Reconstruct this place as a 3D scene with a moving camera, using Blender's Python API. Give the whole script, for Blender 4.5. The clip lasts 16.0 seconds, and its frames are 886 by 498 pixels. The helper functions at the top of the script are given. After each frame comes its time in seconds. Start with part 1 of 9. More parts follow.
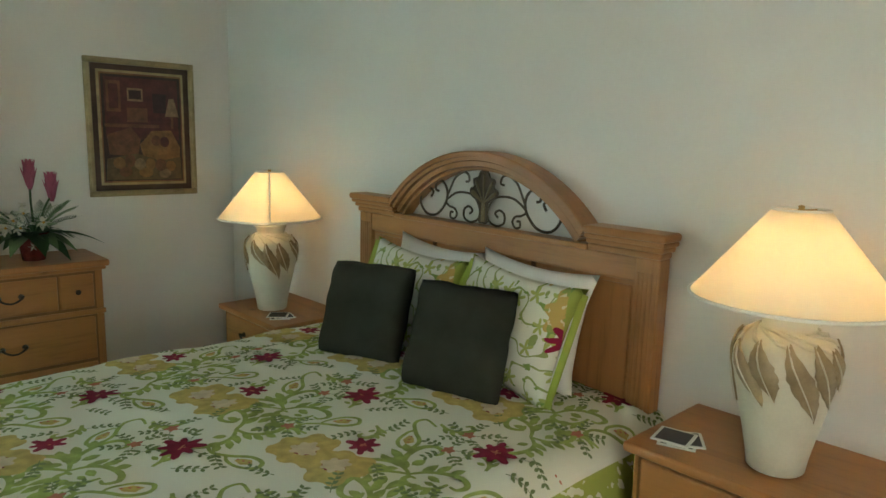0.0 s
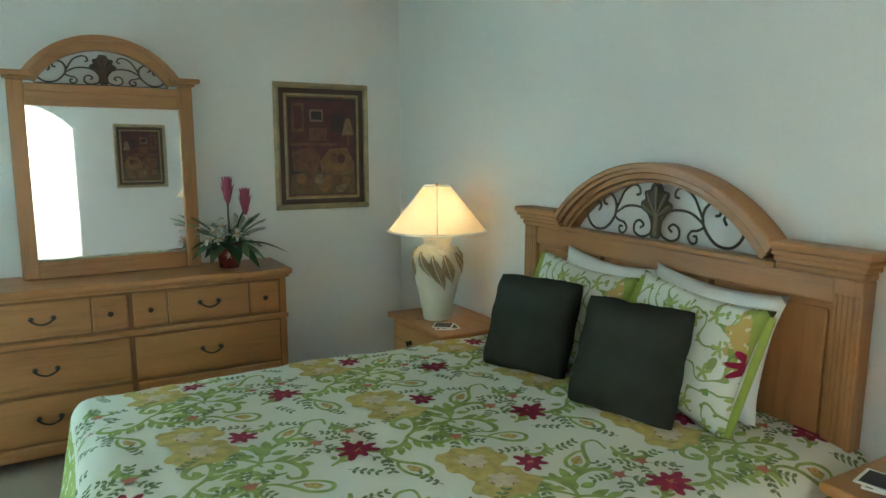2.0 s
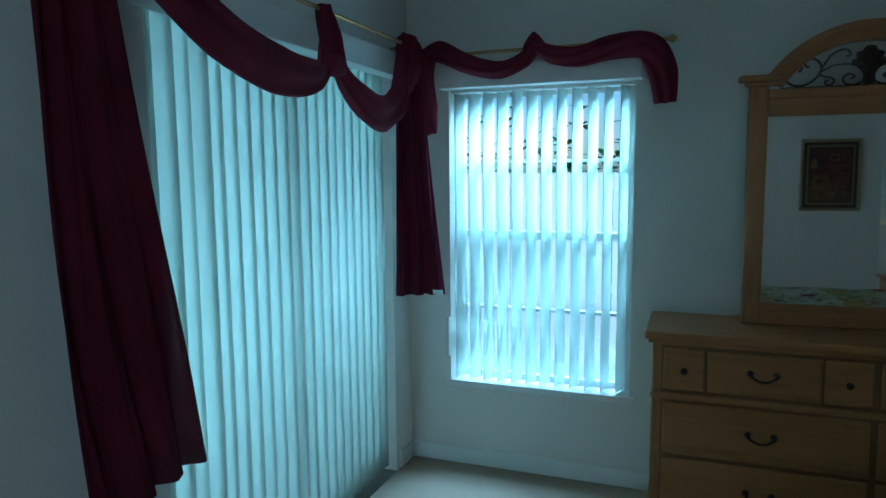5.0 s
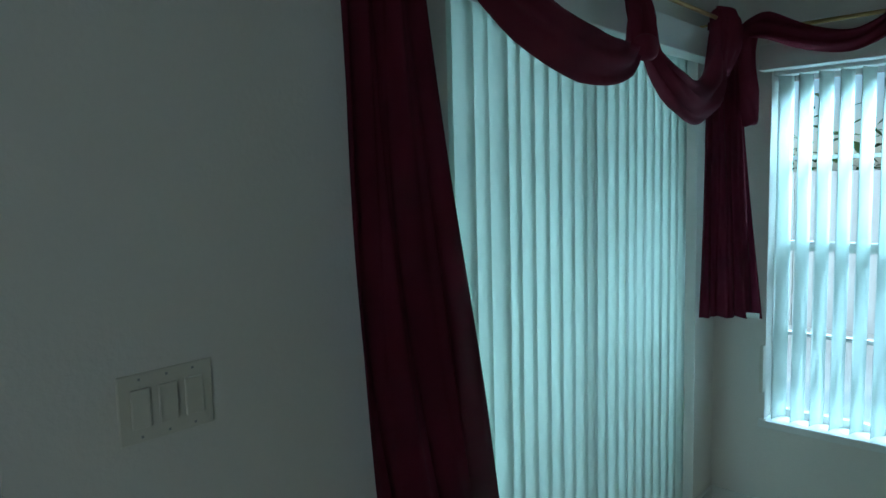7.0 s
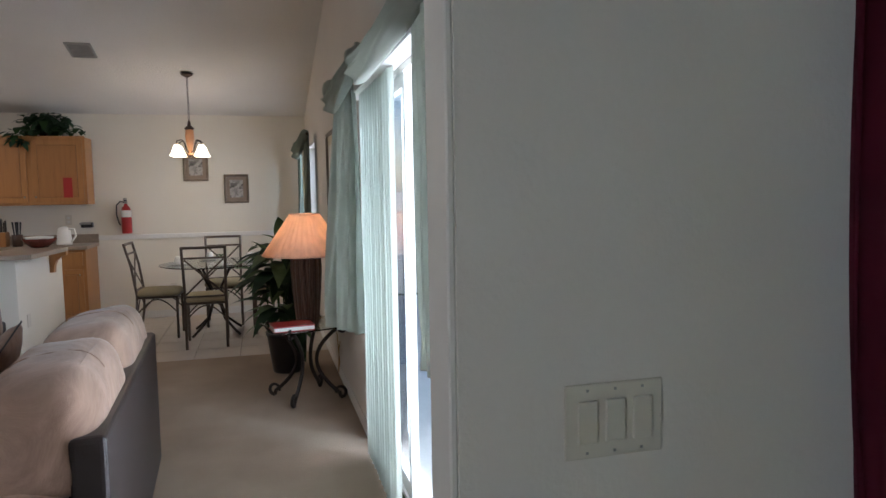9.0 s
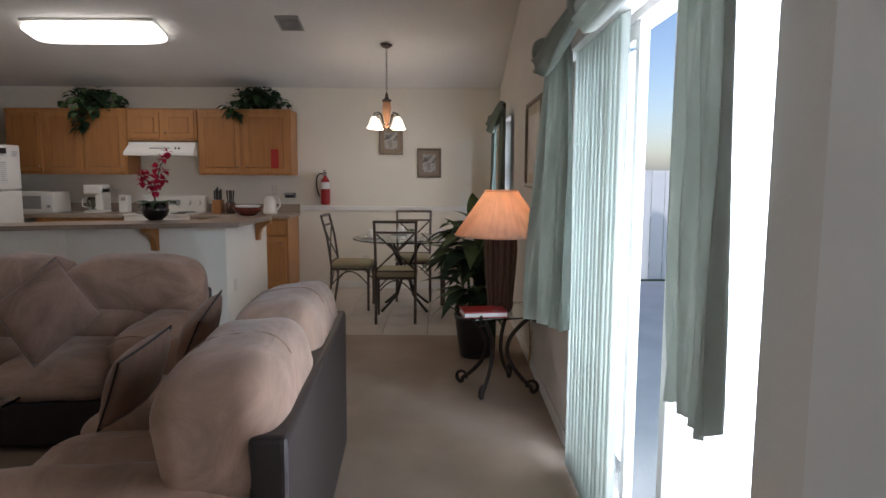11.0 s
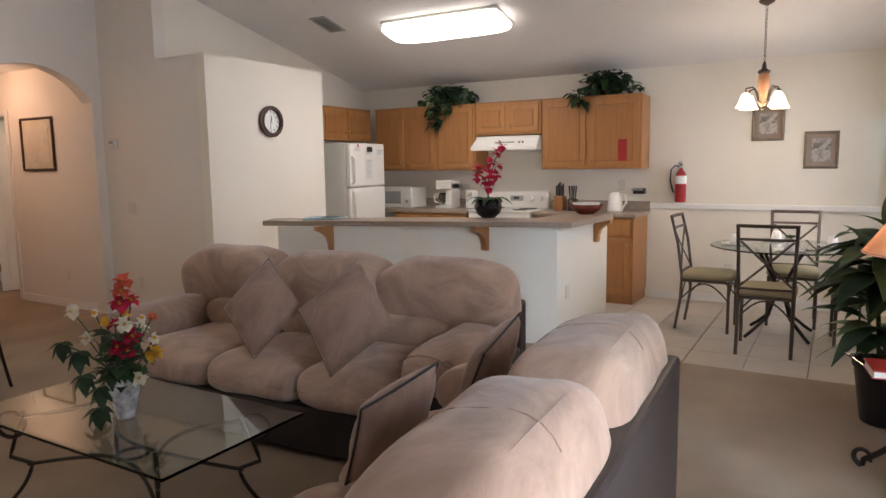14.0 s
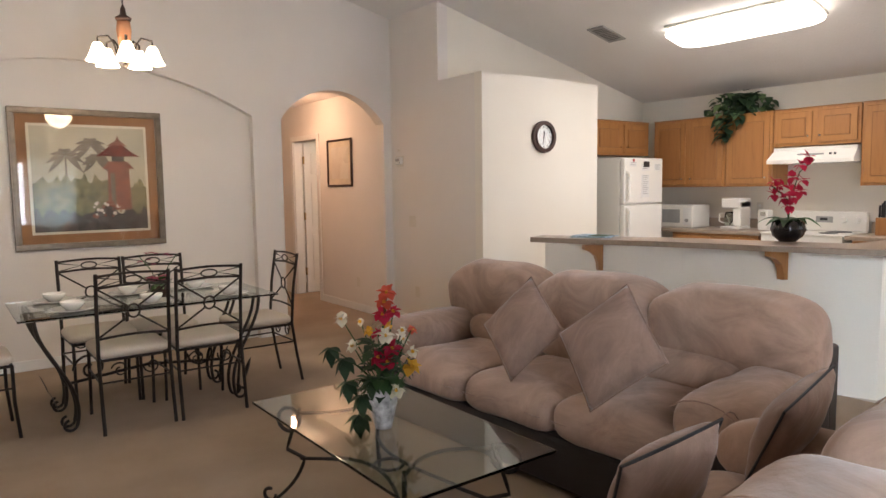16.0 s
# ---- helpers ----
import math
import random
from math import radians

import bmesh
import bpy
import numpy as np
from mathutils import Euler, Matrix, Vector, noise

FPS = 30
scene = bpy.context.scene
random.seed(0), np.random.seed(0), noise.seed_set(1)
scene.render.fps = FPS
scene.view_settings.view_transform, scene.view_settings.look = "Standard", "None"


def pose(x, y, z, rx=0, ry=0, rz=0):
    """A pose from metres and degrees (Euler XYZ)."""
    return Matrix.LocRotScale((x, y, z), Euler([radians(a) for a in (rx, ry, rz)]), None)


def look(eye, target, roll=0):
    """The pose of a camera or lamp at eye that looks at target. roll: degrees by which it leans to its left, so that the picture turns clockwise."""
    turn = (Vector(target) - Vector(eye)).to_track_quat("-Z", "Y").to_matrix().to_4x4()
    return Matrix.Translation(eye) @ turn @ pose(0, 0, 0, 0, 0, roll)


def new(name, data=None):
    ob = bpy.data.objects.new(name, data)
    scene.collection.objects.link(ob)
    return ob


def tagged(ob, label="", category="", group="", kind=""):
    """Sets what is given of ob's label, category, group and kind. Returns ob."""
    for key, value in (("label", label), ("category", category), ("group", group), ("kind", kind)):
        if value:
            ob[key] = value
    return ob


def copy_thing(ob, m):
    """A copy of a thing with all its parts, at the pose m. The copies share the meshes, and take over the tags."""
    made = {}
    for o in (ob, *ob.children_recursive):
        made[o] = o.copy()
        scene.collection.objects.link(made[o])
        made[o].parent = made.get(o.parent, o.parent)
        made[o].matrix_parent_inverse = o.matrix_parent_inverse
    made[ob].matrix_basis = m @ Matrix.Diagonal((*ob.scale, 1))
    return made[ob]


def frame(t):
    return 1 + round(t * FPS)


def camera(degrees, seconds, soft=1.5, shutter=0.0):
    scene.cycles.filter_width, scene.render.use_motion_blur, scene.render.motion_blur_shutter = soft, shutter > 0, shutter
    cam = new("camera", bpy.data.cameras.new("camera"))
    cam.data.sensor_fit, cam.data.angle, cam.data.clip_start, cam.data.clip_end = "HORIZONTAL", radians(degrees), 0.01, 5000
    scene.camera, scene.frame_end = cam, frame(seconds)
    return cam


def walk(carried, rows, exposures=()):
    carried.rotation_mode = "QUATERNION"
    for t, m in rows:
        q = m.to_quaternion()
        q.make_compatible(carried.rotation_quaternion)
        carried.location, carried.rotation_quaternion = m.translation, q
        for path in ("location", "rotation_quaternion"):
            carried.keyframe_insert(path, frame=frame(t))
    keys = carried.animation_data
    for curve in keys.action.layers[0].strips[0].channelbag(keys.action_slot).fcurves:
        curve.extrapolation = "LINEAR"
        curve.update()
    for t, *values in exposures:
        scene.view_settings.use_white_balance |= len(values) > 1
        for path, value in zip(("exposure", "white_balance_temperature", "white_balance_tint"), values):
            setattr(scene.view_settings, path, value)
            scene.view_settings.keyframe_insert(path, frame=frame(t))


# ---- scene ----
cam = camera(66.5, 16.0)

PATH = [
    (0, (1.369, -0.696, 1.469), (2.717, 0.747, 1.152), 1.23),
    (0.5, (1.369, -0.729, 1.474), (2.625, 0.799, 1.174), 0.72),
    (1, (1.363, -0.719, 1.475), (2.547, 0.866, 1.183), 0.41),
    (1.5, (1.359, -0.709, 1.474), (2.461, 0.936, 1.192), 0.67),
    (2, (1.345, -0.670, 1.477), (2.324, 1.050, 1.188), -0.01),
    (2.5, (1.332, -0.590, 1.470), (2.065, 1.248, 1.179), 0.03),
    (3, (1.298, -0.450, 1.472), (1.813, 1.460, 1.179), 0.46),
    (3.5, (1.256, -0.326, 1.472), (1.559, 1.632, 1.197), 0.22),
    (4, (1.171, -0.121, 1.463), (1.127, 1.861, 1.202), -0.24),
    (4.5, (1.083, 0.029, 1.477), (0.661, 1.969, 1.237), -0.36),
    (4.7, (1.050, 0.069, 1.483), (0.502, 1.978, 1.250), -0.43),
    (7, (0.717, 0.322, 1.484), (-0.624, 1.79, 1.277), -1.5),
    (7.5, (0.69, 0.292, 1.492), (-0.807, 1.602, 1.289), -1.6),
    (8, (0.693, 0.332, 1.501), (-0.983, 1.406, 1.305), -1.5),
    (8.5, (0.651, 0.325, 1.487), (-1.158, 1.16, 1.317), -0.7),
    (9, (0.526, 0.311, 1.475), (-1.397, 0.832, 1.302), -0.9),
    (9.5, (0.435, 0.269, 1.467), (-1.544, 0.508, 1.299), -0.8),
    (10, (0.353, 0.261, 1.468), (-1.631, 0.399, 1.25), -0.8),
    (10.2, (0.303, 0.259, 1.467), (-1.678, 0.408, 1.244), -0.0),
    (12.3, (-0.359, 0.243, 1.44), (-2.311, -0.115, 1.19), -0.7),
    (12.5, (-0.41, 0.223, 1.436), (-2.356, -0.163, 1.186), -0.8),
    (13, (-0.549, 0.214, 1.432), (-2.443, -0.375, 1.176), -1.3),
    (13.5, (-0.709, 0.277, 1.444), (-2.502, -0.569, 1.181), -1.0),
    (14, (-0.838, 0.215, 1.444), (-2.551, -0.788, 1.197), -0.8),
    (14.5, (-0.926, 0.13, 1.443), (-2.56, -1.004, 1.231), -0.4),
    (15, (-1.007, 0.071, 1.43), (-2.536, -1.204, 1.24), -0.7),
    (15.5, (-1.035, 0.064, 1.426), (-2.403, -1.384, 1.245), -0.5),
    (16, (-1.053, 0.064, 1.424), (-2.247, -1.53, 1.24), -0.8),
]
walk(cam, [(t, look(eye, aim, roll)) for t, eye, aim, roll in PATH],
     [(0, 1.25, 6250, 4), (1.5, 1.5, 5800, 1), (2.5, 1.4, 5150, -4), (3.5, 0.15, 4800, -6), (4.5, -0.85, 4350, -8), (7, -1.15, 5150, -3), (8, -0.6, 5500, 8), (9, -0.3, 5800, 16), (10, -0.5, 5800, 17),
      (12.5, -0.45, 6000, 19), (13.5, 0.3, 6000, 20), (14.5, 0.48, 6200, 18), (16, 0.85, 6200, 18)])

# world, sun and large lights
world = bpy.data.worlds.new("sky")
scene.world = world
world.use_nodes = True
wn = world.node_tree
sky = wn.nodes.new("ShaderNodeTexSky")
sky.sky_type = "NISHITA"
sky.sun_disc = False
sky.sun_elevation = radians(48)
sky.sun_rotation = radians(150)
wn.nodes["Background"].inputs["Strength"].default_value = 0.2
wn.links.new(sky.outputs["Color"], wn.nodes["Background"].inputs["Color"])
sun = new("sun", bpy.data.lights.new("sun", "SUN"))
sun.data.energy, sun.data.angle, sun.data.color = 4.5, 0.009, (1.0, 0.95, 0.87)
sun.matrix_world = look((4, -7, 9), (0, 0, 0))


def area(name, eye, target, w, h, energy, color):
    ob = new(name, bpy.data.lights.new(name, "AREA"))
    ob.data.shape, ob.data.size, ob.data.size_y, ob.data.energy, ob.data.color = "RECTANGLE", w, h, energy, color
    ob.matrix_world = look(eye, target)
    return ob


def bulb_light(name, place, energy, color, radius=0.03):
    ob = new(name, bpy.data.lights.new(name, "POINT"))
    ob.data.energy, ob.data.color, ob.data.shadow_soft_size = energy, color, radius
    ob.location = place
    return ob


DAY = (0.62, 0.86, 1.0)
WARM = (1.0, 0.76, 0.45)
area("daylight_bedroom_slider", (-0.95, 2.32, 1.15), (1, 2.32, 1.05), 2.1, 2.1, 84, (0.64, 0.90, 0.92))
area("daylight_bedroom_window", (0.28, 4.1, 2.65), (0.28, 3.3, 1.2), 1.2, 0.7, 420, DAY)
# added fill by the windowless bathroom wall; its spill brightens the bedroom
area("daylight_bath", (2.45, -2.4, 1.6), (0.9, -2.4, 1.2), 1.2, 1.2, 75, (0.95, 1.0, 0.95))
area("daylight_living_slider", (-2.20, 1.13, 1.02), (-2.20, -1, 1.02), 2.3, 1.98, 105, (0.95, 0.98, 1.0))
area("daylight_dining_window", (-7.2, 1.12, 1.45), (-7.2, -1, 1.45), 0.9, 1.0, 16, (0.95, 0.97, 1.0))

# ---------- materials ----------


def base_mat(name):
    m = bpy.data.materials.new(name)
    m.use_nodes = True
    nt = m.node_tree
    return m, nt, nt.nodes["Principled BSDF"]


def nd(nt, kind, **vals):
    n = nt.nodes.new(kind)
    for k, v in vals.items():
        n.inputs[k].default_value = v
    return n


def coords(nt, stretch=(1, 1, 1), rot=(0, 0, 0)):
    tc = nt.nodes.new("ShaderNodeTexCoord")
    mp = nt.nodes.new("ShaderNodeMapping")
    mp.inputs["Scale"].default_value = stretch
    mp.inputs["Rotation"].default_value = rot
    nt.links.new(tc.outputs["Object"], mp.inputs["Vector"])
    return mp.outputs["Vector"]


def ramp(nt, fac, stops):
    r = nt.nodes.new("ShaderNodeValToRGB")
    el = r.color_ramp.elements
    while len(el) < len(stops):
        el.new(0.5)
    for e, (p, c) in zip(el, stops):
        e.position, e.color = p, (*c, 1)
    nt.links.new(fac, r.inputs["Fac"])
    return r.outputs["Color"]


def shade(c, k):
    return tuple(min(1, v * k) for v in c)


def mat(name, color, rough=0.6, metal=0.0, vary=0.12, scale=6.0, grain=120.0, bump=0.15, dist=0.002, stretch=(1, 1, 1), spec=0.5):
    m, nt, p = base_mat(name)
    v = coords(nt, stretch)
    big = nd(nt, "ShaderNodeTexNoise", Scale=scale, Detail=4.0)
    fine = nd(nt, "ShaderNodeTexNoise", Scale=grain, Detail=3.0)
    nt.links.new(v, big.inputs["Vector"])
    nt.links.new(v, fine.inputs["Vector"])
    add = nt.nodes.new("ShaderNodeMath")
    add.operation = "MULTIPLY_ADD"
    add.inputs[1].default_value = 0.35
    nt.links.new(fine.outputs["Fac"], add.inputs[0])
    nt.links.new(big.outputs["Fac"], add.inputs[2])
    col = ramp(nt, add.outputs[0], [(0.4, shade(color, 1 - vary)), (0.95, shade(color, 1 + vary))])
    nt.links.new(col, p.inputs["Base Color"])
    p.inputs["Roughness"].default_value = rough
    p.inputs["Metallic"].default_value = metal
    p.inputs["Specular IOR Level"].default_value = spec
    b = nd(nt, "ShaderNodeBump", Strength=bump, Distance=dist)
    nt.links.new(fine.outputs["Fac"], b.inputs["Height"])
    nt.links.new(b.outputs["Normal"], p.inputs["Normal"])
    return m


def wood(name, light, dark, axis="x", rough=0.4, scale=1.0, knots=True):
    m, nt, p = base_mat(name)
    st = {"x": (0.7, 9, 9), "y": (9, 0.7, 9), "z": (9, 9, 0.7)}[axis]
    v = coords(nt, tuple(s * scale for s in st))
    n1 = nd(nt, "ShaderNodeTexNoise", Scale=2.2, Detail=6.0, Roughness=0.62, Distortion=0.5)
    n2 = nd(nt, "ShaderNodeTexNoise", Scale=16.0, Detail=3.0)
    nt.links.new(v, n1.inputs["Vector"])
    nt.links.new(v, n2.inputs["Vector"])
    a = nt.nodes.new("ShaderNodeMath")
    a.operation = "MULTIPLY_ADD"
    a.inputs[1].default_value = 0.3
    nt.links.new(n2.outputs["Fac"], a.inputs[0])
    nt.links.new(n1.outputs["Fac"], a.inputs[2])
    col = ramp(nt, a.outputs[0], [(0.38, dark), (0.62, light), (0.9, shade(light, 1.12))])
    if knots:
        v2 = coords(nt, (4, 4, 4))
        vor = nd(nt, "ShaderNodeTexVoronoi", Scale=0.9)
        nt.links.new(v2, vor.inputs["Vector"])
        k = ramp(nt, vor.outputs["Distance"], [(0.03, (0.45, 0.4, 0.35)), (0.1, (1, 1, 1))])
        mx = nt.nodes.new("ShaderNodeMix")
        mx.data_type, mx.blend_type = "RGBA", "MULTIPLY"
        mx.inputs["Factor"].default_value = 0.8
        nt.links.new(col, mx.inputs["A"])
        nt.links.new(k, mx.inputs["B"])
        col = mx.outputs["Result"]
    nt.links.new(col, p.inputs["Base Color"])
    p.inputs["Roughness"].default_value = rough
    b = nd(nt, "ShaderNodeBump", Strength=0.12, Distance=0.002)
    nt.links.new(a.outputs[0], b.inputs["Height"])
    nt.links.new(b.outputs["Normal"], p.inputs["Normal"])
    return m


def cloth_mat(name, color, see=0.35, vary=0.12, rough=0.9, weave=500.0, stretch=(1, 1, 1), size=5.0, clear=0.0):
    m, nt, p = base_mat(name)
    v = coords(nt, stretch)
    big = nd(nt, "ShaderNodeTexNoise", Scale=size, Detail=4.0)
    w = nd(nt, "ShaderNodeTexNoise", Scale=weave, Detail=2.0)
    nt.links.new(v, big.inputs["Vector"])
    nt.links.new(v, w.inputs["Vector"])
    col = ramp(nt, big.outputs["Fac"], [(0.3, shade(color, 1 - vary)), (0.7, shade(color, 1 + vary))])
    nt.links.new(col, p.inputs["Base Color"])
    p.inputs["Roughness"].default_value = rough
    p.inputs["Specular IOR Level"].default_value = 0.2
    b = nd(nt, "ShaderNodeBump", Strength=0.2, Distance=0.001)
    nt.links.new(w.outputs["Fac"], b.inputs["Height"])
    nt.links.new(b.outputs["Normal"], p.inputs["Normal"])
    if see > 0:
        t = nt.nodes.new("ShaderNodeBsdfTranslucent")
        nt.links.new(col, t.inputs["Color"])
        mx = nd(nt, "ShaderNodeMixShader", Fac=see)
        nt.links.new(p.outputs["BSDF"], mx.inputs[1])
        nt.links.new(t.outputs["BSDF"], mx.inputs[2])
        last = mx.outputs["Shader"]
        if clear > 0:
            holes = nt.nodes.new("ShaderNodeBsdfTransparent")
            m2 = nd(nt, "ShaderNodeMixShader", Fac=clear)
            nt.links.new(last, m2.inputs[1])
            nt.links.new(holes.outputs["BSDF"], m2.inputs[2])
            last = m2.outputs["Shader"]
        nt.links.new(last, nt.nodes["Material Output"].inputs["Surface"])
    return m


def glow(name, color, strength, body=(0.9, 0.88, 0.8)):
    m, nt, p = base_mat(name)
    p.inputs["Base Color"].default_value = (*body, 1)
    p.inputs["Emission Color"].default_value = (*color, 1)
    p.inputs["Emission Strength"].default_value = strength
    p.inputs["Roughness"].default_value = 0.4
    return m


def glass_mat(name, tint=(0.86, 0.96, 0.93), rough=0.02):
    m, nt, p = base_mat(name)
    p.inputs["Base Color"].default_value = (*tint, 1)
    p.inputs["Roughness"].default_value = rough
    p.inputs["Transmission Weight"].default_value = 1.0
    p.inputs["IOR"].default_value = 1.45
    return m


def suede_mat(name, color):
    m, nt, p = base_mat(name)
    v = coords(nt)
    n1 = nd(nt, "ShaderNodeTexNoise", Scale=3.2, Detail=6.0, Roughness=0.65, Distortion=1.4)
    n2 = nd(nt, "ShaderNodeTexNoise", Scale=300.0, Detail=2.0)
    nt.links.new(v, n1.inputs["Vector"])
    nt.links.new(v, n2.inputs["Vector"])
    col = ramp(nt, n1.outputs["Fac"], [(0.34, shade(color, 0.76)), (0.5, color), (0.64, shade(color, 1.22))])
    nt.links.new(col, p.inputs["Base Color"])
    p.inputs["Roughness"].default_value = 0.95
    p.inputs["Specular IOR Level"].default_value = 0.1
    p.inputs["Sheen Weight"].default_value = 0.35
    p.inputs["Sheen Roughness"].default_value = 0.4
    b = nd(nt, "ShaderNodeBump", Strength=0.35, Distance=0.02)
    nt.links.new(n1.outputs["Fac"], b.inputs["Height"])
    b2 = nd(nt, "ShaderNodeBump", Strength=0.2, Distance=0.001)
    nt.links.new(n2.outputs["Fac"], b2.inputs["Height"])
    nt.links.new(b.outputs["Normal"], b2.inputs["Normal"])
    nt.links.new(b2.outputs["Normal"], p.inputs["Normal"])
    return m


def math_node(nt, op, a, b=None, c=None):
    n = nt.nodes.new("ShaderNodeMath")
    n.operation = op
    for i, v in enumerate((a, b, c)):
        if v is None:
            continue
        if isinstance(v, (int, float)):
            n.inputs[i].default_value = v
        else:
            nt.links.new(v, n.inputs[i])
    return n.outputs[0]


def floral_mat(name, plane="xy"):
    """White cotton printed with green scrolling vines, mustard blooms and burgundy star flowers."""
    m, nt, p = base_mat(name)
    tc = nt.nodes.new("ShaderNodeTexCoord")
    sep = nt.nodes.new("ShaderNodeSeparateXYZ")
    nt.links.new(tc.outputs["Object"], sep.inputs[0])
    cmb = nt.nodes.new("ShaderNodeCombineXYZ")
    first, second = {"xy": ("X", "Y"), "xz": ("X", "Z")}[plane]
    if plane == "xy":
        fold = math_node(nt, "MULTIPLY", sep.outputs["Z"], 0.6)
        nt.links.new(math_node(nt, "ADD", sep.outputs["X"], fold), cmb.inputs[0])
        nt.links.new(math_node(nt, "ADD", sep.outputs["Y"], fold), cmb.inputs[1])
    else:
        first, second = "Y", "Z"
        nt.links.new(sep.outputs[first], cmb.inputs[0])
        nt.links.new(sep.outputs[second], cmb.inputs[1])
    v = cmb.outputs[0]
    white = (0.72, 0.71, 0.60)
    cur = nt.nodes.new("ShaderNodeRGB")
    cur.outputs[0].default_value = (*white, 1)
    cur = cur.outputs[0]

    printed_shapes = plane == "xy"

    def lay(mask, color, under):
        mx = nt.nodes.new("ShaderNodeMix")
        mx.data_type = "RGBA"
        nt.links.new(mask, mx.inputs["Factor"])
        nt.links.new(under, mx.inputs["A"])
        mx.inputs["B"].default_value = (*color, 1)
        return mx.outputs["Result"]

    def flower(scale, radius, petals, depth, seed, jitter=0.55):
        off = nt.nodes.new("ShaderNodeVectorMath")
        off.operation = "ADD"
        nt.links.new(v, off.inputs[0])
        off.inputs[1].default_value = seed
        vo = nd(nt, "ShaderNodeTexVoronoi", Scale=scale, Randomness=jitter)
        vo.voronoi_dimensions = "2D"
        nt.links.new(off.outputs[0], vo.inputs["Vector"])
        d = nt.nodes.new("ShaderNodeVectorMath")
        d.operation = "SUBTRACT"
        nt.links.new(off.outputs[0], d.inputs[0])
        nt.links.new(vo.outputs["Position"], d.inputs[1])
        s = nt.nodes.new("ShaderNodeSeparateXYZ")
        nt.links.new(d.outputs[0], s.inputs[0])
        ang = math_node(nt, "ARCTAN2", s.outputs["Y"], s.outputs["X"])
        wob = math_node(nt, "SINE", math_node(nt, "MULTIPLY", ang, float(petals)))
        length = nt.nodes.new("ShaderNodeVectorMath")
        length.operation = "LENGTH"
        nt.links.new(d.outputs[0], length.inputs[0])
        edge = math_node(nt, "MULTIPLY_ADD", wob, depth * radius, radius)
        return math_node(nt, "LESS_THAN", length.outputs["Value"], edge), length.outputs["Value"], wob

    nz2 = nd(nt, "ShaderNodeTexNoise", Scale=26.0, Detail=2.0)
    nt.links.new(v, nz2.inputs["Vector"])
    if not printed_shapes:
        nz = nd(nt, "ShaderNodeTexNoise", Scale=7.0, Detail=1.0)
        nt.links.new(v, nz.inputs["Vector"])
        # vines: contour lines of a smooth field
        wv = math_node(nt, "SINE", math_node(nt, "MULTIPLY", nz.outputs["Fac"], 46.0))
        vine = math_node(nt, "GREATER_THAN", wv, 0.87)
        cur = lay(vine, (0.30, 0.35, 0.12), cur)
        near = math_node(nt, "GREATER_THAN", wv, 0.15)
        blob = math_node(nt, "MULTIPLY", near, math_node(nt, "GREATER_THAN", nz2.outputs["Fac"], 0.60))
        cur = lay(blob, (0.22, 0.31, 0.08), cur)
        lf, _, _ = flower(13.0, 0.017, 5, 0.6, (3.1, 1.7, 0), 1.0)
        cur = lay(lf, (0.40, 0.44, 0.13), cur)
        yf, yd, yw = flower(3.3, 0.078, 8, 0.16, (0.35, 0.8, 0), 0.7)
        cur = lay(yf, (0.52, 0.36, 0.11), cur)
        yi = math_node(nt, "MULTIPLY", yf, math_node(nt, "GREATER_THAN", math_node(nt, "SINE", math_node(nt, "MULTIPLY", yd, 210.0)), 0.55))
        cur = lay(math_node(nt, "MULTIPLY", yi, math_node(nt, "GREATER_THAN", nz2.outputs["Fac"], 0.5)), (0.66, 0.58, 0.38), cur)
        cur = lay(math_node(nt, "MULTIPLY", yf, math_node(nt, "GREATER_THAN", nz2.outputs["Fac"], 0.60)), (0.30, 0.34, 0.09), cur)
        yc = math_node(nt, "LESS_THAN", yd, 0.02)
        cur = lay(yc, (0.36, 0.07, 0.10), cur)
        rf, rd, rw = flower(2.6, 0.046, 9, 0.33, (1.93, 0.21, 0), 0.45)
        cur = lay(rf, (0.25, 0.012, 0.045), cur)
        rc = math_node(nt, "MULTIPLY", math_node(nt, "LESS_THAN", rd, 0.016), math_node(nt, "GREATER_THAN", rd, 0.009))
        cur = lay(rc, (0.58, 0.40, 0.36), cur)
        across = math_node(nt, "ABSOLUTE", sep.outputs["Y"])
        edge = math_node(nt, "GREATER_THAN", across, 0.238)
        cur = lay(edge, (0.33, 0.37, 0.075), cur)
    if plane == "xy":
        hem = math_node(nt, "LESS_THAN", sep.outputs["Z"], 0.585)
        cur = lay(hem, (0.34, 0.38, 0.08), cur)
        cur = lay(math_node(nt, "MULTIPLY", hem, math_node(nt, "GREATER_THAN", nz2.outputs["Fac"], 0.60)), (0.66, 0.66, 0.5), cur)
    nt.links.new(cur, p.inputs["Base Color"])
    p.inputs["Roughness"].default_value = 0.88
    p.inputs["Specular IOR Level"].default_value = 0.2
    q = nd(nt, "ShaderNodeTexNoise", Scale=9.0, Detail=5.0)
    nt.links.new(tc.outputs["Object"], q.inputs["Vector"])
    b = nd(nt, "ShaderNodeBump", Strength=0.35, Distance=0.012)
    nt.links.new(q.outputs["Fac"], b.inputs["Height"])
    nt.links.new(b.outputs["Normal"], p.inputs["Normal"])
    return m


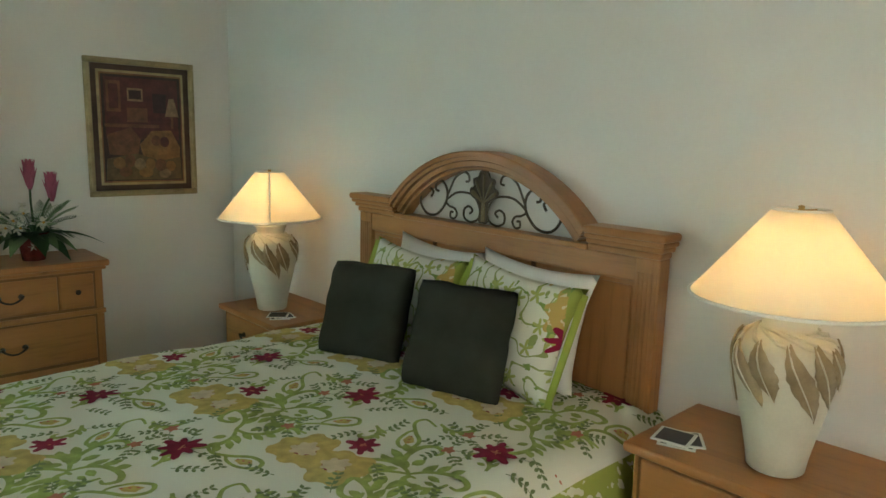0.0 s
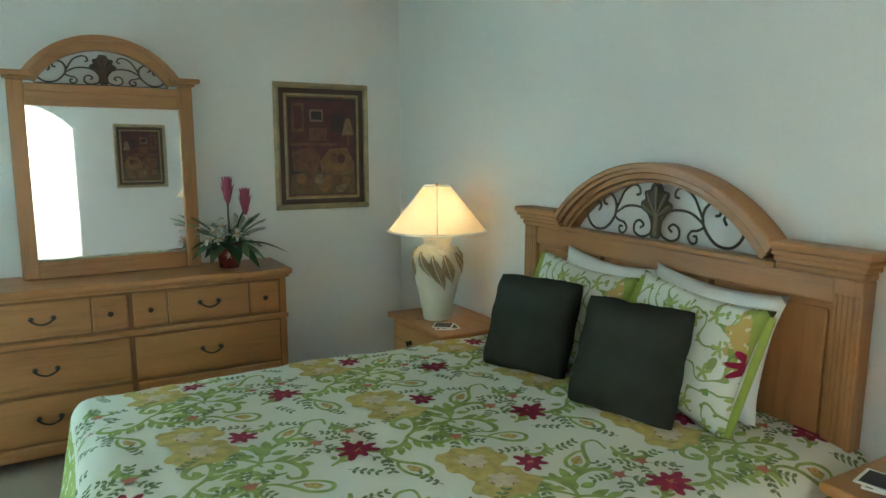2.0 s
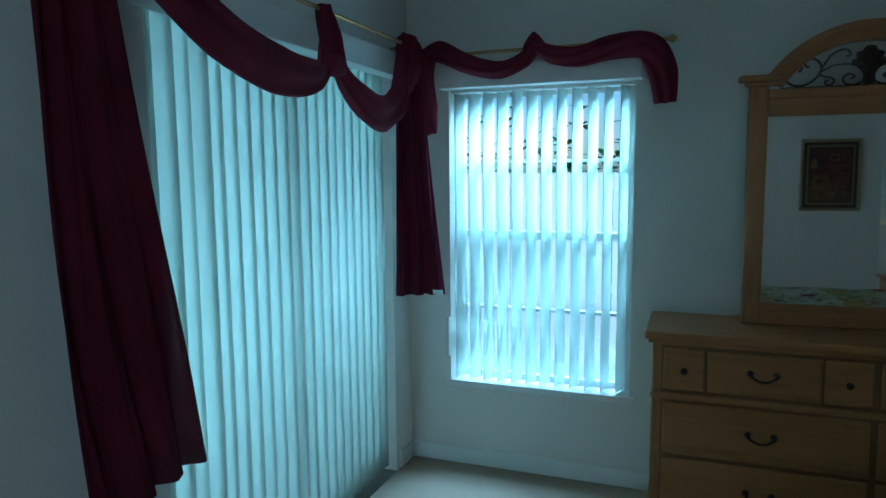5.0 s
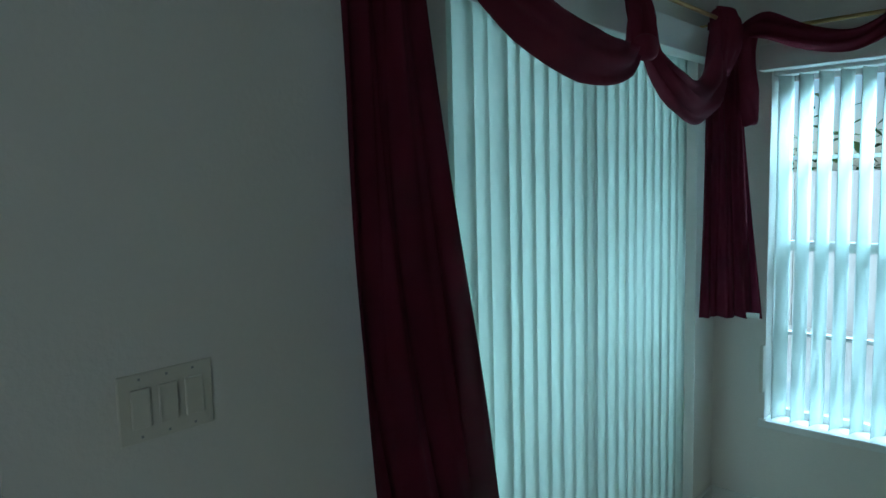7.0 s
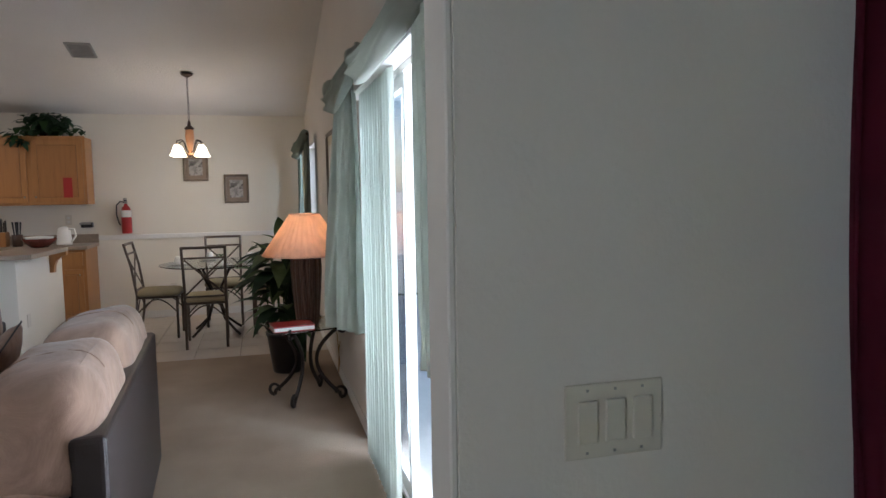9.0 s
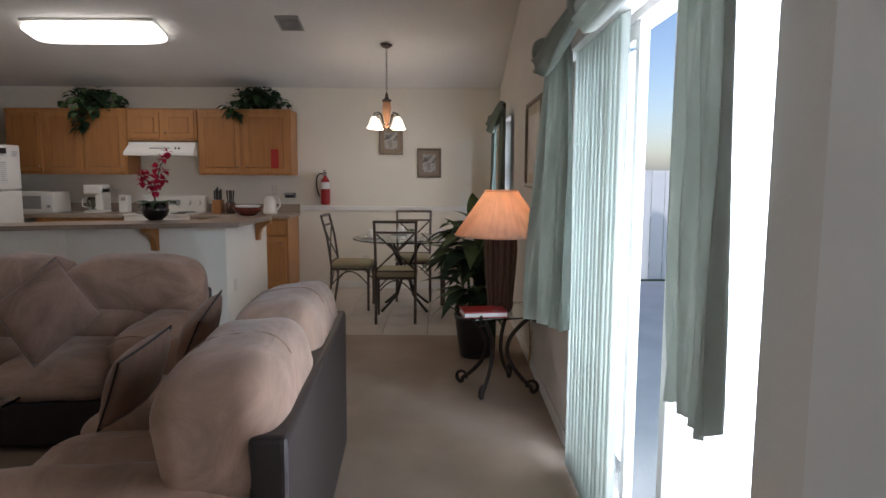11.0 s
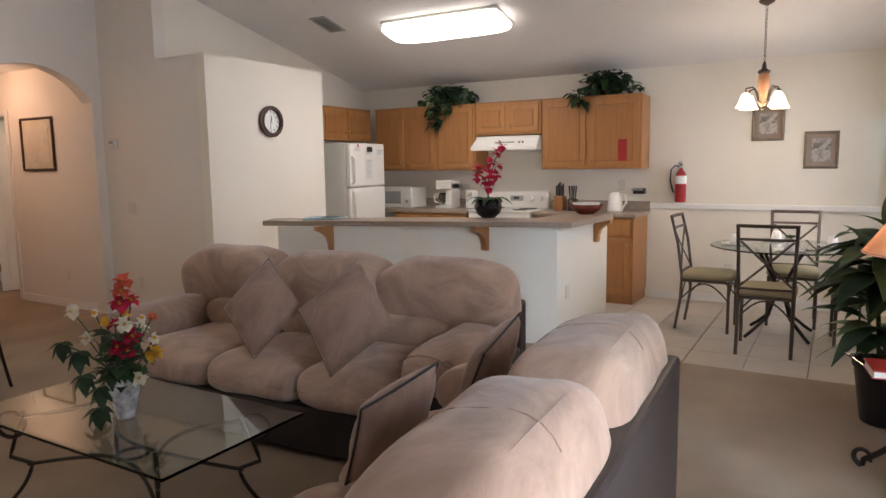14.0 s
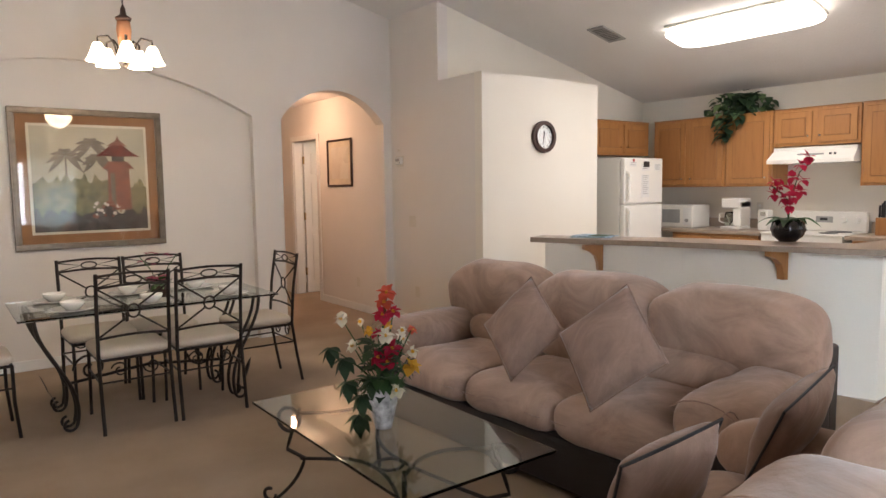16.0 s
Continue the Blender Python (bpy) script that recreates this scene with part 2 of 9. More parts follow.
WALL = mat("painted_wall", (0.74, 0.70, 0.65), 0.85, vary=0.03, scale=1.5, grain=90, bump=0.35, dist=0.003)
WALL_K = mat("painted_wall_cream", (0.78, 0.74, 0.65), 0.85, vary=0.03, scale=1.5, grain=90, bump=0.35, dist=0.003)
CEIL = mat("textured_ceiling", (0.74, 0.72, 0.69), 0.9, vary=0.03, scale=2, grain=45, bump=0.7, dist=0.006)
TRIM = mat("white_trim", (0.78, 0.77, 0.74), 0.45, vary=0.02, bump=0.05)
CARPET = mat("beige_carpet", (0.40, 0.31, 0.23), 0.97, vary=0.14, scale=2.2, grain=260, bump=0.9, dist=0.01, spec=0.1)
TILE = mat("ceramic_floor_tile", (0.50, 0.43, 0.36), 0.3, vary=0.08, scale=4, grain=60, bump=0.05)
GROUT = mat("tile_grout", (0.26, 0.22, 0.18), 0.9)
PINE = wood("honey_pine", (0.36, 0.163, 0.052), (0.235, 0.102, 0.032), "x")
PINE_Y = wood("honey_pine_y", (0.36, 0.163, 0.052), (0.235, 0.102, 0.032), "y")
PINE_Z = wood("honey_pine_z", (0.36, 0.163, 0.052), (0.235, 0.102, 0.032), "z")
GROOVE = mat("dark_pine_groove", (0.11, 0.05, 0.02), 0.7)
# browned wood colour holding the shade between drawers and round door panels
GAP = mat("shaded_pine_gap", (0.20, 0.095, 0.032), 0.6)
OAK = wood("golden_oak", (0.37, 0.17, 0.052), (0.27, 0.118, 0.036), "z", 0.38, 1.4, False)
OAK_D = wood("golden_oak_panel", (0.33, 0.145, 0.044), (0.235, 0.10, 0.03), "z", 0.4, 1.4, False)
IRON = mat("dark_wrought_iron", (0.035, 0.028, 0.024), 0.42, 0.6, vary=0.3, grain=80, bump=0.3)
BRONZE = mat("bronze_scrollwork", (0.085, 0.062, 0.042), 0.4, 0.75, vary=0.35, grain=80, bump=0.3)
TAUPE_IRON = mat("taupe_painted_metal", (0.10, 0.078, 0.062), 0.45, 0.4, vary=0.2)
BRONZE_L = mat("rubbed_bronze", (0.20, 0.15, 0.085), 0.38, 0.8, vary=0.3, grain=80, bump=0.3)
BRASS = mat("aged_brass", (0.45, 0.30, 0.12), 0.35, 0.9, vary=0.2)
CHROME = mat("brushed_chrome", (0.6, 0.6, 0.58), 0.25, 1.0, vary=0.05)
SUEDE = suede_mat("taupe_microsuede", (0.36, 0.242, 0.18))
SUEDE_P = suede_mat("pillow_microsuede", (0.29, 0.188, 0.14))
LEATHER = mat("dark_brown_leatherette", (0.022, 0.016, 0.016), 0.42, vary=0.2, scale=8, grain=140, bump=0.4)
PIPING = mat("black_piping", (0.015, 0.013, 0.014), 0.6)
GLASS = glass_mat("clear_glass")
PANE = glass_mat("window_glass", (0.97, 0.99, 0.99), 0.0)
MIRROR = mat("mirror_silver", (0.86, 0.88, 0.87), 0.02, 1.0, vary=0.01, bump=0.0)
BURG = cloth_mat("burgundy_voile", (0.13, 0.014, 0.034), 0.3, 0.2, clear=0.10)
BURG2 = cloth_mat("burgundy_swag_cloth", (0.15, 0.018, 0.038), 0.12, 0.25)
SAGE = cloth_mat("sage_green_cloth", (0.50, 0.53, 0.48), 0.55, 0.08)
SAGE_D = cloth_mat("dark_sage_cloth", (0.18, 0.22, 0.19), 0.15, 0.12)
VINYL = cloth_mat("white_vinyl_slat", (0.80, 0.84, 0.80), 0.62, 0.03, 0.5, 200)
WHITE_C = cloth_mat("white_cotton", (0.76, 0.76, 0.72), 0.0, 0.03)
OLIVE = mat("dark_olive_velour", (0.036, 0.038, 0.028), 0.95, vary=0.2, scale=12, grain=500, bump=0.6, dist=0.003, spec=0.15)
LIME = cloth_mat("lime_green_border", (0.33, 0.38, 0.07), 0.0, 0.1)
FLORAL = floral_mat("floral_quilt")
FLORAL_P = floral_mat("floral_sham", "xz")
INK_MUSTARD = cloth_mat("mustard_print", (0.50, 0.39, 0.13), 0.0, 0.22, size=30)
INK_GREEN = cloth_mat("leaf_green_print", (0.31, 0.37, 0.11), 0.0, 0.28, size=30)
INK_DARKGREEN = cloth_mat("sage_green_print", (0.17, 0.215, 0.09), 0.0, 0.2, size=30)
INK_BURGUNDY = cloth_mat("burgundy_print", (0.22, 0.018, 0.045), 0.0, 0.25, size=30)
INK_CREAM = cloth_mat("cream_print", (0.60, 0.50, 0.34), 0.0, 0.15, size=30)
INK_CORAL = cloth_mat("coral_print", (0.45, 0.17, 0.11), 0.0, 0.2, size=30)
SHADE = cloth_mat("cream_lampshade", (0.86, 0.77, 0.60), 0.38, 0.03)
SHADE_T = cloth_mat("terracotta_pleated_shade", (0.80, 0.60, 0.47), 0.50, 0.12, 0.7, 400, (1, 1, 0.06), 14)
CERAMIC = mat("cream_ceramic", (0.62, 0.57, 0.45), 0.38, vary=0.08, scale=9)
LEAF_TAN = mat("tan_leaf_relief", (0.30, 0.22, 0.12), 0.5, vary=0.3, scale=18, grain=90)
BARK = wood("dark_ribbed_wood", (0.055, 0.026, 0.014), (0.03, 0.015, 0.01), "z", 0.45, 2, False)
COUNTER = mat("brown_laminate", (0.30, 0.235, 0.18), 0.35, vary=0.16, scale=30, grain=240, bump=0.05)
APPL = mat("white_enamel", (0.74, 0.72, 0.66), 0.28, vary=0.02, bump=0.03)
BLACK = mat("black_plastic", (0.02, 0.02, 0.022), 0.35, vary=0.1)
GREY = mat("grey_plastic", (0.32, 0.32, 0.31), 0.45)
RED = mat("red_enamel", (0.34, 0.018, 0.018), 0.3)
POT_BLK = mat("glossy_black_glaze", (0.012, 0.011, 0.012), 0.12)
POT_RED = mat("mottled_red_glaze", (0.16, 0.035, 0.025), 0.25, vary=0.6, scale=24)
LEAF_G = cloth_mat("dark_green_leaf", (0.038, 0.085, 0.028), 0.25, 0.4, 0.5)
LEAF_V = cloth_mat("variegated_leaf", (0.13, 0.20, 0.09), 0.25, 0.7, 0.5)
LEAF_D = cloth_mat("deep_ivy_leaf", (0.03, 0.062, 0.03), 0.15, 0.5, 0.6)
PETAL_P = cloth_mat("pink_petal", (0.42, 0.11, 0.17), 0.25, 0.25)
PETAL_R = cloth_mat("crimson_petal", (0.48, 0.022, 0.06), 0.25, 0.35)
PETAL_W = cloth_mat("ivory_petal", (0.72, 0.68, 0.55), 0.25, 0.08)
PETAL_Y = cloth_mat("yellow_petal", (0.68, 0.38, 0.04), 0.25, 0.15)
PETAL_O = cloth_mat("coral_petal", (0.62, 0.12, 0.07), 0.25, 0.3)
TERRA = mat("terracotta_print", (0.22, 0.075, 0.04), 0.6, vary=0.4, scale=20)
CREAM_SEAT = cloth_mat("cream_seat_cloth", (0.60, 0.52, 0.44), 0.0, 0.05)
TAN_SEAT = cloth_mat("khaki_seat_cloth", (0.36, 0.30, 0.19), 0.0, 0.08)
GOLDFRAME = mat("champagne_gilt", (0.34, 0.27, 0.15), 0.38, 0.55, vary=0.25, scale=20)
DARKWOODF = mat("dark_mahogany_frame", (0.05, 0.022, 0.015), 0.4, vary=0.3, scale=14)
SILVERF = mat("pewter_frame", (0.20, 0.165, 0.125), 0.4, 0.5, vary=0.25, scale=20)
MATBOARD = mat("ochre_mat_board", (0.27, 0.13, 0.055), 0.9)
TAUPEMAT = mat("taupe_mat_board", (0.27, 0.215, 0.165), 0.9)
IVORYMAT = mat("ivory_mat_board", (0.62, 0.56, 0.44), 0.9)
CHINA = mat("white_china", (0.74, 0.74, 0.71), 0.15, vary=0.02, bump=0.0)
MARBLED = mat("marbled_grey_vase", (0.40, 0.40, 0.41), 0.3, vary=0.75, scale=22, grain=60)
LAMP_GLOW = glow("warm_frosted_glass", (1.0, 0.78, 0.50), 5.0)
TUBE_GLOW = glow("fluorescent_diffuser", (1.0, 0.93, 0.78), 4.0)
BULB = glow("lit_bulb", (1.0, 0.75, 0.42), 14.0)
AMBER = cloth_mat("amber_resin", (0.72, 0.44, 0.27), 0.45, 0.15, 0.35)
ALMOND = mat("almond_switch_plastic", (0.66, 0.62, 0.54), 0.4, vary=0.02)
PAPER = mat("printed_paper", (0.30, 0.42, 0.52), 0.5, vary=0.5, scale=30)
INK = mat("dark_ink", (0.05, 0.045, 0.05), 0.6)
GRASS = mat("lawn", (0.07, 0.10, 0.035), 0.95, vary=0.4, scale=3, grain=60, bump=0.8, dist=0.02)
PATIO = mat("concrete_patio", (0.58, 0.56, 0.52), 0.85, vary=0.12, scale=2, grain=60)
HEDGE = cloth_mat("hedge_leaf", (0.08, 0.13, 0.045), 0.35, 0.5)


def art_mat(name, cols, scale):
    m, nt, p = base_mat(name)
    v = coords(nt)
    vo = nd(nt, "ShaderNodeTexVoronoi", Scale=scale)
    vo.distance = "CHEBYCHEV"
    n = nd(nt, "ShaderNodeTexNoise", Scale=scale * 1.6, Detail=5.0, Distortion=0.8)
    nt.links.new(v, vo.inputs["Vector"])
    nt.links.new(v, n.inputs["Vector"])
    s = nt.nodes.new("ShaderNodeSeparateColor")
    nt.links.new(vo.outputs["Color"], s.inputs[0])
    mixd = math_node(nt, "MULTIPLY_ADD", s.outputs[0], 0.45, math_node(nt, "MULTIPLY", n.outputs["Fac"], 0.6))
    k = len(cols)
    col = ramp(nt, mixd, [(0.2 + 0.55 * i / (k - 1), c) for i, c in enumerate(cols)])
    nt.links.new(col, p.inputs["Base Color"])
    p.inputs["Roughness"].default_value = 0.35
    return m


ART_BED = art_mat("still_life_print", [(0.03, 0.012, 0.012), (0.11, 0.025, 0.02), (0.14, 0.06, 0.025), (0.2, 0.1, 0.035), (0.12, 0.045, 0.03)], 5)
ART_BW = art_mat("monochrome_print", [(0.05, 0.05, 0.05), (0.2, 0.19, 0.18), (0.45, 0.43, 0.4), (0.12, 0.12, 0.12)], 14)
ART_PALE = art_mat("pale_print", [(0.5, 0.45, 0.38), (0.62, 0.58, 0.5), (0.55, 0.48, 0.4)], 4)

# ---------- geometry helpers ----------


def part(name, bm, material, parent=None, label="", smooth=False):
    bmesh.ops.recalc_face_normals(bm, faces=bm.faces[:])
    me = bpy.data.meshes.new(name)
    bm.to_mesh(me)
    bm.free()
    me.materials.append(material)
    if smooth:
        me.polygons.foreach_set("use_smooth", [True] * len(me.polygons))
    ob = new(name, me)
    if parent is not None:
        ob.parent = parent
    if label:
        ob["label"] = label
    return ob


def thing(name, place, label, category, turn=0.0, group=""):
    ob = new(name)
    ob.empty_display_size = 0.1
    ob.matrix_world = pose(*place, 0, 0, turn)
    return tagged(ob, label, category, group)


def structure(name, bm, material, label="", smooth=False):
    return tagged(part(name, bm, material, None, label, smooth), kind="structure")


def bx(bm, x0, x1, y0, y1, z0, z1, bev=0.0, seg=2, m=None):
    r = bmesh.ops.create_cube(bm, size=1.0)
    vs = r["verts"]
    for v in vs:
        v.co = Vector((x0 + (v.co.x + 0.5) * (x1 - x0), y0 + (v.co.y + 0.5) * (y1 - y0), z0 + (v.co.z + 0.5) * (z1 - z0)))
        if m is not None:
            v.co = m @ v.co
    if bev > 0:
        es = list({e for v in vs for e in v.link_edges})
        bmesh.ops.bevel(bm, geom=es, offset=bev, segments=seg, affect="EDGES", profile=0.5)
    return bm


def box(*a, **k):
    return bx(bmesh.new(), *a, **k)


def lathe(bm, prof, n=28, c=(0, 0, 0), wob=None):
    rows = []
    for r, z in prof:
        row = []
        for i in range(n):
            a = 2 * math.pi * i / n
            rr = r * (wob(a, z) if wob else 1)
            row.append(bm.verts.new((c[0] + rr * math.cos(a), c[1] + rr * math.sin(a), c[2] + z)))
        rows.append(row)
    for a, b in zip(rows, rows[1:]):
        for i in range(n):
            bm.faces.new((a[i], a[(i + 1) % n], b[(i + 1) % n], b[i]))
    if prof[0][0] > 1e-5:
        bm.faces.new(rows[0][::-1])
    if prof[-1][0] > 1e-5:
        bm.faces.new(rows[-1])
    return bm


def rod(bm, pts, r, n=8, flat=1.0, closed=False):
    """A round bar along points; r may be a list of radii."""
    pts = [Vector(p) for p in pts]
    rs = r if isinstance(r, (list, tuple)) else [r] * len(pts)
    rings, side = [], None
    for i, p in enumerate(pts):
        a, b = pts[max(i - 1, 0)], pts[min(i + 1, len(pts) - 1)]
        t = (b - a).normalized()
        if side is None:
            side = t.orthogonal().normalized()
        side = (side - t * side.dot(t)).normalized()
        up = t.cross(side)
        rings.append([bm.verts.new(p + (side * math.cos(2 * math.pi * k / n) + up * math.sin(2 * math.pi * k / n) * flat) * rs[i]) for k in range(n)])
    for a, b in zip(rings, rings[1:]):
        for k in range(n):
            bm.faces.new((a[k], a[(k + 1) % n], b[(k + 1) % n], b[k]))
    bm.faces.new(rings[0][::-1])
    bm.faces.new(rings[-1])
    return bm


def arc_pts(f, n=16, t0=0.0, t1=1.0):
    return [f(t0 + (t1 - t0) * i / n) for i in range(n + 1)]


def scroll(c, r0, r1, a0, turns, plane="xz", n=20):
    """Points of a spiral about c in a plane, from radius r0 at angle a0 to r1."""
    out = []
    for i in range(n + 1):
        s = i / n
        r, a = r0 + (r1 - r0) * s, a0 + 2 * math.pi * turns * s
        u, v = r * math.cos(a), r * math.sin(a)
        out.append({"xz": (c[0] + u, c[1], c[2] + v), "yz": (c[0], c[1] + u, c[2] + v), "xy": (c[0] + u, c[1] + v, c[2])}[plane])
    return out


def puff(bm, c, size, e=0.45, m=None, nu=28, nv=16, e2=None, lump=0.0):
    """A soft block: a superellipsoid."""
    e2 = e2 or e

    def sp(v, p):
        return math.copysign(abs(v) ** p, v)
    rows = []
    for j in range(1, nv):
        la = -math.pi / 2 + math.pi * j / nv
        row = []
        for i in range(nu):
            lo = 2 * math.pi * i / nu
            q = Vector((sp(math.cos(la), e2) * sp(math.cos(lo), e) * size[0] / 2, sp(math.cos(la), e2) * sp(math.sin(lo), e) * size[1] / 2, sp(math.sin(la), e2) * size[2] / 2))
            if lump:
                q *= 1 + lump * noise.noise(q * 5 + Vector(c) * 3)
            q = (m @ q) if m is not None else q
            row.append(bm.verts.new(q + Vector(c)))
        rows.append(row)
    for a, b in zip(rows, rows[1:]):
        for i in range(nu):
            bm.faces.new((a[i], a[(i + 1) % nu], b[(i + 1) % nu], b[i]))
    for row, s in ((rows[0], -1), (rows[-1], 1)):
        q = Vector((0, 0, s * size[2] / 2))
        q = (m @ q) if m is not None else q
        top = bm.verts.new(q + Vector(c))
        for i in range(nu):
            bm.faces.new((row[i], row[(i + 1) % nu], top))
    return bm


def pillow(bm, w, h, t, m, n=14, crinkle=0.006, seed=0.0):
    """A stuffed pillow, w by h, t thick at its middle, with pinched corners; lies in its own x, z plane."""
    for s in (1, -1):
        grid = []
        for j in range(n + 1):
            row = []
            for i in range(n + 1):
                u, v = 2 * i / n - 1, 2 * j / n - 1
                th = t / 2 * (max(0, 1 - u * u) ** 0.42) * (max(0, 1 - v * v) ** 0.42)
                pinch = 1 - 0.07 * (u * u * (1 - v * v) + v * v * (1 - u * u))
                q = Vector((u * w / 2 * (1 - 0.06 * (1 - v * v) * abs(u)) * pinch, s * th, v * h / 2 * (1 - 0.06 * (1 - u * u) * abs(v)) * pinch))
                if abs(u) < 1 and abs(v) < 1:
                    q.y += s * crinkle * noise.noise(Vector((u * 3 + seed, v * 3, s)))
                row.append(bm.verts.new(m @ q))
            grid.append(row)
        for j in range(n):
            for i in range(n):
                bm.faces.new((grid[j][i], grid[j][i + 1], grid[j + 1][i + 1], grid[j + 1][i]))
    bmesh.ops.remove_doubles(bm, verts=bm.verts[:], dist=0.0008)
    return bm


def drape(bm, top, bottom, z0, z1, folds, amp, out, n=64, rows=16, lean=0.0, hem=0.0, bow=1.0):
    """A hanging cloth from the line top (two xy points) to the line bottom, with thickness; out: unit xy of its front."""
    t0, t1 = Vector(top[0]), Vector(top[1])
    b0, b1 = Vector(bottom[0]), Vector(bottom[1])
    o = Vector(out)
    face = []
    for side in (0, 1):
        g = []
        for j in range(rows + 1):
            s = j / rows
            row = []
            for i in range(n + 1):
                u = i / n
                a, b = t0.lerp(t1, u), b0.lerp(b1, u)
                p = a.lerp(b, s ** (bow * (1 - u) + u))
                w = amp * (0.55 + 0.45 * s) * (math.sin(2 * math.pi * folds * u + 1.3 * math.sin(3 * s + u * 4)) + 0.35 * math.sin(2 * math.pi * folds * 2.3 * u + 2 * s))
                p = p + o * (w + side * -0.003 + lean * s)
                z = z1 + (z0 - z1) * s + (hem * u * s)
                row.append(bm.verts.new((p.x, p.y, z)))
            g.append(row)
        face.append(g)
        for j in range(rows):
            for i in range(n):
                bm.faces.new((g[j][i], g[j][i + 1], g[j + 1][i + 1], g[j + 1][i]))
    a, b = face
    for j in range(rows):
        for c in (0, n):
            bm.faces.new((a[j][c], a[j + 1][c], b[j + 1][c], b[j][c]))
    for i in range(n):
        for r in (0, rows):
            bm.faces.new((a[r][i], a[r][i + 1], b[r][i + 1], b[r][i]))
    return bm


def swag(bm, pts, widths, out, thick=0.05, folds=5, n=24, steps=28, seed=0):
    """A gathered scarf along a sagging line: wide and pleated in the middle, tight at the ends."""
    P = [Vector(p) for p in pts]
    o = Vector(out).normalized()
    rings = []
    for k in range(steps + 1):
        s = k / steps * (len(P) - 1)
        i = min(int(s), len(P) - 2)
        f = s - i
        p0, p1, p2, p3 = P[max(i - 1, 0)], P[i], P[i + 1], P[min(i + 2, len(P) - 1)]
        p = 0.5 * ((2 * p1) + (p2 - p0) * f + (2 * p0 - 5 * p1 + 4 * p2 - p3) * f * f + (3 * p1 - p0 - 3 * p2 + p3) * f ** 3)
        t = ((p2 - p0) * (1 - f) + (p3 - p1) * f).normalized()
        side = t.cross(o).normalized()
        w = widths[i] * (1 - f) + widths[i + 1] * f
        th = min(thick, w * 0.6)
        ring = []
        for a in range(n):
            an = 2 * math.pi * a / n
            rip = 1 + 0.22 * math.sin(folds * an + seed + s * 1.1) * (1 if w > 0.04 else 0.4)
            ring.append(bm.verts.new(p + side * (w / 2 * math.cos(an)) + o * (th / 2 * math.sin(an) * rip + 0.012 * math.sin(math.cos(an) * 7 + s * 2 + seed))))
        rings.append(ring)
    for a, b in zip(rings, rings[1:]):
        for i in range(n):
            bm.faces.new((a[i], a[(i + 1) % n], b[(i + 1) % n], b[i]))
    bm.faces.new(rings[0][::-1])
    bm.faces.new(rings[-1])
    return bm


def leaf(bm, base, way, length, width, droop=0.3, n=5, cup=0.15):
    """A blade with a keel, pointed at both ends."""
    way = Vector(way).normalized()
    side = way.cross(Vector((0, 0, 1)))
    side = side.normalized() if side.length > 0.05 else Vector((1, 0, 0))
    up = side.cross(way)
    L, C, R = [], [], []
    for i in range(n + 1):
        s = i / n
        c = Vector(base) + way * (length * s) - Vector((0, 0, droop * length * s * s))
        w = width / 2 * math.sin(math.pi * min(1, 0.06 + 0.94 * s) ** 0.8) if 0 < i < n else 0.002
        C.append(bm.verts.new(c))
        L.append(bm.verts.new(c + side * w + up * cup * w))
        R.append(bm.verts.new(c - side * w + up * cup * w))
    for i in range(n):
        bm.faces.new((C[i], C[i + 1], L[i + 1], L[i]))
        bm.faces.new((R[i], R[i + 1], C[i + 1], C[i]))
    return bm


def wall(name, axis, at, thick, a0, a1, z0, z1, holes=(), material=None, label=""):
    """A wall in the plane axis = at, its far side at at + thick, from a0 to a1, with holes (b0, b1, low, high)."""
    bm = bmesh.new()
    cuts = sorted({a0, a1, *[h[0] for h in holes], *[h[1] for h in holes]})
    lo, hi = min(at, at + thick), max(at, at + thick)

    def put(b0, b1, c0, c1):
        if c1 - c0 < 1e-4:
            return
        if axis == "x":
            bx(bm, lo, hi, b0, b1, c0, c1)
        else:
            bx(bm, b0, b1, lo, hi, c0, c1)
    for b0, b1 in zip(cuts, cuts[1:]):
        mid = (b0 + b1) / 2
        h = [h for h in holes if h[0] <= mid <= h[1]]
        if h:
            put(b0, b1, z0, h[0][2])
            put(b0, b1, h[0][3], z1)
        else:
            put(b0, b1, z0, z1)
    bmesh.ops.remove_doubles(bm, verts=bm.verts[:], dist=1e-5)
    return structure(name, bm, material or WALL, label)


# ---------- the large structure ----------
XW, YN, XE, YS, ZB = -0.377, 3.265, 3.27, -1.50, 2.44       # bedroom
LN, LW, LS, LE = 0.90, -8.17, -6.10, -0.50                 # living room
KS, FA, PN, PX = -5.25, -5.0, -4.60, -6.55                 # kitchen wall, pantry faces
SLOPE, ZW, RIDGE = 0.24, 2.42, -3.0


def roof_z(x):
    return ZW + SLOPE * (min(x, 2 * RIDGE - x) - LW)


structure("ground", box(-60, 60, -60, 60, -0.30, -0.16), GRASS, "flat mown lawn round the house")
structure("patio", box(-9, -0.5, 1.05, 7.4, -0.16, -0.03), PATIO, "pale concrete patio slab outside the sliding doors")
# added slab: keeps the view between the window slats pale
structure("patio_north", box(-0.5, 6.5, 3.46, 7.4, -0.16, -0.03), PATIO, "pale concrete slab added to brighten the view through the bedroom window")
structure("floor_bedroom", box(XW, XE, YS, YN, -0.12, 0.0), CARPET, "beige cut-pile bedroom carpet")
structure("floor_living", box(-5.80, XW, -9.4, LN, -0.12, 0.0), CARPET, "beige cut-pile living room carpet")
structure("floor_kitchen", box(LW, -5.80, -9.4, LN, -0.12, -0.012), GROUT, "grout bed under the ceramic tiles")

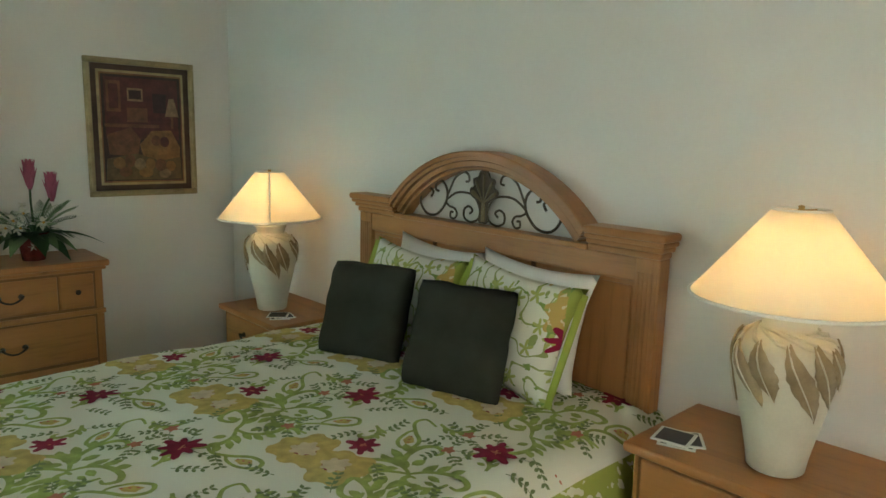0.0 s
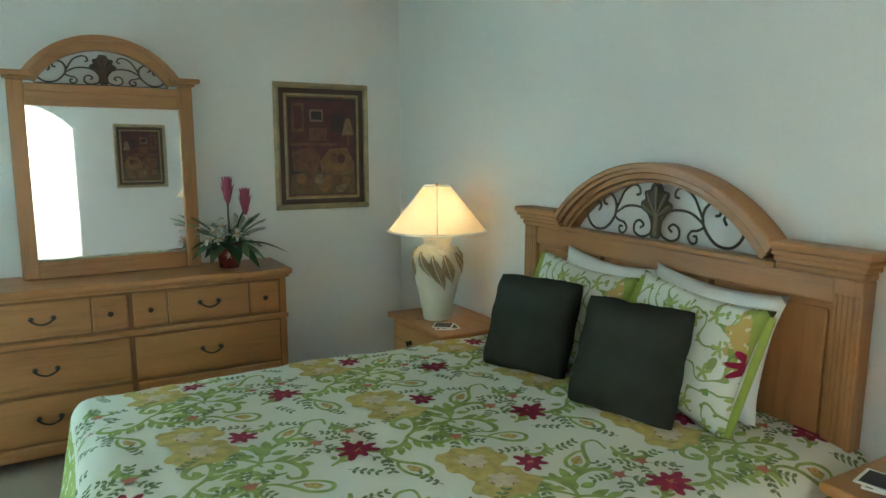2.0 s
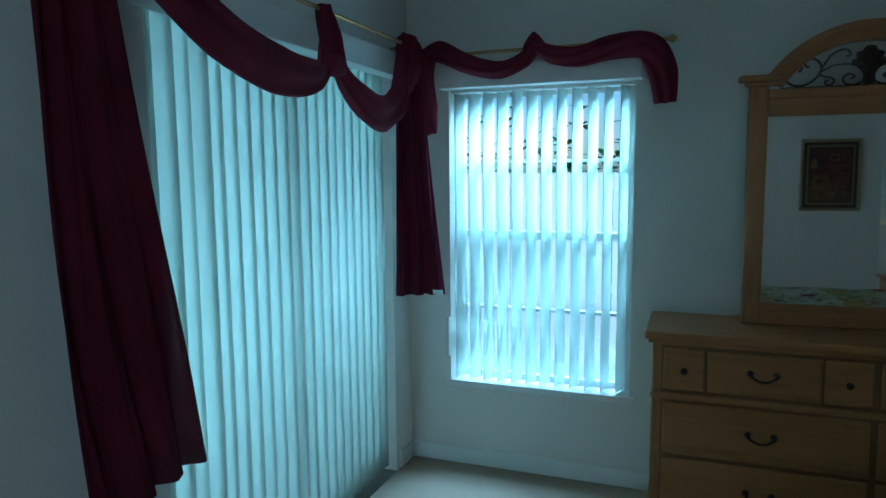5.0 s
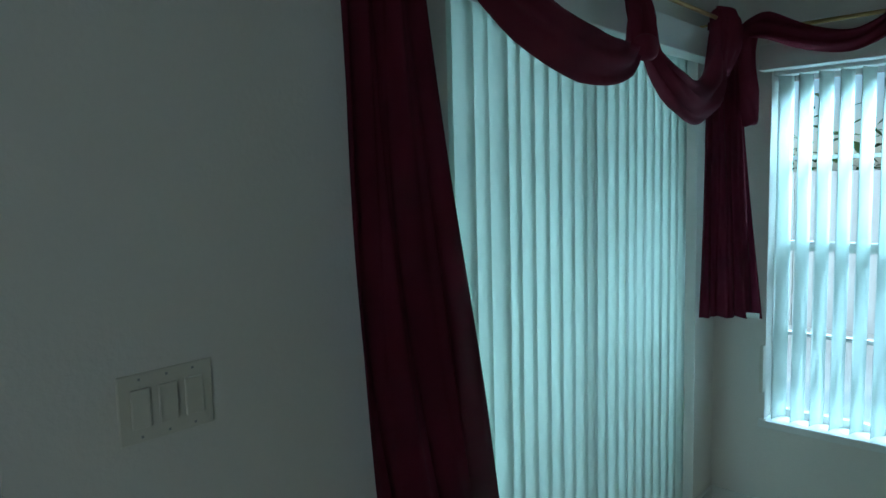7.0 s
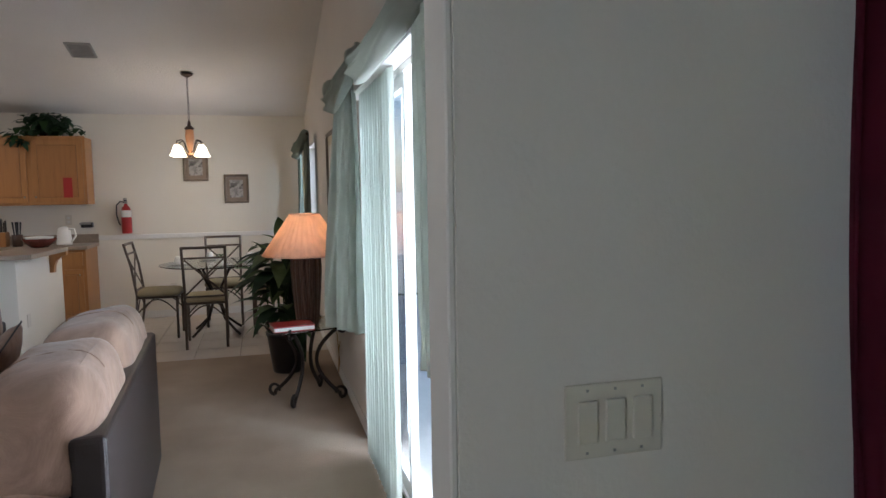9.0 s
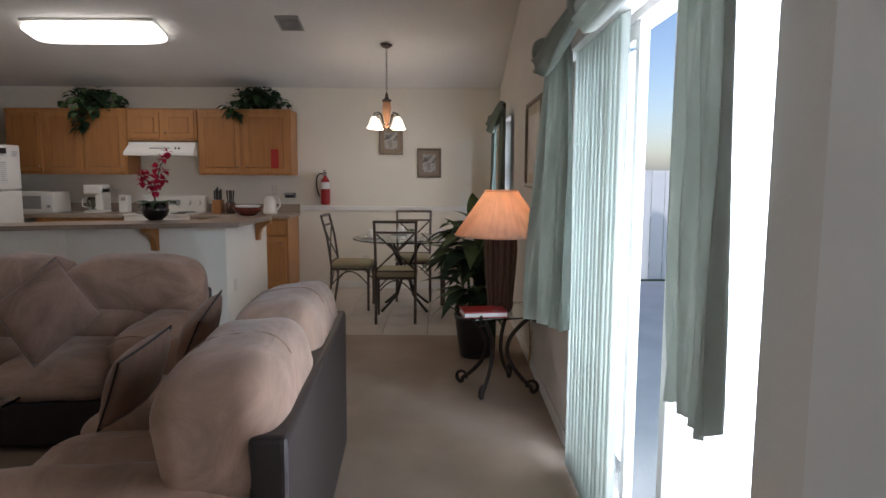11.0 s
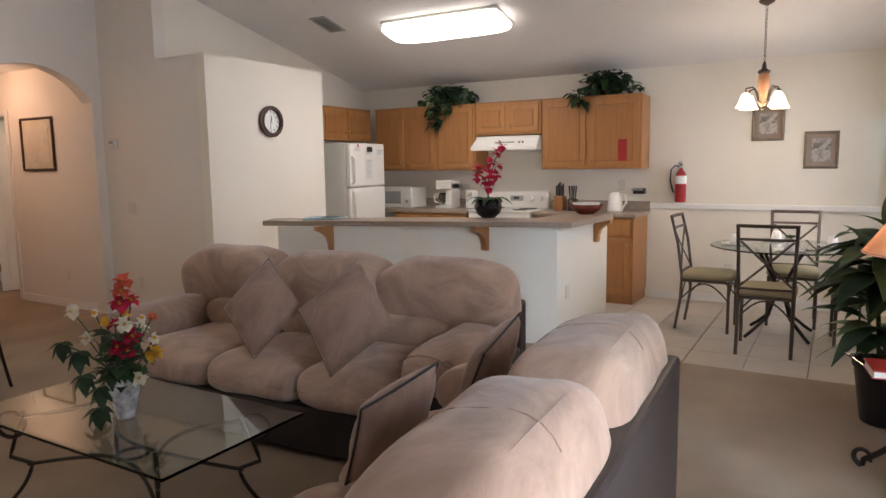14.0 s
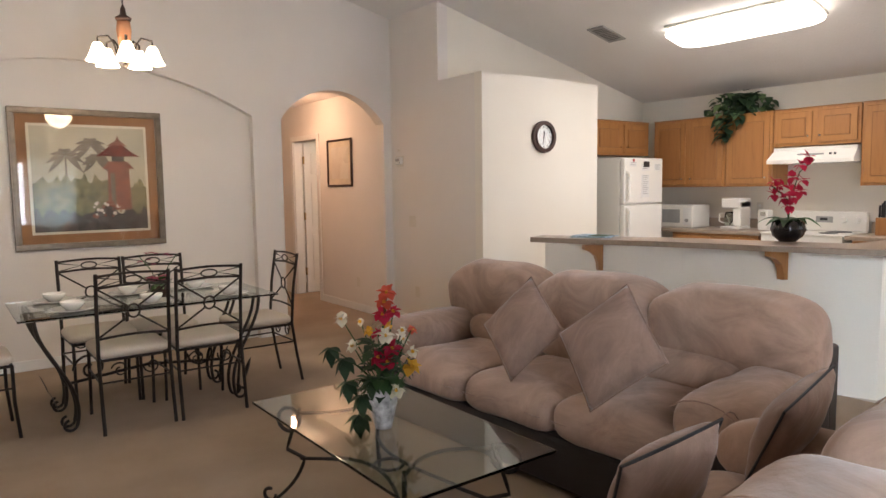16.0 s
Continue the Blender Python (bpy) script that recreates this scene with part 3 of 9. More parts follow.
wall("wall_bedroom_north", "y", YN, 0.16, XW - 0.123, XE + 0.12, 0, ZB, [(-0.16, 0.72, 0.43, 1.88)], WALL, "off-white wall with a window beside the dresser")
wall("wall_bedroom_east", "x", XE, 0.12, YS, YN, 0, ZB, (), WALL, "off-white wall behind the bed")

wall("wall_bedroom_west", "x", XW, -0.123, YS, YN, 0, ZB, [(-0.20, 0.575, 0, 2.05), (1.55, 3.06, 0.0, 2.03)], WALL, "off-white wall with a doorway and a sliding door")
wall("wall_bath_south", "y", -3.2, -0.12, 0.8, 2.6, 0, ZB, (), WALL, "plain bathroom wall")
wall("wall_bath_east", "x", 2.5, 0.12, -3.2, YS - 0.12, 0, ZB, (), WALL, "plain bathroom wall")
wall("wall_bath_west", "x", 0.9, -0.12, -3.2, YS - 0.12, 0, ZB, (), WALL, "plain bathroom wall")
structure("floor_bath", box(0.78, 2.62, -3.32, YS, -0.12, 0.0), TILE, "ceramic bathroom floor")
structure("ceiling_bath", box(0.78, 2.62, -3.32, YS - 0.12, ZB, ZB + 0.1), CEIL, "flat bathroom ceiling")
structure("ceiling_bedroom", box(XW - 0.123, XE + 0.12, YS - 0.12, YN + 0.16, ZB, ZB + 0.1), CEIL, "white textured flat ceiling")
wall("wall_living_north", "y", LN, 0.15, LW - 0.12, LE, 0, 3.8, [(-3.34, -1.30, 0, 2.03), (-7.75, -6.75, 0.9, 2.0)], WALL, "off-white wall with sliding glass doors and a dining window")
wall("wall_living_west", "x", LW, -0.12, KS - 0.12, LN, 0, ZW + 0.02, (), WALL_K, "cream wall behind the kitchen and breakfast table")
wall("wall_kitchen_south", "y", KS, -0.12, LW - 0.12, FA - 0.12, 0, 3.8, (), WALL_K, "cream kitchen wall rising to the vault")
wall("wall_thermostat", "x", FA, -0.12, LS, KS, 0, 3.8, (), WALL, "off-white wall beside the hall arch")
wall("wall_living_east", "x", LE, 0.0001 + 0.12, LS, YS - 0.12, 0, 3.8, (), WALL, "plain off-white wall")
wall("wall_living_east_upper", "x", LE, 0.12, YS - 0.12, LN, ZB + 0.1, 3.8, (), WALL, "plain off-white wall above the bedroom")
# pantry box with a flat top, used as a plant shelf
structure("wall_pantry_front", box(PX, FA, PN - 0.10, PN, 0, 2.44), WALL_K, "cream pantry wall with a clock on it")
structure("wall_pantry_side", box(FA - 0.10, FA, KS, PN - 0.10, 0, 2.44), WALL, "off-white pantry side wall")
structure("wall_pantry_inner", box(PX, PX + 0.10, KS, PN - 0.10, 0, 2.44), WALL_K, "cream pantry wall beside the refrigerator")
structure("pantry_shelf", box(PX + 0.10, FA - 0.10, KS, PN - 0.10, 2.36, 2.44), WALL_K, "flat plant shelf over the pantry")


def arch_wall(name, y0, y1, x0, x1, z1, holes, material, label):
    """A wall along x with arched openings (centre, half width, spring, crown, low)."""
    bm = bmesh.new()
    xs = {x0, x1}
    for c, hw, *_ in holes:
        xs |= {c - hw + 2 * hw * i / 28 for i in range(29)}
    xs = sorted(xs)

    def top(x, h):
        c, hw, spring, crown, low = h
        s = crown - spring
        R = (hw * hw + s * s) / (2 * s)
        return crown - (R - math.sqrt(max(R * R - (x - c) ** 2, 0)))
    for a, b in zip(xs, xs[1:]):
        mid = (a + b) / 2
        h = [h for h in holes if abs(mid - h[0]) < h[1]]
        if h:
            ta, tb = top(a, h[0]), top(b, h[0])
            vs = [bm.verts.new(p) for p in ((a, y0, ta), (b, y0, tb), (b, y0, z1), (a, y0, z1), (a, y1, ta), (b, y1, tb), (b, y1, z1), (a, y1, z1))]
            for f in ((0, 1, 2, 3), (7, 6, 5, 4), (0, 4, 5, 1), (2, 6, 7, 3), (0, 3, 7, 4), (1, 5, 6, 2)):
                bm.faces.new([vs[i] for i in f])
            if h[0][4] > 0:
                bx(bm, a, b, y0, y1, 0, h[0][4])
        else:
            bx(bm, a, b, y0, y1, 0, z1)
    bmesh.ops.remove_doubles(bm, verts=bm.verts[:], dist=1e-5)
    return structure(name, bm, material, label)


arch_wall("wall_bedroom_south", YS - 0.12, YS, XW - 0.123, XE + 0.12, ZB, [(1.62, 0.50, 1.85, 2.10, 0.0)], WALL, "off-white wall with an arched way to the bathroom")
NICHE = (-2.05, 1.42, 2.10, 2.48, 0.0)
arch_wall("wall_living_south", LS - 0.08, LS, FA - 0.12, LE + 0.12, 3.8, [NICHE, (-4.33, 0.575, 2.09, 2.40, 0.0)], WALL, "off-white wall with a hall arch and a shallow arched niche")
arch_wall("wall_hall_north", LS - 0.16, LS - 0.08, FA - 0.12, LE + 0.12, 3.8, [(-4.33, 0.575, 2.09, 2.40, 0.0)], WALL, "back of the niche and inner side of the hall arch")
wall("wall_hall_west", "x", -4.93, -0.12, -9.3, LS - 0.16, 0, 2.5, [(-8.42, -7.72, 0, 2.04)], WALL, "hall wall with a framed picture and a bedroom door")
wall("wall_hall_south", "y", -9.3, -0.12, -6.6, -3.5, 0, 2.5, (), WALL, "plain hall end wall")
wall("wall_hall_east", "x", -3.6, 0.12, -9.3, LS - 0.16, 0, 2.5, (), WALL, "plain hall wall")
wall("wall_hall_room", "x", -6.6, -0.12, -9.4, KS - 0.13, 0, 2.5, (), WALL, "plain wall of the room off the hall")
structure("ceiling_hall", box(-6.7, -3.48, -9.42, LS - 0.16, 2.5, 2.6), CEIL, "flat hall ceiling")

vb = bmesh.new()
for xa, xb in ((LW - 0.12, RIDGE), (RIDGE, LE + 0.12)):
    za, zb_ = roof_z(xa), roof_z(xb)
    vs = [vb.verts.new(p) for p in ((xa, LS - 0.16, za), (xb, LS - 0.16, zb_), (xb, LN + 0.15, zb_), (xa, LN + 0.15, za),
                                    (xa, LS - 0.16, za + 0.1), (xb, LS - 0.16, zb_ + 0.1), (xb, LN + 0.15, zb_ + 0.1), (xa, LN + 0.15, za + 0.1))]
    for f in ((0, 1, 2, 3), (7, 6, 5, 4), (0, 4, 5, 1), (2, 6, 7, 3), (0, 3, 7, 4), (1, 5, 6, 2)):
        vb.faces.new([vs[i] for i in f])
structure("ceiling_living", vb, CEIL, "white textured vaulted ceiling")

# skirtings
for nm, a in (("n", (XW, XE, YN - 0.012, YN)), ("e", (XE - 0.012, XE, YS, YN - 0.012)), ("s", (XW, XE - 0.012, YS, YS + 0.012)),
              ("w", (XW, XW + 0.012, 0.58, 1.50)), ("wn", (XW, XW + 0.012, 3.10, YN - 0.012))):
    structure("baseboard", box(a[0], a[1], a[2], a[3], 0, 0.085, 0.003, 1), TRIM)
for a in ((LW, -3.40, LN - 0.012, LN), (-1.24, LE, LN - 0.012, LN), (LW, LW + 0.012, -1.50, LN - 0.012), (FA, FA + 0.012, LS, PN),
          (FA, -4.905, LS, LS + 0.012), (-3.75, -3.47, LS, LS + 0.012), (-3.47, -0.63, LS - 0.08, LS - 0.068), (-4.93, -4.918, -7.65, LS - 0.16)):
    structure("baseboard", box(a[0], a[1], a[2], a[3], 0, 0.085, 0.003, 1), TRIM)
structure("trim_chair_rail", box(LW, LW + 0.022, -1.52, LN, 0.955, 1.01, 0.006), TRIM, "white chair rail along the breakfast wall")
structure("trim_chair_rail_north", box(LW + 0.022, -3.95, LN - 0.022, LN, 0.955, 1.01, 0.006), TRIM, "white chair rail on the window wall")
# bedroom doorway lining and casing
for n_, a in (("jamb", (XW - 0.118, XW - 0.005, 0.563, 0.575, 0, 2.03)), ("jamb", (XW - 0.118, XW - 0.005, -0.20, -0.188, 0, 2.03)), ("jamb", (XW - 0.118, XW - 0.005, -0.188, 0.563, 2.03, 2.05)),
              ("c", (-0.514, -0.50, 0.57, 0.63, 0, 2.11)), ("c", (-0.514, -0.50, -0.255, -0.195, 0, 2.11)), ("c", (-0.514, -0.50, -0.195, 0.57, 2.045, 2.11))):
    structure("trim_doorway", box(*a, 0.003, 1), TRIM)
# hall door casing
for a in ((-4.93, -4.915, -7.72, -7.655, 0, 2.105), (-4.93, -4.915, -8.485, -8.42, 0, 2.105), (-4.93, -4.915, -8.42, -7.72, 2.04, 2.105),
          (-5.05, -4.932, -7.735, -7.72, 0, 2.04), (-5.05, -4.932, -8.42, -8.405, 0, 2.04)):
    structure("trim_hall_door", box(*a, 0.003, 1), TRIM)

# ---------- bedroom: bed ----------
T = Matrix.Translation


QW, QL, QTOP = 0.815, 1.94, 0.645     # half width, length and height of the quilt's top


def quilt_fold(d, r=0.09):
    if d <= 0:
        return d, 0.0
    a = d / r
    if a < math.pi / 2:
        return r * math.sin(a), r * (1 - math.cos(a))
    return r + (d - r * math.pi / 2) * 0.16, r + (d - r * math.pi / 2) * 0.98


def quilt_point(u, v, lift=0.0):
    """A point of the quilt, u along the bed from the headboard and v across it, lifted off its face."""
    r = 0.09
    du, zu = quilt_fold(u - (QL - r))
    dv, zv = quilt_fold(abs(v) - (QW - r))
    x = -(QL - r) - du if u > QL - r else -u
    y = math.copysign((QW - r) + dv, v) if abs(v) > QW - r else v
    if zu > 0 and zv > 0:
        z = QTOP - max(zu, zv) - 0.03 * min(zu, zv)
        k = 0.35 * min(zu, zv)
        x += k * 0.35
        y -= math.copysign(k * 0.35, v)
    else:
        z = QTOP - zu - zv
    hang = max(zu, zv)
    z += 0.012 * noise.noise(Vector((x * 3.1, y * 3.1, 0))) + 0.005 * noise.noise(Vector((x * 9, y * 9, 3)))
    if abs(v) < QW and u < QL:
        z += 0.028 * (1 - (v / QW) ** 2) * (1 - (u / QL - 0.5) ** 2)
    rip = 0.018 * hang * 2 * math.sin(9 * (u if zv >= zu else v) + 2)
    if zv >= zu and zv > 0:
        y += math.copysign(rip, v)
    elif zu > 0:
        x -= rip
    z = max(z, 0.06)
    if zu > 0.05 or zv > 0.05:
        if zu >= zv:
            x -= lift
        else:
            y += math.copysign(lift, v)
        return (x, y, z + lift * 0.2)
    return (x, y, z + lift)


def curve_through(pts, n=5):
    """A smooth line through flat points."""
    P = [Vector((p[0], p[1])) for p in pts]
    out = []
    for i in range(len(P) - 1):
        p0, p1, p2, p3 = P[max(i - 1, 0)], P[i], P[i + 1], P[min(i + 2, len(P) - 1)]
        for k in range(n):
            f = k / n
            out.append(0.5 * ((2 * p1) + (p2 - p0) * f + (2 * p0 - 5 * p1 + 4 * p2 - p3) * f * f + (3 * p1 - p0 - 3 * p2 + p3) * f ** 3))
    out.append(P[-1])
    return out


def quilt_print(q):
    """The printed pattern as thin shapes on the quilt, one mesh for each ink."""
    rng = random.Random(17)
    ink = {k: bmesh.new() for k in ("mustard", "green", "dark_green", "burgundy", "cream", "coral")}
    lifts = {"mustard": 0.0036, "green": 0.0028, "dark_green": 0.0038, "coral": 0.0042, "burgundy": 0.0042, "cream": 0.0050}

    def put(kind, pts, mid=None):
        """A closed outline in u, v, filled from its middle."""
        bm, h = ink[kind], lifts[kind]
        if any(quilt_point(p[0], p[1])[2] < 0.585 or p[0] > QL + 0.5 for p in pts):
            return
        c = mid or (sum(p[0] for p in pts) / len(pts), sum(p[1] for p in pts) / len(pts))
        ring = [bm.verts.new(quilt_point(p[0], p[1], h)) for p in pts]
        half = [bm.verts.new(quilt_point((p[0] + c[0]) / 2, (p[1] + c[1]) / 2, h)) for p in pts]
        m = bm.verts.new(quilt_point(c[0], c[1], h))
        for k in range(len(pts)):
            j = (k + 1) % len(pts)
            bm.faces.new((ring[k], ring[j], half[j], half[k]))
            bm.faces.new((half[k], half[j], m))

    def ribbon(kind, pts, w0, w1, belly=0.0):
        """A tapering stroke."""
        L = curve_through(pts, 4)
        bm, h = ink[kind], lifts[kind]
        if any(quilt_point(p[0], p[1])[2] < 0.585 for p in L):
            return
        prev = None
        for i, p in enumerate(L):
            f = i / (len(L) - 1)
            d = (L[min(i + 1, len(L) - 1)] - L[max(i - 1, 0)])
            d = Vector((-d.y, d.x)).normalized() * (w0 + (w1 - w0) * f + belly * math.sin(math.pi * f)) / 2
            row = [bm.verts.new(quilt_point(p.x + d.x, p.y + d.y, h)), bm.verts.new(quilt_point(p.x - d.x, p.y - d.y, h))]
            if prev:
                bm.faces.new((prev[0], row[0], row[1], prev[1]))
            prev = row

    def petals(kind, c, r, n, notch, turn, wob=0.12, per=5):
        pts = []
        for k in range(n * per):
            a = 2 * math.pi * k / (n * per)
            rr = r * (1 - notch * (0.5 - 0.5 * math.cos(n * a)) ** 1.4) * (1 + wob * math.sin(3.1 * a + turn))
            pts.append((c[0] + rr * math.cos(a + turn), c[1] + rr * math.sin(a + turn)))
        put(kind, pts, c)

    def ring(kind, c, r, turn, n=7):
        for k in range(n):
            a = turn + 2 * math.pi * k / n
            pts = [(c[0] + (r + dr) * math.cos(a + da), c[1] + (r + dr) * math.sin(a + da)) for da, dr in ((-0.33, -0.003), (-0.2, 0.004), (0.2, 0.004), (0.33, -0.003), (0.2, 0.0), (-0.2, 0.0))]
            put(kind, pts)

    def leaf_shape(kind, base, a, L, w):
        d, e = (math.cos(a), math.sin(a)), (-math.sin(a), math.cos(a))
        put(kind, [(base[0] + d[0] * L * t + e[0] * w * k, base[1] + d[1] * L * t + e[1] * w * k) for t, k in ((0, 0), (0.25, 0.4), (0.55, 0.5), (0.8, 0.3), (1, 0), (0.8, -0.3), (0.55, -0.5), (0.25, -0.4))])

    def sprig(c, a, L, n, kind="dark_green"):
        d, e = Vector((math.cos(a), math.sin(a))), Vector((-math.sin(a), math.cos(a)))
        base = Vector(c)
        bend = rng.choice((-1, 1)) * 0.22
        P = [base + d * L * t + e * bend * L * t * t for t in (0, 0.33, 0.66, 1)]
        ribbon(kind, P, 0.0032, 0.0016)
        for k in range(n):
            t = (k + 0.8) / n
            p = base + d * L * t + e * bend * L * t * t
            for s in (-1, 1):
                leaf_shape(kind, p, a + s * rng.uniform(0.7, 1.1), 0.020, 0.011)

    def scroll_leaf(c, a, L, side):
        """A curling stroke with leaf lobes along its back."""
        d, e = Vector((math.cos(a), math.sin(a))), Vector((-math.sin(a), math.cos(a))) * side
        base = Vector(c)
        P = [base + d * L * x + e * L * y for x, y in ((0, 0), (0.28, 0.16), (0.60, 0.16), (0.88, 0.0), (0.96, -0.22), (0.80, -0.34), (0.68, -0.24))]
        ribbon("green", P, 0.009, 0.007, 0.010)
        for t, y, an, k in ((0.18, 0.12, 0.9, 0.40), (0.42, 0.20, 0.75, 0.34), (0.66, 0.17, 0.4, 0.26), (0.30, 0.04, -0.7, 0.26)):
            p = base + d * L * t + e * L * y
            leaf_shape("green", p, a + side * an, L * k * 1.05, L * 0.17)

    def bud(c, a, side):
        """A paisley bud, its hook and its seeds."""
        d, e = Vector((math.cos(a), math.sin(a))), Vector((-math.sin(a), math.cos(a))) * side
        base = Vector(c)
        P = [base + d * x + e * y for x, y in ((0.10, 0.05), (0.13, 0.015), (0.10, -0.012), (0.05, 0.0), (0.0, 0.022), (-0.045, 0.012), (-0.05, -0.02), (-0.01, -0.035), (0.04, -0.022), (0.06, 0.0))]
        ribbon("green", P, 0.008, 0.008, 0.005)
        put("mustard", [(p.x, p.y) for p in (base + d * x + e * y for x, y in ((-0.032, -0.010), (-0.005, -0.024), (0.025, -0.012), (0.012, 0.004), (-0.015, 0.010)))])
        for k in range(3):
            p = base + d * (-0.022 + 0.018 * k) + e * -0.008
            leaf_shape("coral", p, a + 0.6, 0.010, 0.008)

    for i in range(-2, 4):
        for j in range(-2, 4):
            # the repeat: 0.577 along the bed, 0.525 across
            u0, v0 = 0.69 + 0.577 * i + 0.045 * j, -0.136 + 0.525 * j

            def at(x, y):
                return (u0 - x, v0 + y)
            petals("burgundy", at(0, 0), 0.062, 8, 0.46, 0.4 + i, 0.14)
            ring("coral", at(0, 0), 0.011, 0.3, 5)
            petals("coral", at(0, 0), 0.009, 5, 0.3, 0.2)
            for a in (0.5, 2.5, 4.4):
                sprig((u0 + 0.05 * math.cos(a), v0 + 0.05 * math.sin(a)), a, 0.05, 2)
            petals("burgundy", at(-0.203, -0.279), 0.047, 7, 0.48, 1.1, 0.14)
            petals("coral", at(-0.203, -0.279), 0.010, 5, 0.3, 0.2)
            for k, (x, y) in enumerate(((-0.335, -0.205), (-0.322, -0.325))):
                petals("mustard", at(x, y), 0.096, 7, 0.20, 0.7 + k, 0.10)
                petals("cream", at(x, y), 0.042, 7, 0.30, 0.2 + k, 0.08)
                petals("mustard", at(x, y), 0.014, 6, 0.3, 0.1)
                ring("burgundy", at(x, y), 0.031, 0.5 + k, 8)
                ring("burgundy", at(x, y), 0.017, 0.1, 5)
            c = at(-0.20, -0.465)
            for a, L, s in ((0.35, 0.19, 1), (2.5, 0.17, -1), (-1.0, 0.15, 1), (-2.3, 0.15, -1), (1.35, 0.13, 1)):
                scroll_leaf(c, a, L, s)
            c = at(-0.42, 0.01)
            for a, L, s in ((-0.4, 0.14, -1), (2.0, 0.15, 1), (-2.4, 0.13, 1)):
                scroll_leaf(c, a, L, s)
            for x, y, a, L, s in ((-0.09, -0.05, 2.2, 0.10, 1), (-0.20, -0.03, 0.6, 0.11, -1), (-0.30, -0.12, 1.2, 0.10, 1), (-0.52, -0.30, 4.4, 0.10, 1), (-0.10, -0.20, 5.6, 0.09, -1)):
                scroll_leaf(at(x, y), a, L, s)
            bud(at(-0.075, -0.325), 2.5, 1)
            bud(at(-0.17, -0.13), 0.5, -1)
            bud(at(-0.48, -0.16), 1.2, 1)
            for x, y in ((-0.035, -0.43), (-0.30, -0.06), (-0.505, -0.40)):
                petals("coral", at(x, y), 0.020, 5, 0.4, 0.4)
                for k in range(5):
                    a = 0.3 + k * 1.257
                    p = at(x, y)
                    sprig((p[0] + 0.02 * math.cos(a), p[1] + 0.02 * math.sin(a)), a, 0.055, 3)
            for x, y, a in ((-0.16, -0.21, 0.4), (-0.40, -0.42, 2.2), (-0.10, -0.24, 3.3), (-0.24, -0.37, 5.0), (-0.46, -0.27, 1.0), (-0.06, -0.09, 4.0), (-0.52, -0.08, 5.2)):
                sprig(at(x, y), a, 0.075, 4)
    mats = {"mustard": INK_MUSTARD, "green": INK_GREEN, "dark_green": INK_DARKGREEN, "burgundy": INK_BURGUNDY, "cream": INK_CREAM, "coral": INK_CORAL}
    for k, bm in ink.items():
        bmesh.ops.recalc_face_normals(bm, faces=bm.faces[:])
        tagged(part("printed_pattern", bm, mats[k], q, "", True), k.replace("_", " ") + " printed shapes on the quilt", kind="stuff")


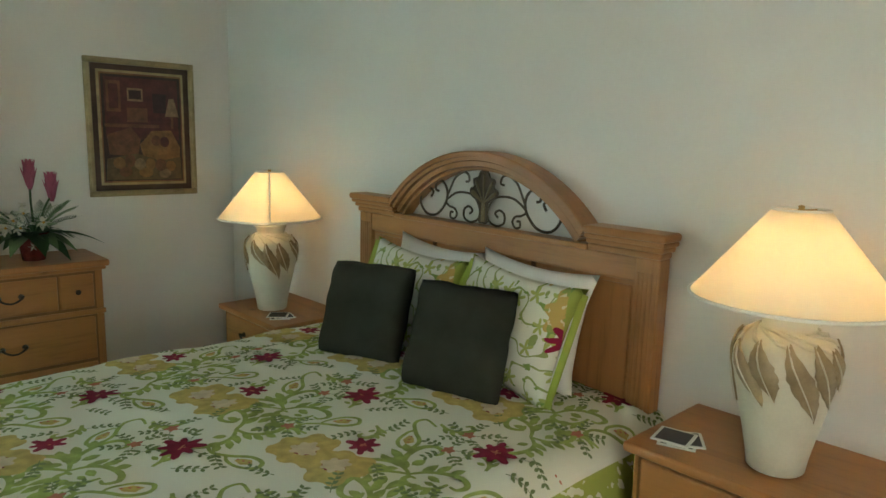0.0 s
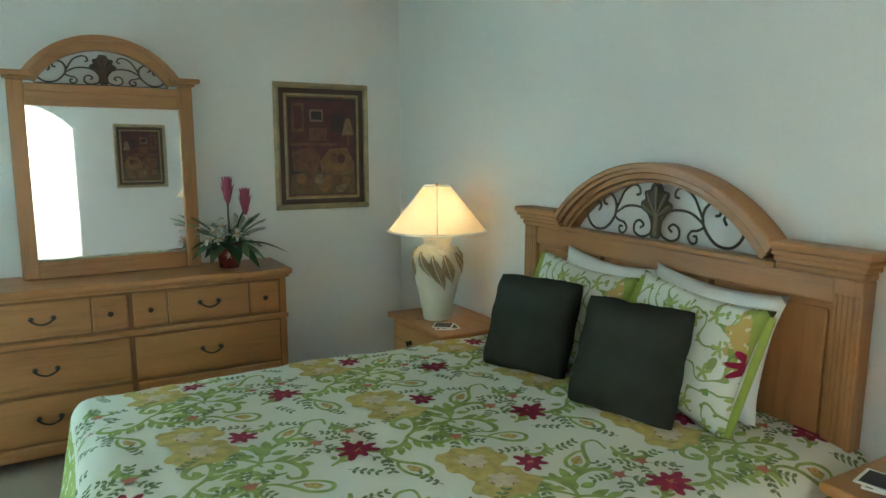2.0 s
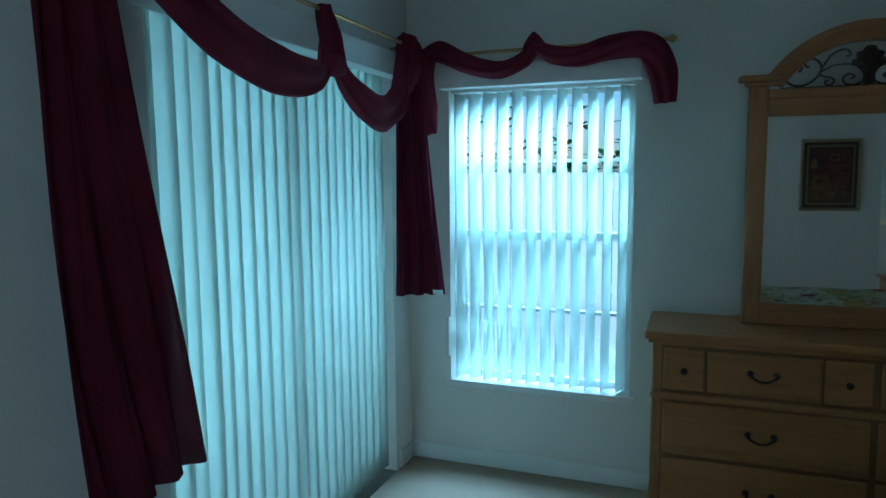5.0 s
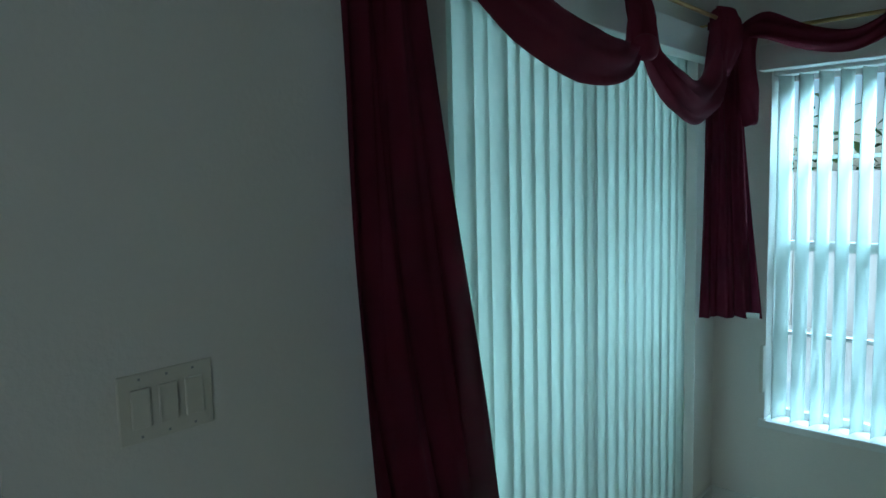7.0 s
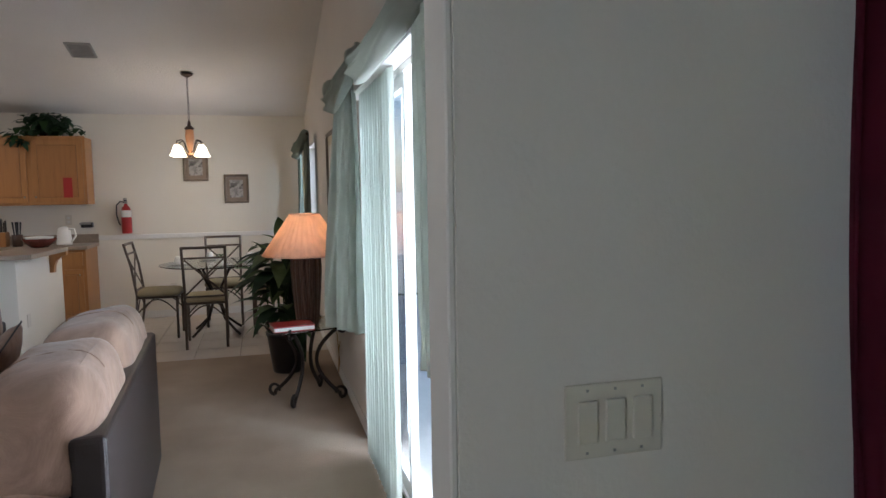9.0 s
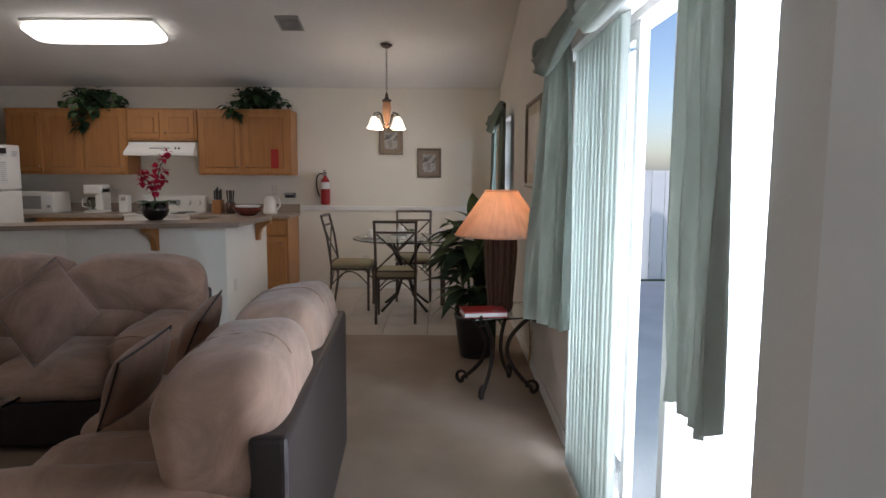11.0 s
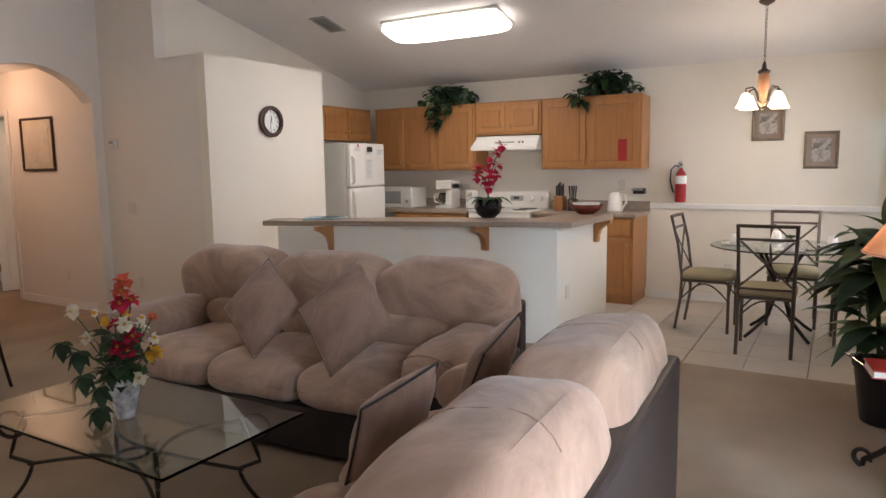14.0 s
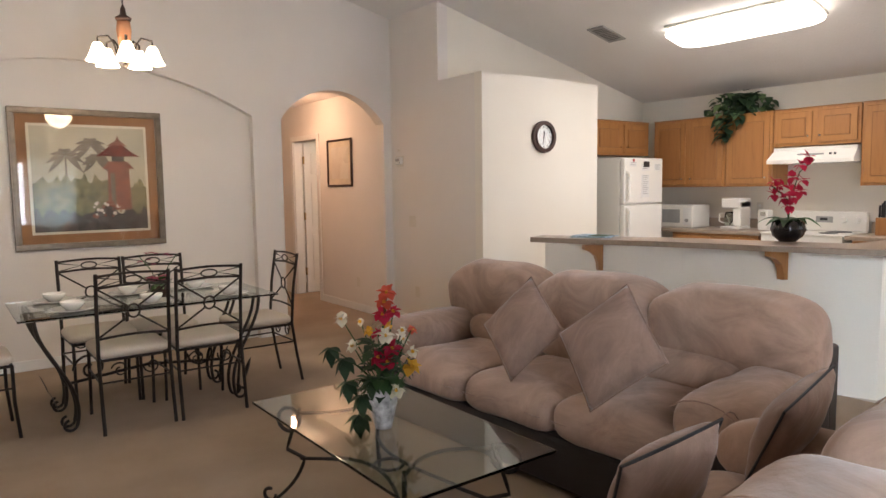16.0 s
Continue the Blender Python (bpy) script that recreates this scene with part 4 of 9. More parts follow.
def bed():
    b = thing("bed", (3.265, 1.085, 0), "queen bed with an arched pine headboard, floral quilt and low frame", "bed")
    # local: x runs from the headboard (0) to the foot (-), y across
    bm = bmesh.new()
    bx(bm, -1.88, -0.10, -0.74, 0.74, 0.12, 0.30, 0.01)
    part("frame", bm, LEATHER, b, "dark fabric-covered box base")
    for x in (-1.85, -0.2):
        for y in (-0.68, 0.68):
            part("leg", box(x - 0.03, x + 0.03, y - 0.03, y + 0.03, 0, 0.12, 0.004), PINE_Z, b)
    part("mattress", box(-1.90, -0.10, -0.76, 0.76, 0.30, 0.60, 0.06, 3), WHITE_C, b, smooth=True)
    # quilt: a draped sheet with rounded edges
    bm = bmesh.new()
    nx, ny = 96, 110
    for s in (0, 1):
        g = [[bm.verts.new(quilt_point(i / nx * (QL + 0.55) - 0.14, (j / ny * 2 - 1) * (QW + 0.56), -0.006 * s)) for j in range(ny + 1)] for i in range(nx + 1)]
        for i in range(nx):
            for j in range(ny):
                bm.faces.new((g[i][j], g[i + 1][j], g[i + 1][j + 1], g[i][j + 1]))
    q = part("quilt", bm, FLORAL, b, "white quilt printed with green vines, mustard and burgundy blooms", True)
    quilt_print(q)
    # headboard
    hb = bmesh.new()
    bx(hb, -0.055, -0.005, -0.735, 0.735, 0.30, 1.13)
    h = part("headboard", hb, PINE_Y, b, "honey pine panelled headboard with an iron scroll arch")
    for y0, y1 in ((-0.76, -0.675), (0.675, 0.76)):
        part("post", box(-0.085, -0.001, y0, y1, 0.0, 1.135, 0.006), PINE_Z, h)
        for k in range(5):
            yy = y0 + 0.013 + k * 0.015
            part("flute", box(-0.089, -0.083, yy - 0.005, yy + 0.005, 0.55, 1.09, 0.002), PINE_Z, h)
    for y0, y1 in ((-0.66, -0.275), (-0.25, 0.25), (0.275, 0.66)):
        fr = bmesh.new()
        bx(fr, -0.068, -0.056, y0, y1, 0.45, 1.04, 0.008)
        part("panel", fr, PINE_Z, h)
    for y in (-0.262, 0.262):
        part("groove", box(-0.0665, -0.056, y - 0.008, y + 0.008, 0.45, 1.06), GROOVE, h)
    part("rail", box(-0.078, -0.006, -0.68, 0.68, 1.055, 1.135, 0.008), PINE_Y, h)
    # stepped crown on the shoulders
    for s in (-1, 1):
        cr = bmesh.new()
        for x0, e, z0, z1, bv in ((-0.098, 0.765, 1.135, 1.158, 0.008), (-0.112, 0.775, 1.158, 1.176, 0.006), (-0.128, 0.785, 1.176, 1.192, 0.005), (-0.142, 0.792, 1.192, 1.218, 0.009)):
            a, c = sorted((s * 0.50, s * e))
            bx(cr, x0, -0.001, a, c, z0, z1, bv)
        part("crown", cr, PINE_Y, h)
    part("arch_base", box(-0.10, -0.006, -0.50, 0.50, 1.130, 1.152, 0.007), PINE_Y, h)
    # the arched rim in four steps: outer half width, rise over its foot, face
    for hw, rise, th, z0, xf in ((0.510, 0.232, 0.020, 1.202, -0.138), (0.494, 0.230, 0.018, 1.188, -0.122), (0.478, 0.228, 0.022, 1.172, -0.106), (0.462, 0.226, 0.014, 1.150, -0.086)):
        R = (hw * hw + rise * rise) / (2 * rise)
        a0 = math.asin(hw / R)
        am = bmesh.new()
        prev = None
        for i in range(49):
            a = -a0 + 2 * a0 * i / 48
            ring = [am.verts.new((xx, rr * math.sin(a), z0 + rr * math.cos(a) - (R - rise))) for rr, xx in ((R, xf + 0.005), (R - 0.005, xf), (R - th, xf), (R - th, -0.014), (R, -0.014))]
            if prev:
                for k in range(5):
                    am.faces.new((prev[k], prev[(k + 1) % 5], ring[(k + 1) % 5], ring[k]))
            else:
                am.faces.new(ring)
            prev = ring
        am.faces.new(prev[::-1])
        part("arch_moulding", am, PINE_Y, h)
    iron_scrolls(h, -0.05, 1.152, 1.0)
    h.rotation_euler = (0.010, 0, 0)
    h.scale = (0.72, 1, 1)
    return b


def bed_pillow(name, place, w, hh, t, lean, yaw, mtl, label, boxy=False, tip=0.0):
    """place is the middle of its lower edge."""
    o = thing(name, place, label, "pillow")
    m = T((0, 0, hh / 2 * math.cos(radians(lean)) + 0.01)) @ Matrix.Rotation(radians(90 + yaw), 4, "Z") @ Matrix.Rotation(radians(lean), 4, "X") @ Matrix.Rotation(radians(tip), 4, "Y")
    part("cushion_body", (box_cushion if boxy else pillow)(bmesh.new(), w, hh, t, m, 18, 0.014, place[1]), mtl, o, smooth=True)
    return o, m


def box_cushion(bm, w, h, t, m, n=18, crinkle=0.01, seed=0.0):
    """A firm cushion, nearly as thick at its edge as in the middle, with blunt corners."""
    for s in (1, -1):
        grid = []
        for j in range(n + 1):
            row = []
            for i in range(n + 1):
                u, v = 2 * i / n - 1, 2 * j / n - 1
                th = t / 2 * (0.12 + 0.88 * (max(0, 1 - u ** 4) ** 0.55) * (max(0, 1 - v ** 4) ** 0.55)) if abs(u) < 1 and abs(v) < 1 else 0
                round_ = 1 - 0.035 * (u * u * v * v) ** 3
                q = Vector((u * w / 2 * round_ * (1 - 0.018 * math.cos(v * 1.57)), s * th, v * h / 2 * round_ * (1 - 0.018 * math.cos(u * 1.57))))
                if abs(u) < 1 and abs(v) < 1:
                    q.y += s * crinkle * noise.noise(Vector((u * 2 + seed, v * 2, s)))
                q.x += 0.006 * noise.noise(Vector((v * 3, seed, 4)))
                q.z += 0.006 * noise.noise(Vector((u * 3, seed, 9)))
                row.append(bm.verts.new(m @ q))
            grid.append(row)
        for j in range(n):
            for i in range(n):
                bm.faces.new((grid[j][i], grid[j][i + 1], grid[j + 1][i + 1], grid[j + 1][i]))
    bmesh.ops.remove_doubles(bm, verts=bm.verts[:], dist=0.0008)
    return bm


def iron_scrolls(parent, x, z, k):
    """The shell and scrolls within an arch; local y across, z up; k is the size."""
    def draw(name, pts, r, mt=BRONZE):
        for s in (-1, 1):
            part(name, rod(bmesh.new(), [(x, s * p.x * k, z + p.y * k) for p in curve_through(pts, 5)], r * k ** 0.5, 7), mt, parent)
    draw("lower_scroll", [(0.075, 0.038), (0.060, 0.052), (0.080, 0.066), (0.105, 0.052), (0.104, 0.020), (0.068, 0.006), (0.028, 0.022), (0.022, 0.062), (0.052, 0.106), (0.10, 0.118), (0.155, 0.112), (0.205, 0.082)], 0.0048)
    draw("outer_scroll", [(0.300, 0.085), (0.288, 0.108), (0.318, 0.122), (0.358, 0.098), (0.362, 0.052), (0.322, 0.014), (0.262, 0.018), (0.212, 0.068), (0.205, 0.118), (0.232, 0.152), (0.268, 0.146), (0.272, 0.118), (0.255, 0.112)], 0.0054)
    draw("upper_scroll", [(0.208, 0.088), (0.186, 0.130), (0.160, 0.172), (0.118, 0.196), (0.090, 0.190), (0.082, 0.166), (0.100, 0.160)], 0.0048)
    draw("small_scroll", [(0.212, 0.070), (0.188, 0.056), (0.160, 0.050), (0.146, 0.030), (0.160, 0.010), (0.182, 0.014), (0.182, 0.034), (0.168, 0.034)], 0.0046)
    # the shell: a cast plate, five ribbed lobes and a fluted foot
    out = curve_through([(0.0, 0.012), (0.020, 0.014), (0.016, 0.045), (0.024, 0.090), (0.062, 0.110), (0.070, 0.132), (0.050, 0.146), (0.054, 0.172), (0.030, 0.180), (0.018, 0.202), (0.0, 0.206)], 4)
    loop = [(p.x, p.y) for p in out] + [(-p.x, p.y) for p in out[-2:0:-1]]
    bm = bmesh.new()
    a = [bm.verts.new((x - 0.003, p[0] * k, z + p[1] * k)) for p in loop]
    b = [bm.verts.new((x + 0.006, p[0] * k, z + p[1] * k)) for p in loop]
    ca, cb = bm.verts.new((x - 0.004, 0, z + 0.11 * k)), bm.verts.new((x + 0.006, 0, z + 0.11 * k))
    for i in range(len(loop)):
        j = (i + 1) % len(loop)
        bm.faces.new((a[i], a[j], ca))
        bm.faces.new((b[j], b[i], cb))
        bm.faces.new((a[i], b[i], b[j], a[j]))
    part("shell", bm, BRONZE, parent, "cast bronze shell")
    part("shell_rim", rod(bmesh.new(), [(x - 0.004, p[0] * k, z + p[1] * k) for p in loop + loop[:1]], 0.0048 * k ** 0.5, 6), BRONZE, parent)
    for i in range(5):
        an = radians(-56 + 28 * i)
        L = (0.078, 0.098, 0.112, 0.098, 0.078)[i]
        pts = [(x - 0.007, math.sin(an) * L * t * k, z + (0.085 + math.cos(an) * L * t) * k) for t in (0, 0.35, 0.7, 0.92, 1.0)]
        part("shell_rib", rod(bmesh.new(), pts, [0.003 * k, 0.006 * k, 0.011 * k, 0.010 * k, 0.003 * k], 8, 0.5), BRONZE_L, parent, "rubbed bronze rib")
    for s in (-1, 0, 1):
        part("shell_foot", rod(bmesh.new(), [(x - 0.006, s * 0.006 * k, z + h_ * k) for h_ in (0.014, 0.05, 0.09)], [0.004 * k, 0.0035 * k, 0.003 * k], 6), BRONZE_L, parent)


bed()
for y, x in ((1.27, 3.15), (0.765, 3.13)):
    bed_pillow("white_pillow", (x, y, 0.65), 0.51, 0.42, 0.15, 12, 0, WHITE_C, "plain white cotton pillow against the headboard", tip=-3)
for y, x, yw in ((1.31, 3.00, 3), (0.765, 2.985, -3)):
    o, m = bed_pillow("floral_sham", (x + 0.05, y, 0.65), 0.54, 0.41, 0.13, 20, yw, FLORAL_P, "floral pillow sham with a lime green border", tip=-4)
    for e in (-1, 1):
        part("flange", bx(bmesh.new(), e * 0.262 - 0.014, e * 0.262 + 0.014, -0.004, 0.004, -0.185, 0.185, 0.003, 1, m), LIME, o, "lime green flat edge")
for x, y, yw in ((2.850, 1.305, 18), (2.860, 0.82, 15)):
    o, m = bed_pillow("square_cushion", (x, y, 0.645), 0.375, 0.37, 0.115, 20, yw, OLIVE, "dark olive green square cushion on the quilt", True)


def handle(parent, x, y, z, axis="y"):
    """A bail pull, on a front that faces -y (axis y) or -x (axis x)."""
    bm = bmesh.new()
    def q(a, out, h):
        return (x + a, y - out, z + h) if axis == "y" else (x - out, y + a, z + h)
    for s in (-1, 1):
        rod(bm, [q(s * 0.045, 0, 0.008), q(s * 0.045, 0.024, 0.008)], [0.013, 0.006], 8)
        rod(bm, [q(s * 0.052, 0.022, 0.016), q(s * 0.040, 0.022, 0.0)], 0.006, 6)
    rod(bm, arc_pts(lambda t: q(-0.045 + 0.09 * t, 0.022, 0.006 - 0.022 * math.sin(math.pi * t) ** 0.8), 12), 0.0048, 8)
    part("handle", bm, IRON, parent, "dark bail pull")


def knob(parent, x, y, z, axis="y"):
    bm = bmesh.new()
    a = (x, y, z)
    b = (x, y - 0.022, z) if axis == "y" else (x - 0.022, y, z)
    mid = (x, y - 0.010, z) if axis == "y" else (x - 0.010, y, z)
    rod(bm, [a, mid, b, tuple(Vector(b) * 1.0 + (Vector(b) - Vector(a)) * 0.2)], [0.008, 0.006, 0.013, 0.006], 10)
    part("knob", bm, IRON, parent, "round dark knob")


def dresser():
    d = thing("dresser", (1.61, 3.045, 0), "honey pine dresser with ten drawer fronts and bail pulls", "dresser")
    part("body", box(-0.77, 0.77, -0.185, 0.20, 0.075, 0.82, 0.006), PINE_Z, d)
    part("top", box(-0.80, 0.80, -0.215, 0.205, 0.822, 0.855, 0.01, 3), PINE, d)
    part("top_moulding", box(-0.785, 0.785, -0.20, 0.20, 0.805, 0.822, 0.006), PINE, d)
    part("waist_moulding", box(-0.775, 0.775, -0.205, -0.185, 0.585, 0.612, 0.008), PINE, d)
    bm = bmesh.new()
    bx(bm, -0.785, 0.785, -0.205, -0.186, 0.055, 0.115, 0.008)
    for s in (-1, 1):
        a, c = sorted((s * 0.785, s * 0.60))
        bx(bm, a, c, -0.205, -0.186, 0.0, 0.056, 0.006)
        a, c = sorted((s * 0.785, s * 0.765))
        bx(bm, a, c, -0.186, 0.20, 0.0, 0.115, 0.004)
    part("plinth", bm, PINE, d)
    part("back_shadow", box(-0.76, 0.76, 0.15, 0.19, 0.0, 0.08), GROOVE, d)

    def front(x0, x1, z0, z1, kind):
        o = part("drawer", box(x0, x1, -0.198, -0.184, z0, z1, 0.007, 2), PINE, d)
        zc, xc = (z0 + z1) / 2, (x0 + x1) / 2
        if kind == "h":
            handle(o, xc, -0.198, zc)
        else:
            knob(o, xc, -0.198, zc)
    for s in (-1, 1):
        L = [(0.012, 0.165, "k"), (0.172, 0.565, "h"), (0.572, 0.725, "k")]
        for a, c, kd in L:
            x0, x1 = sorted((s * a, s * c))
            front(x0, x1, 0.625, 0.79, kd)
        for z0, z1 in ((0.36, 0.575), (0.125, 0.345)):
            x0, x1 = sorted((s * 0.012, s * 0.725))
            front(x0, x1, z0, z1, "h")
    # dark sheet behind the drawers: the gaps' shade as a colour
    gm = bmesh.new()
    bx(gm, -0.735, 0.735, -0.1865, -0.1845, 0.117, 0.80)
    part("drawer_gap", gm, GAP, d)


dresser()


def dresser_mirror():
    m = thing("dresser_mirror", (1.575, 3.14, 0.8565), "pine framed mirror with an iron scroll arch on the dresser", "mirror", 3)
    m.matrix_world = pose(1.583, 3.135, 0.857, -0.9, 0, 3.6)
    for s in (-1, 1):
        a, c = sorted((s * 0.345, s * 0.415))
        part("stile", box(a, c, -0.022, 0.022, 0.0, 0.95, 0.006), PINE_Z, m)
        a, c = sorted((s * 0.35, s * 0.35 + s * 0.006))
    part("bottom_rail", box(-0.345, 0.345, -0.022, 0.022, 0.0, 0.085, 0.006), PINE, m)
    part("top_rail", box(-0.345, 0.345, -0.022, 0.022, 0.83, 0.90, 0.006), PINE, m)
    part("mirror_glass", box(-0.347, 0.347, -0.006, 0.004, 0.084, 0.831), MIRROR, m, "bevelled mirror glass")
    for s in (-1, 1):
        cr = bmesh.new()
        a, c = sorted((s * 0.30, s * 0.43))
        bx(cr, a, c, -0.03, 0.022, 0.95, 0.966, 0.005)
        a, c = sorted((s * 0.30, s * 0.455))
        bx(cr, a, c, -0.045, 0.022, 0.966, 0.99, 0.006)
        part("crown", cr, PINE, m)
    hw, rise, z0 = 0.335, 0.185, 0.965
    R = (hw * hw + rise * rise) / (2 * rise)
    a0 = math.asin(hw / R)
    for ro, ri, yf in ((0.02, -0.045, -0.03), (0.025, 0.0, -0.045)):
        am = bmesh.new()
        prev = None
        for i in range(33):
            a = -a0 + 2 * a0 * i / 32
            ring = [am.verts.new((rr * math.sin(a), yy, z0 + rr * math.cos(a) - (R - rise))) for rr, yy in ((R + ro, yf), (R + ri, yf), (R + ri, 0.018), (R + ro, 0.018))]
            if prev:
                for k in range(4):
                    am.faces.new((prev[k], prev[(k + 1) % 4], ring[(k + 1) % 4], ring[k]))
            else:
                am.faces.new(ring)
            prev = ring
        am.faces.new(prev[::-1])
        part("arch_moulding", am, PINE, m)
    holder = part("arch_rail", box(-0.345, 0.345, -0.02, 0.02, 0.90, 0.935, 0.004), PINE, m)
    # the same ironwork as the headboard's, smaller, turned to run along x
    iw = part("ironwork", box(-0.006, 0.006, -0.30, 0.30, 0.0, 0.004), BRONZE, holder, "bronze scrollwork in the arch")
    iw.matrix_basis = T((0, -0.004, 0.937)) @ Matrix.Rotation(radians(90), 4, "Z")
    return iw


# scrollwork in the mirror's arch, joined into one part
iron = dresser_mirror()
tmp = thing("spare", (0, 0, 0), "", "")
iron_scrolls(tmp, 0.0, 0.0, 0.80)
bm = bmesh.new()
bm.from_mesh(iron.data)
for c in list(tmp.children):
    bm.from_mesh(c.data)
    bpy.data.objects.remove(c)
bpy.data.objects.remove(tmp)
bmesh.ops.scale(bm, vec=(1, 1, 0.88), verts=bm.verts[:])
bm.to_mesh(iron.data)
bm.free()


def nightstand(y0, y1, top=0.0, x=3.08):
    """Its front faces the foot of the bed."""
    n = thing("nightstand", (x, (y0 + y1) / 2, 0), "honey pine nightstand with a bail pull drawer beside the bed", "nightstand", 0, "nightstands beside the bed")
    w = (y1 - y0) / 2
    part("body", box(-0.185, 0.20, -w + 0.02, w - 0.02, 0.06, 0.575 + top, 0.005), PINE_Z, n)
    part("top", box(-0.215, 0.205, -w, w, 0.577 + top, 0.605 + top, 0.009, 3), PINE_Y, n)
    part("plinth", box(-0.20, 0.20, -w + 0.005, w - 0.005, 0.0, 0.075, 0.006), PINE_Y, n)
    for z0, z1 in ((0.40 + top, 0.565 + top), (0.235 + top / 2, 0.39 + top), (0.085, 0.225 + top / 2)):
        dr = part("drawer", box(-0.198, -0.184, -w + 0.045, w - 0.045, z0, z1, 0.007), PINE_Y, n)
        handle(dr, -0.198, 0, (z0 + z1) / 2, "x")
    # gap shade painted as a dark sheet behind the drawer fronts
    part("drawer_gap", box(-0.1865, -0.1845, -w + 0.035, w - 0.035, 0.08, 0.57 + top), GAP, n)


nightstand(1.985, 2.58, 0.010, 3.06)
nightstand(-0.38, 0.20, 0.095, 3.08)


def ceramic_lamp(x, y, turn, z=0.606, size=1.0):
    l = thing("table_lamp", (x, y, z), "cream ceramic table lamp with tan leaf relief and lit cone shade", "lamp", turn, "lamps on the nightstands")
    l.scale = (size, size, size)
    at_z = z
    prof = [(0.0, 0.0), (0.068, 0.0), (0.073, 0.005), (0.078, 0.04), (0.090, 0.10), (0.106, 0.17), (0.121, 0.235), (0.130, 0.285), (0.129, 0.315), (0.120, 0.345), (0.102, 0.368), (0.080, 0.382), (0.066, 0.392),
            (0.066, 0.400), (0.078, 0.425), (0.079, 0.432), (0.0, 0.433)]
    part("vase_body", lathe(bmesh.new(), prof, 40), CERAMIC, l, smooth=True)

    def rad(z):
        for (r0, z0), (r1, z1) in zip(prof[1:], prof[2:]):
            if z0 <= z <= z1:
                return r0 + (r1 - r0) * (z - z0) / max(z1 - z0, 1e-6)
        return 0.05
    rng = random.Random(5)
    for k in range(11):
        a0 = k * 2 * math.pi / 11 + rng.uniform(-0.1, 0.1)
        z1, z0 = 0.350 + rng.uniform(-0.012, 0.012), (0.215, 0.165, 0.195, 0.235)[k % 4]
        bm = bmesh.new()
        n = 14
        L, C, Rr = [], [], []
        sway = (0.45, 0.75, 0.55)[k % 3]
        for i in range(n + 1):
            s = i / n
            z = z1 + (z0 - z1) * s
            w = (0.235 * math.sin(math.pi * (0.06 + 0.94 * s) ** 1.25) + 0.008) * (1 + 0.10 * math.sin(i * 2.4))
            a = a0 + sway * s ** 1.3
            r = rad(z)
            C.append(bm.verts.new(((r + 0.0045) * math.cos(a), (r + 0.0045) * math.sin(a), z)))
            L.append(bm.verts.new(((r + 0.007) * math.cos(a + w), (r + 0.007) * math.sin(a + w), z + 0.016)))
            Rr.append(bm.verts.new(((r + 0.007) * math.cos(a - w), (r + 0.007) * math.sin(a - w), z + 0.010)))
        edge = []
        for row in (L, Rr):
            edge.append([bm.verts.new((v.co.x * 0.955, v.co.y * 0.955, v.co.z)) for v in row])
        for i in range(n):
            bm.faces.new((C[i], C[i + 1], L[i + 1], L[i]))
            bm.faces.new((Rr[i], Rr[i + 1], C[i + 1], C[i]))
            bm.faces.new((L[i], L[i + 1], edge[0][i + 1], edge[0][i]))
            bm.faces.new((Rr[i + 1], Rr[i], edge[1][i], edge[1][i + 1]))
        lf = part("leaf_relief", bm, LEAF_TAN, l, "tan moulded leaf", True)

        def on(s, da, up):
            z = z1 + (z0 - z1) * s
            a = a0 + sway * s ** 1.3 + da
            return ((rad(z) + 0.0075) * math.cos(a), (rad(z) + 0.0075) * math.sin(a), z + up)
        vb_ = bmesh.new()
        rod(vb_, [on(s, 0, 0) for s in (0, .2, .4, .6, .8, .95)], [0.003, 0.0024, 0.002, 0.0017, 0.0014, 0.0008], 6)
        part("leaf_vein", vb_, CERAMIC, l)
        # the stalk sweeps up to the twisted collar
        pts = [((rad(zz) + 0.004) * math.cos(a0 - q), (rad(zz) + 0.004) * math.sin(a0 - q), zz) for zz, q in ((z1, 0.0), (0.366, 0.22), (0.378, 0.50), (0.386, 0.85), (0.390, 1.2))]
        part("leaf_stalk", rod(bmesh.new(), pts, [0.0045, 0.0055, 0.0055, 0.005, 0.003], 7), CERAMIC, l, smooth=True)
    part("socket", rod(bmesh.new(), [(0, 0, 0.43), (0, 0, 0.485)], 0.015, 12), BRASS, l)
    part("harp", rod(bmesh.new(), arc_pts(lambda t: (0.045 * math.sin(2 * math.pi * t), 0, 0.46 + 0.235 * (1 - abs(2 * t - 1))), 16), 0.002, 6), BRASS, l)
    part("finial", lathe(bmesh.new(), [(0.0, 0.696), (0.009, 0.698), (0.007, 0.703), (0.009, 0.708), (0.0, 0.711)], 12), BRASS, l)
    part("bulb", lathe(bmesh.new(), [(0.0, 0.485), (0.012, 0.49), (0.021, 0.515), (0.022, 0.54), (0.014, 0.56), (0.0, 0.566)], 16), BULB, l, smooth=True)
    sh = part("lampshade", lathe(bmesh.new(), [(0.254, 0.466), (0.068, 0.698), (0.066, 0.698), (0.251, 0.467)], 56), SHADE, l, "cream fabric cone shade", True)
    part("shade_trim", rod(bmesh.new(), arc_pts(lambda t: (0.254 * math.cos(2 * math.pi * t), 0.254 * math.sin(2 * math.pi * t), 0.468), 48), 0.005, 6), WHITE_C, sh)
    part("shade_trim", rod(bmesh.new(), arc_pts(lambda t: (0.067 * math.cos(2 * math.pi * t), 0.067 * math.sin(2 * math.pi * t), 0.698), 24), 0.004, 6), WHITE_C, sh)
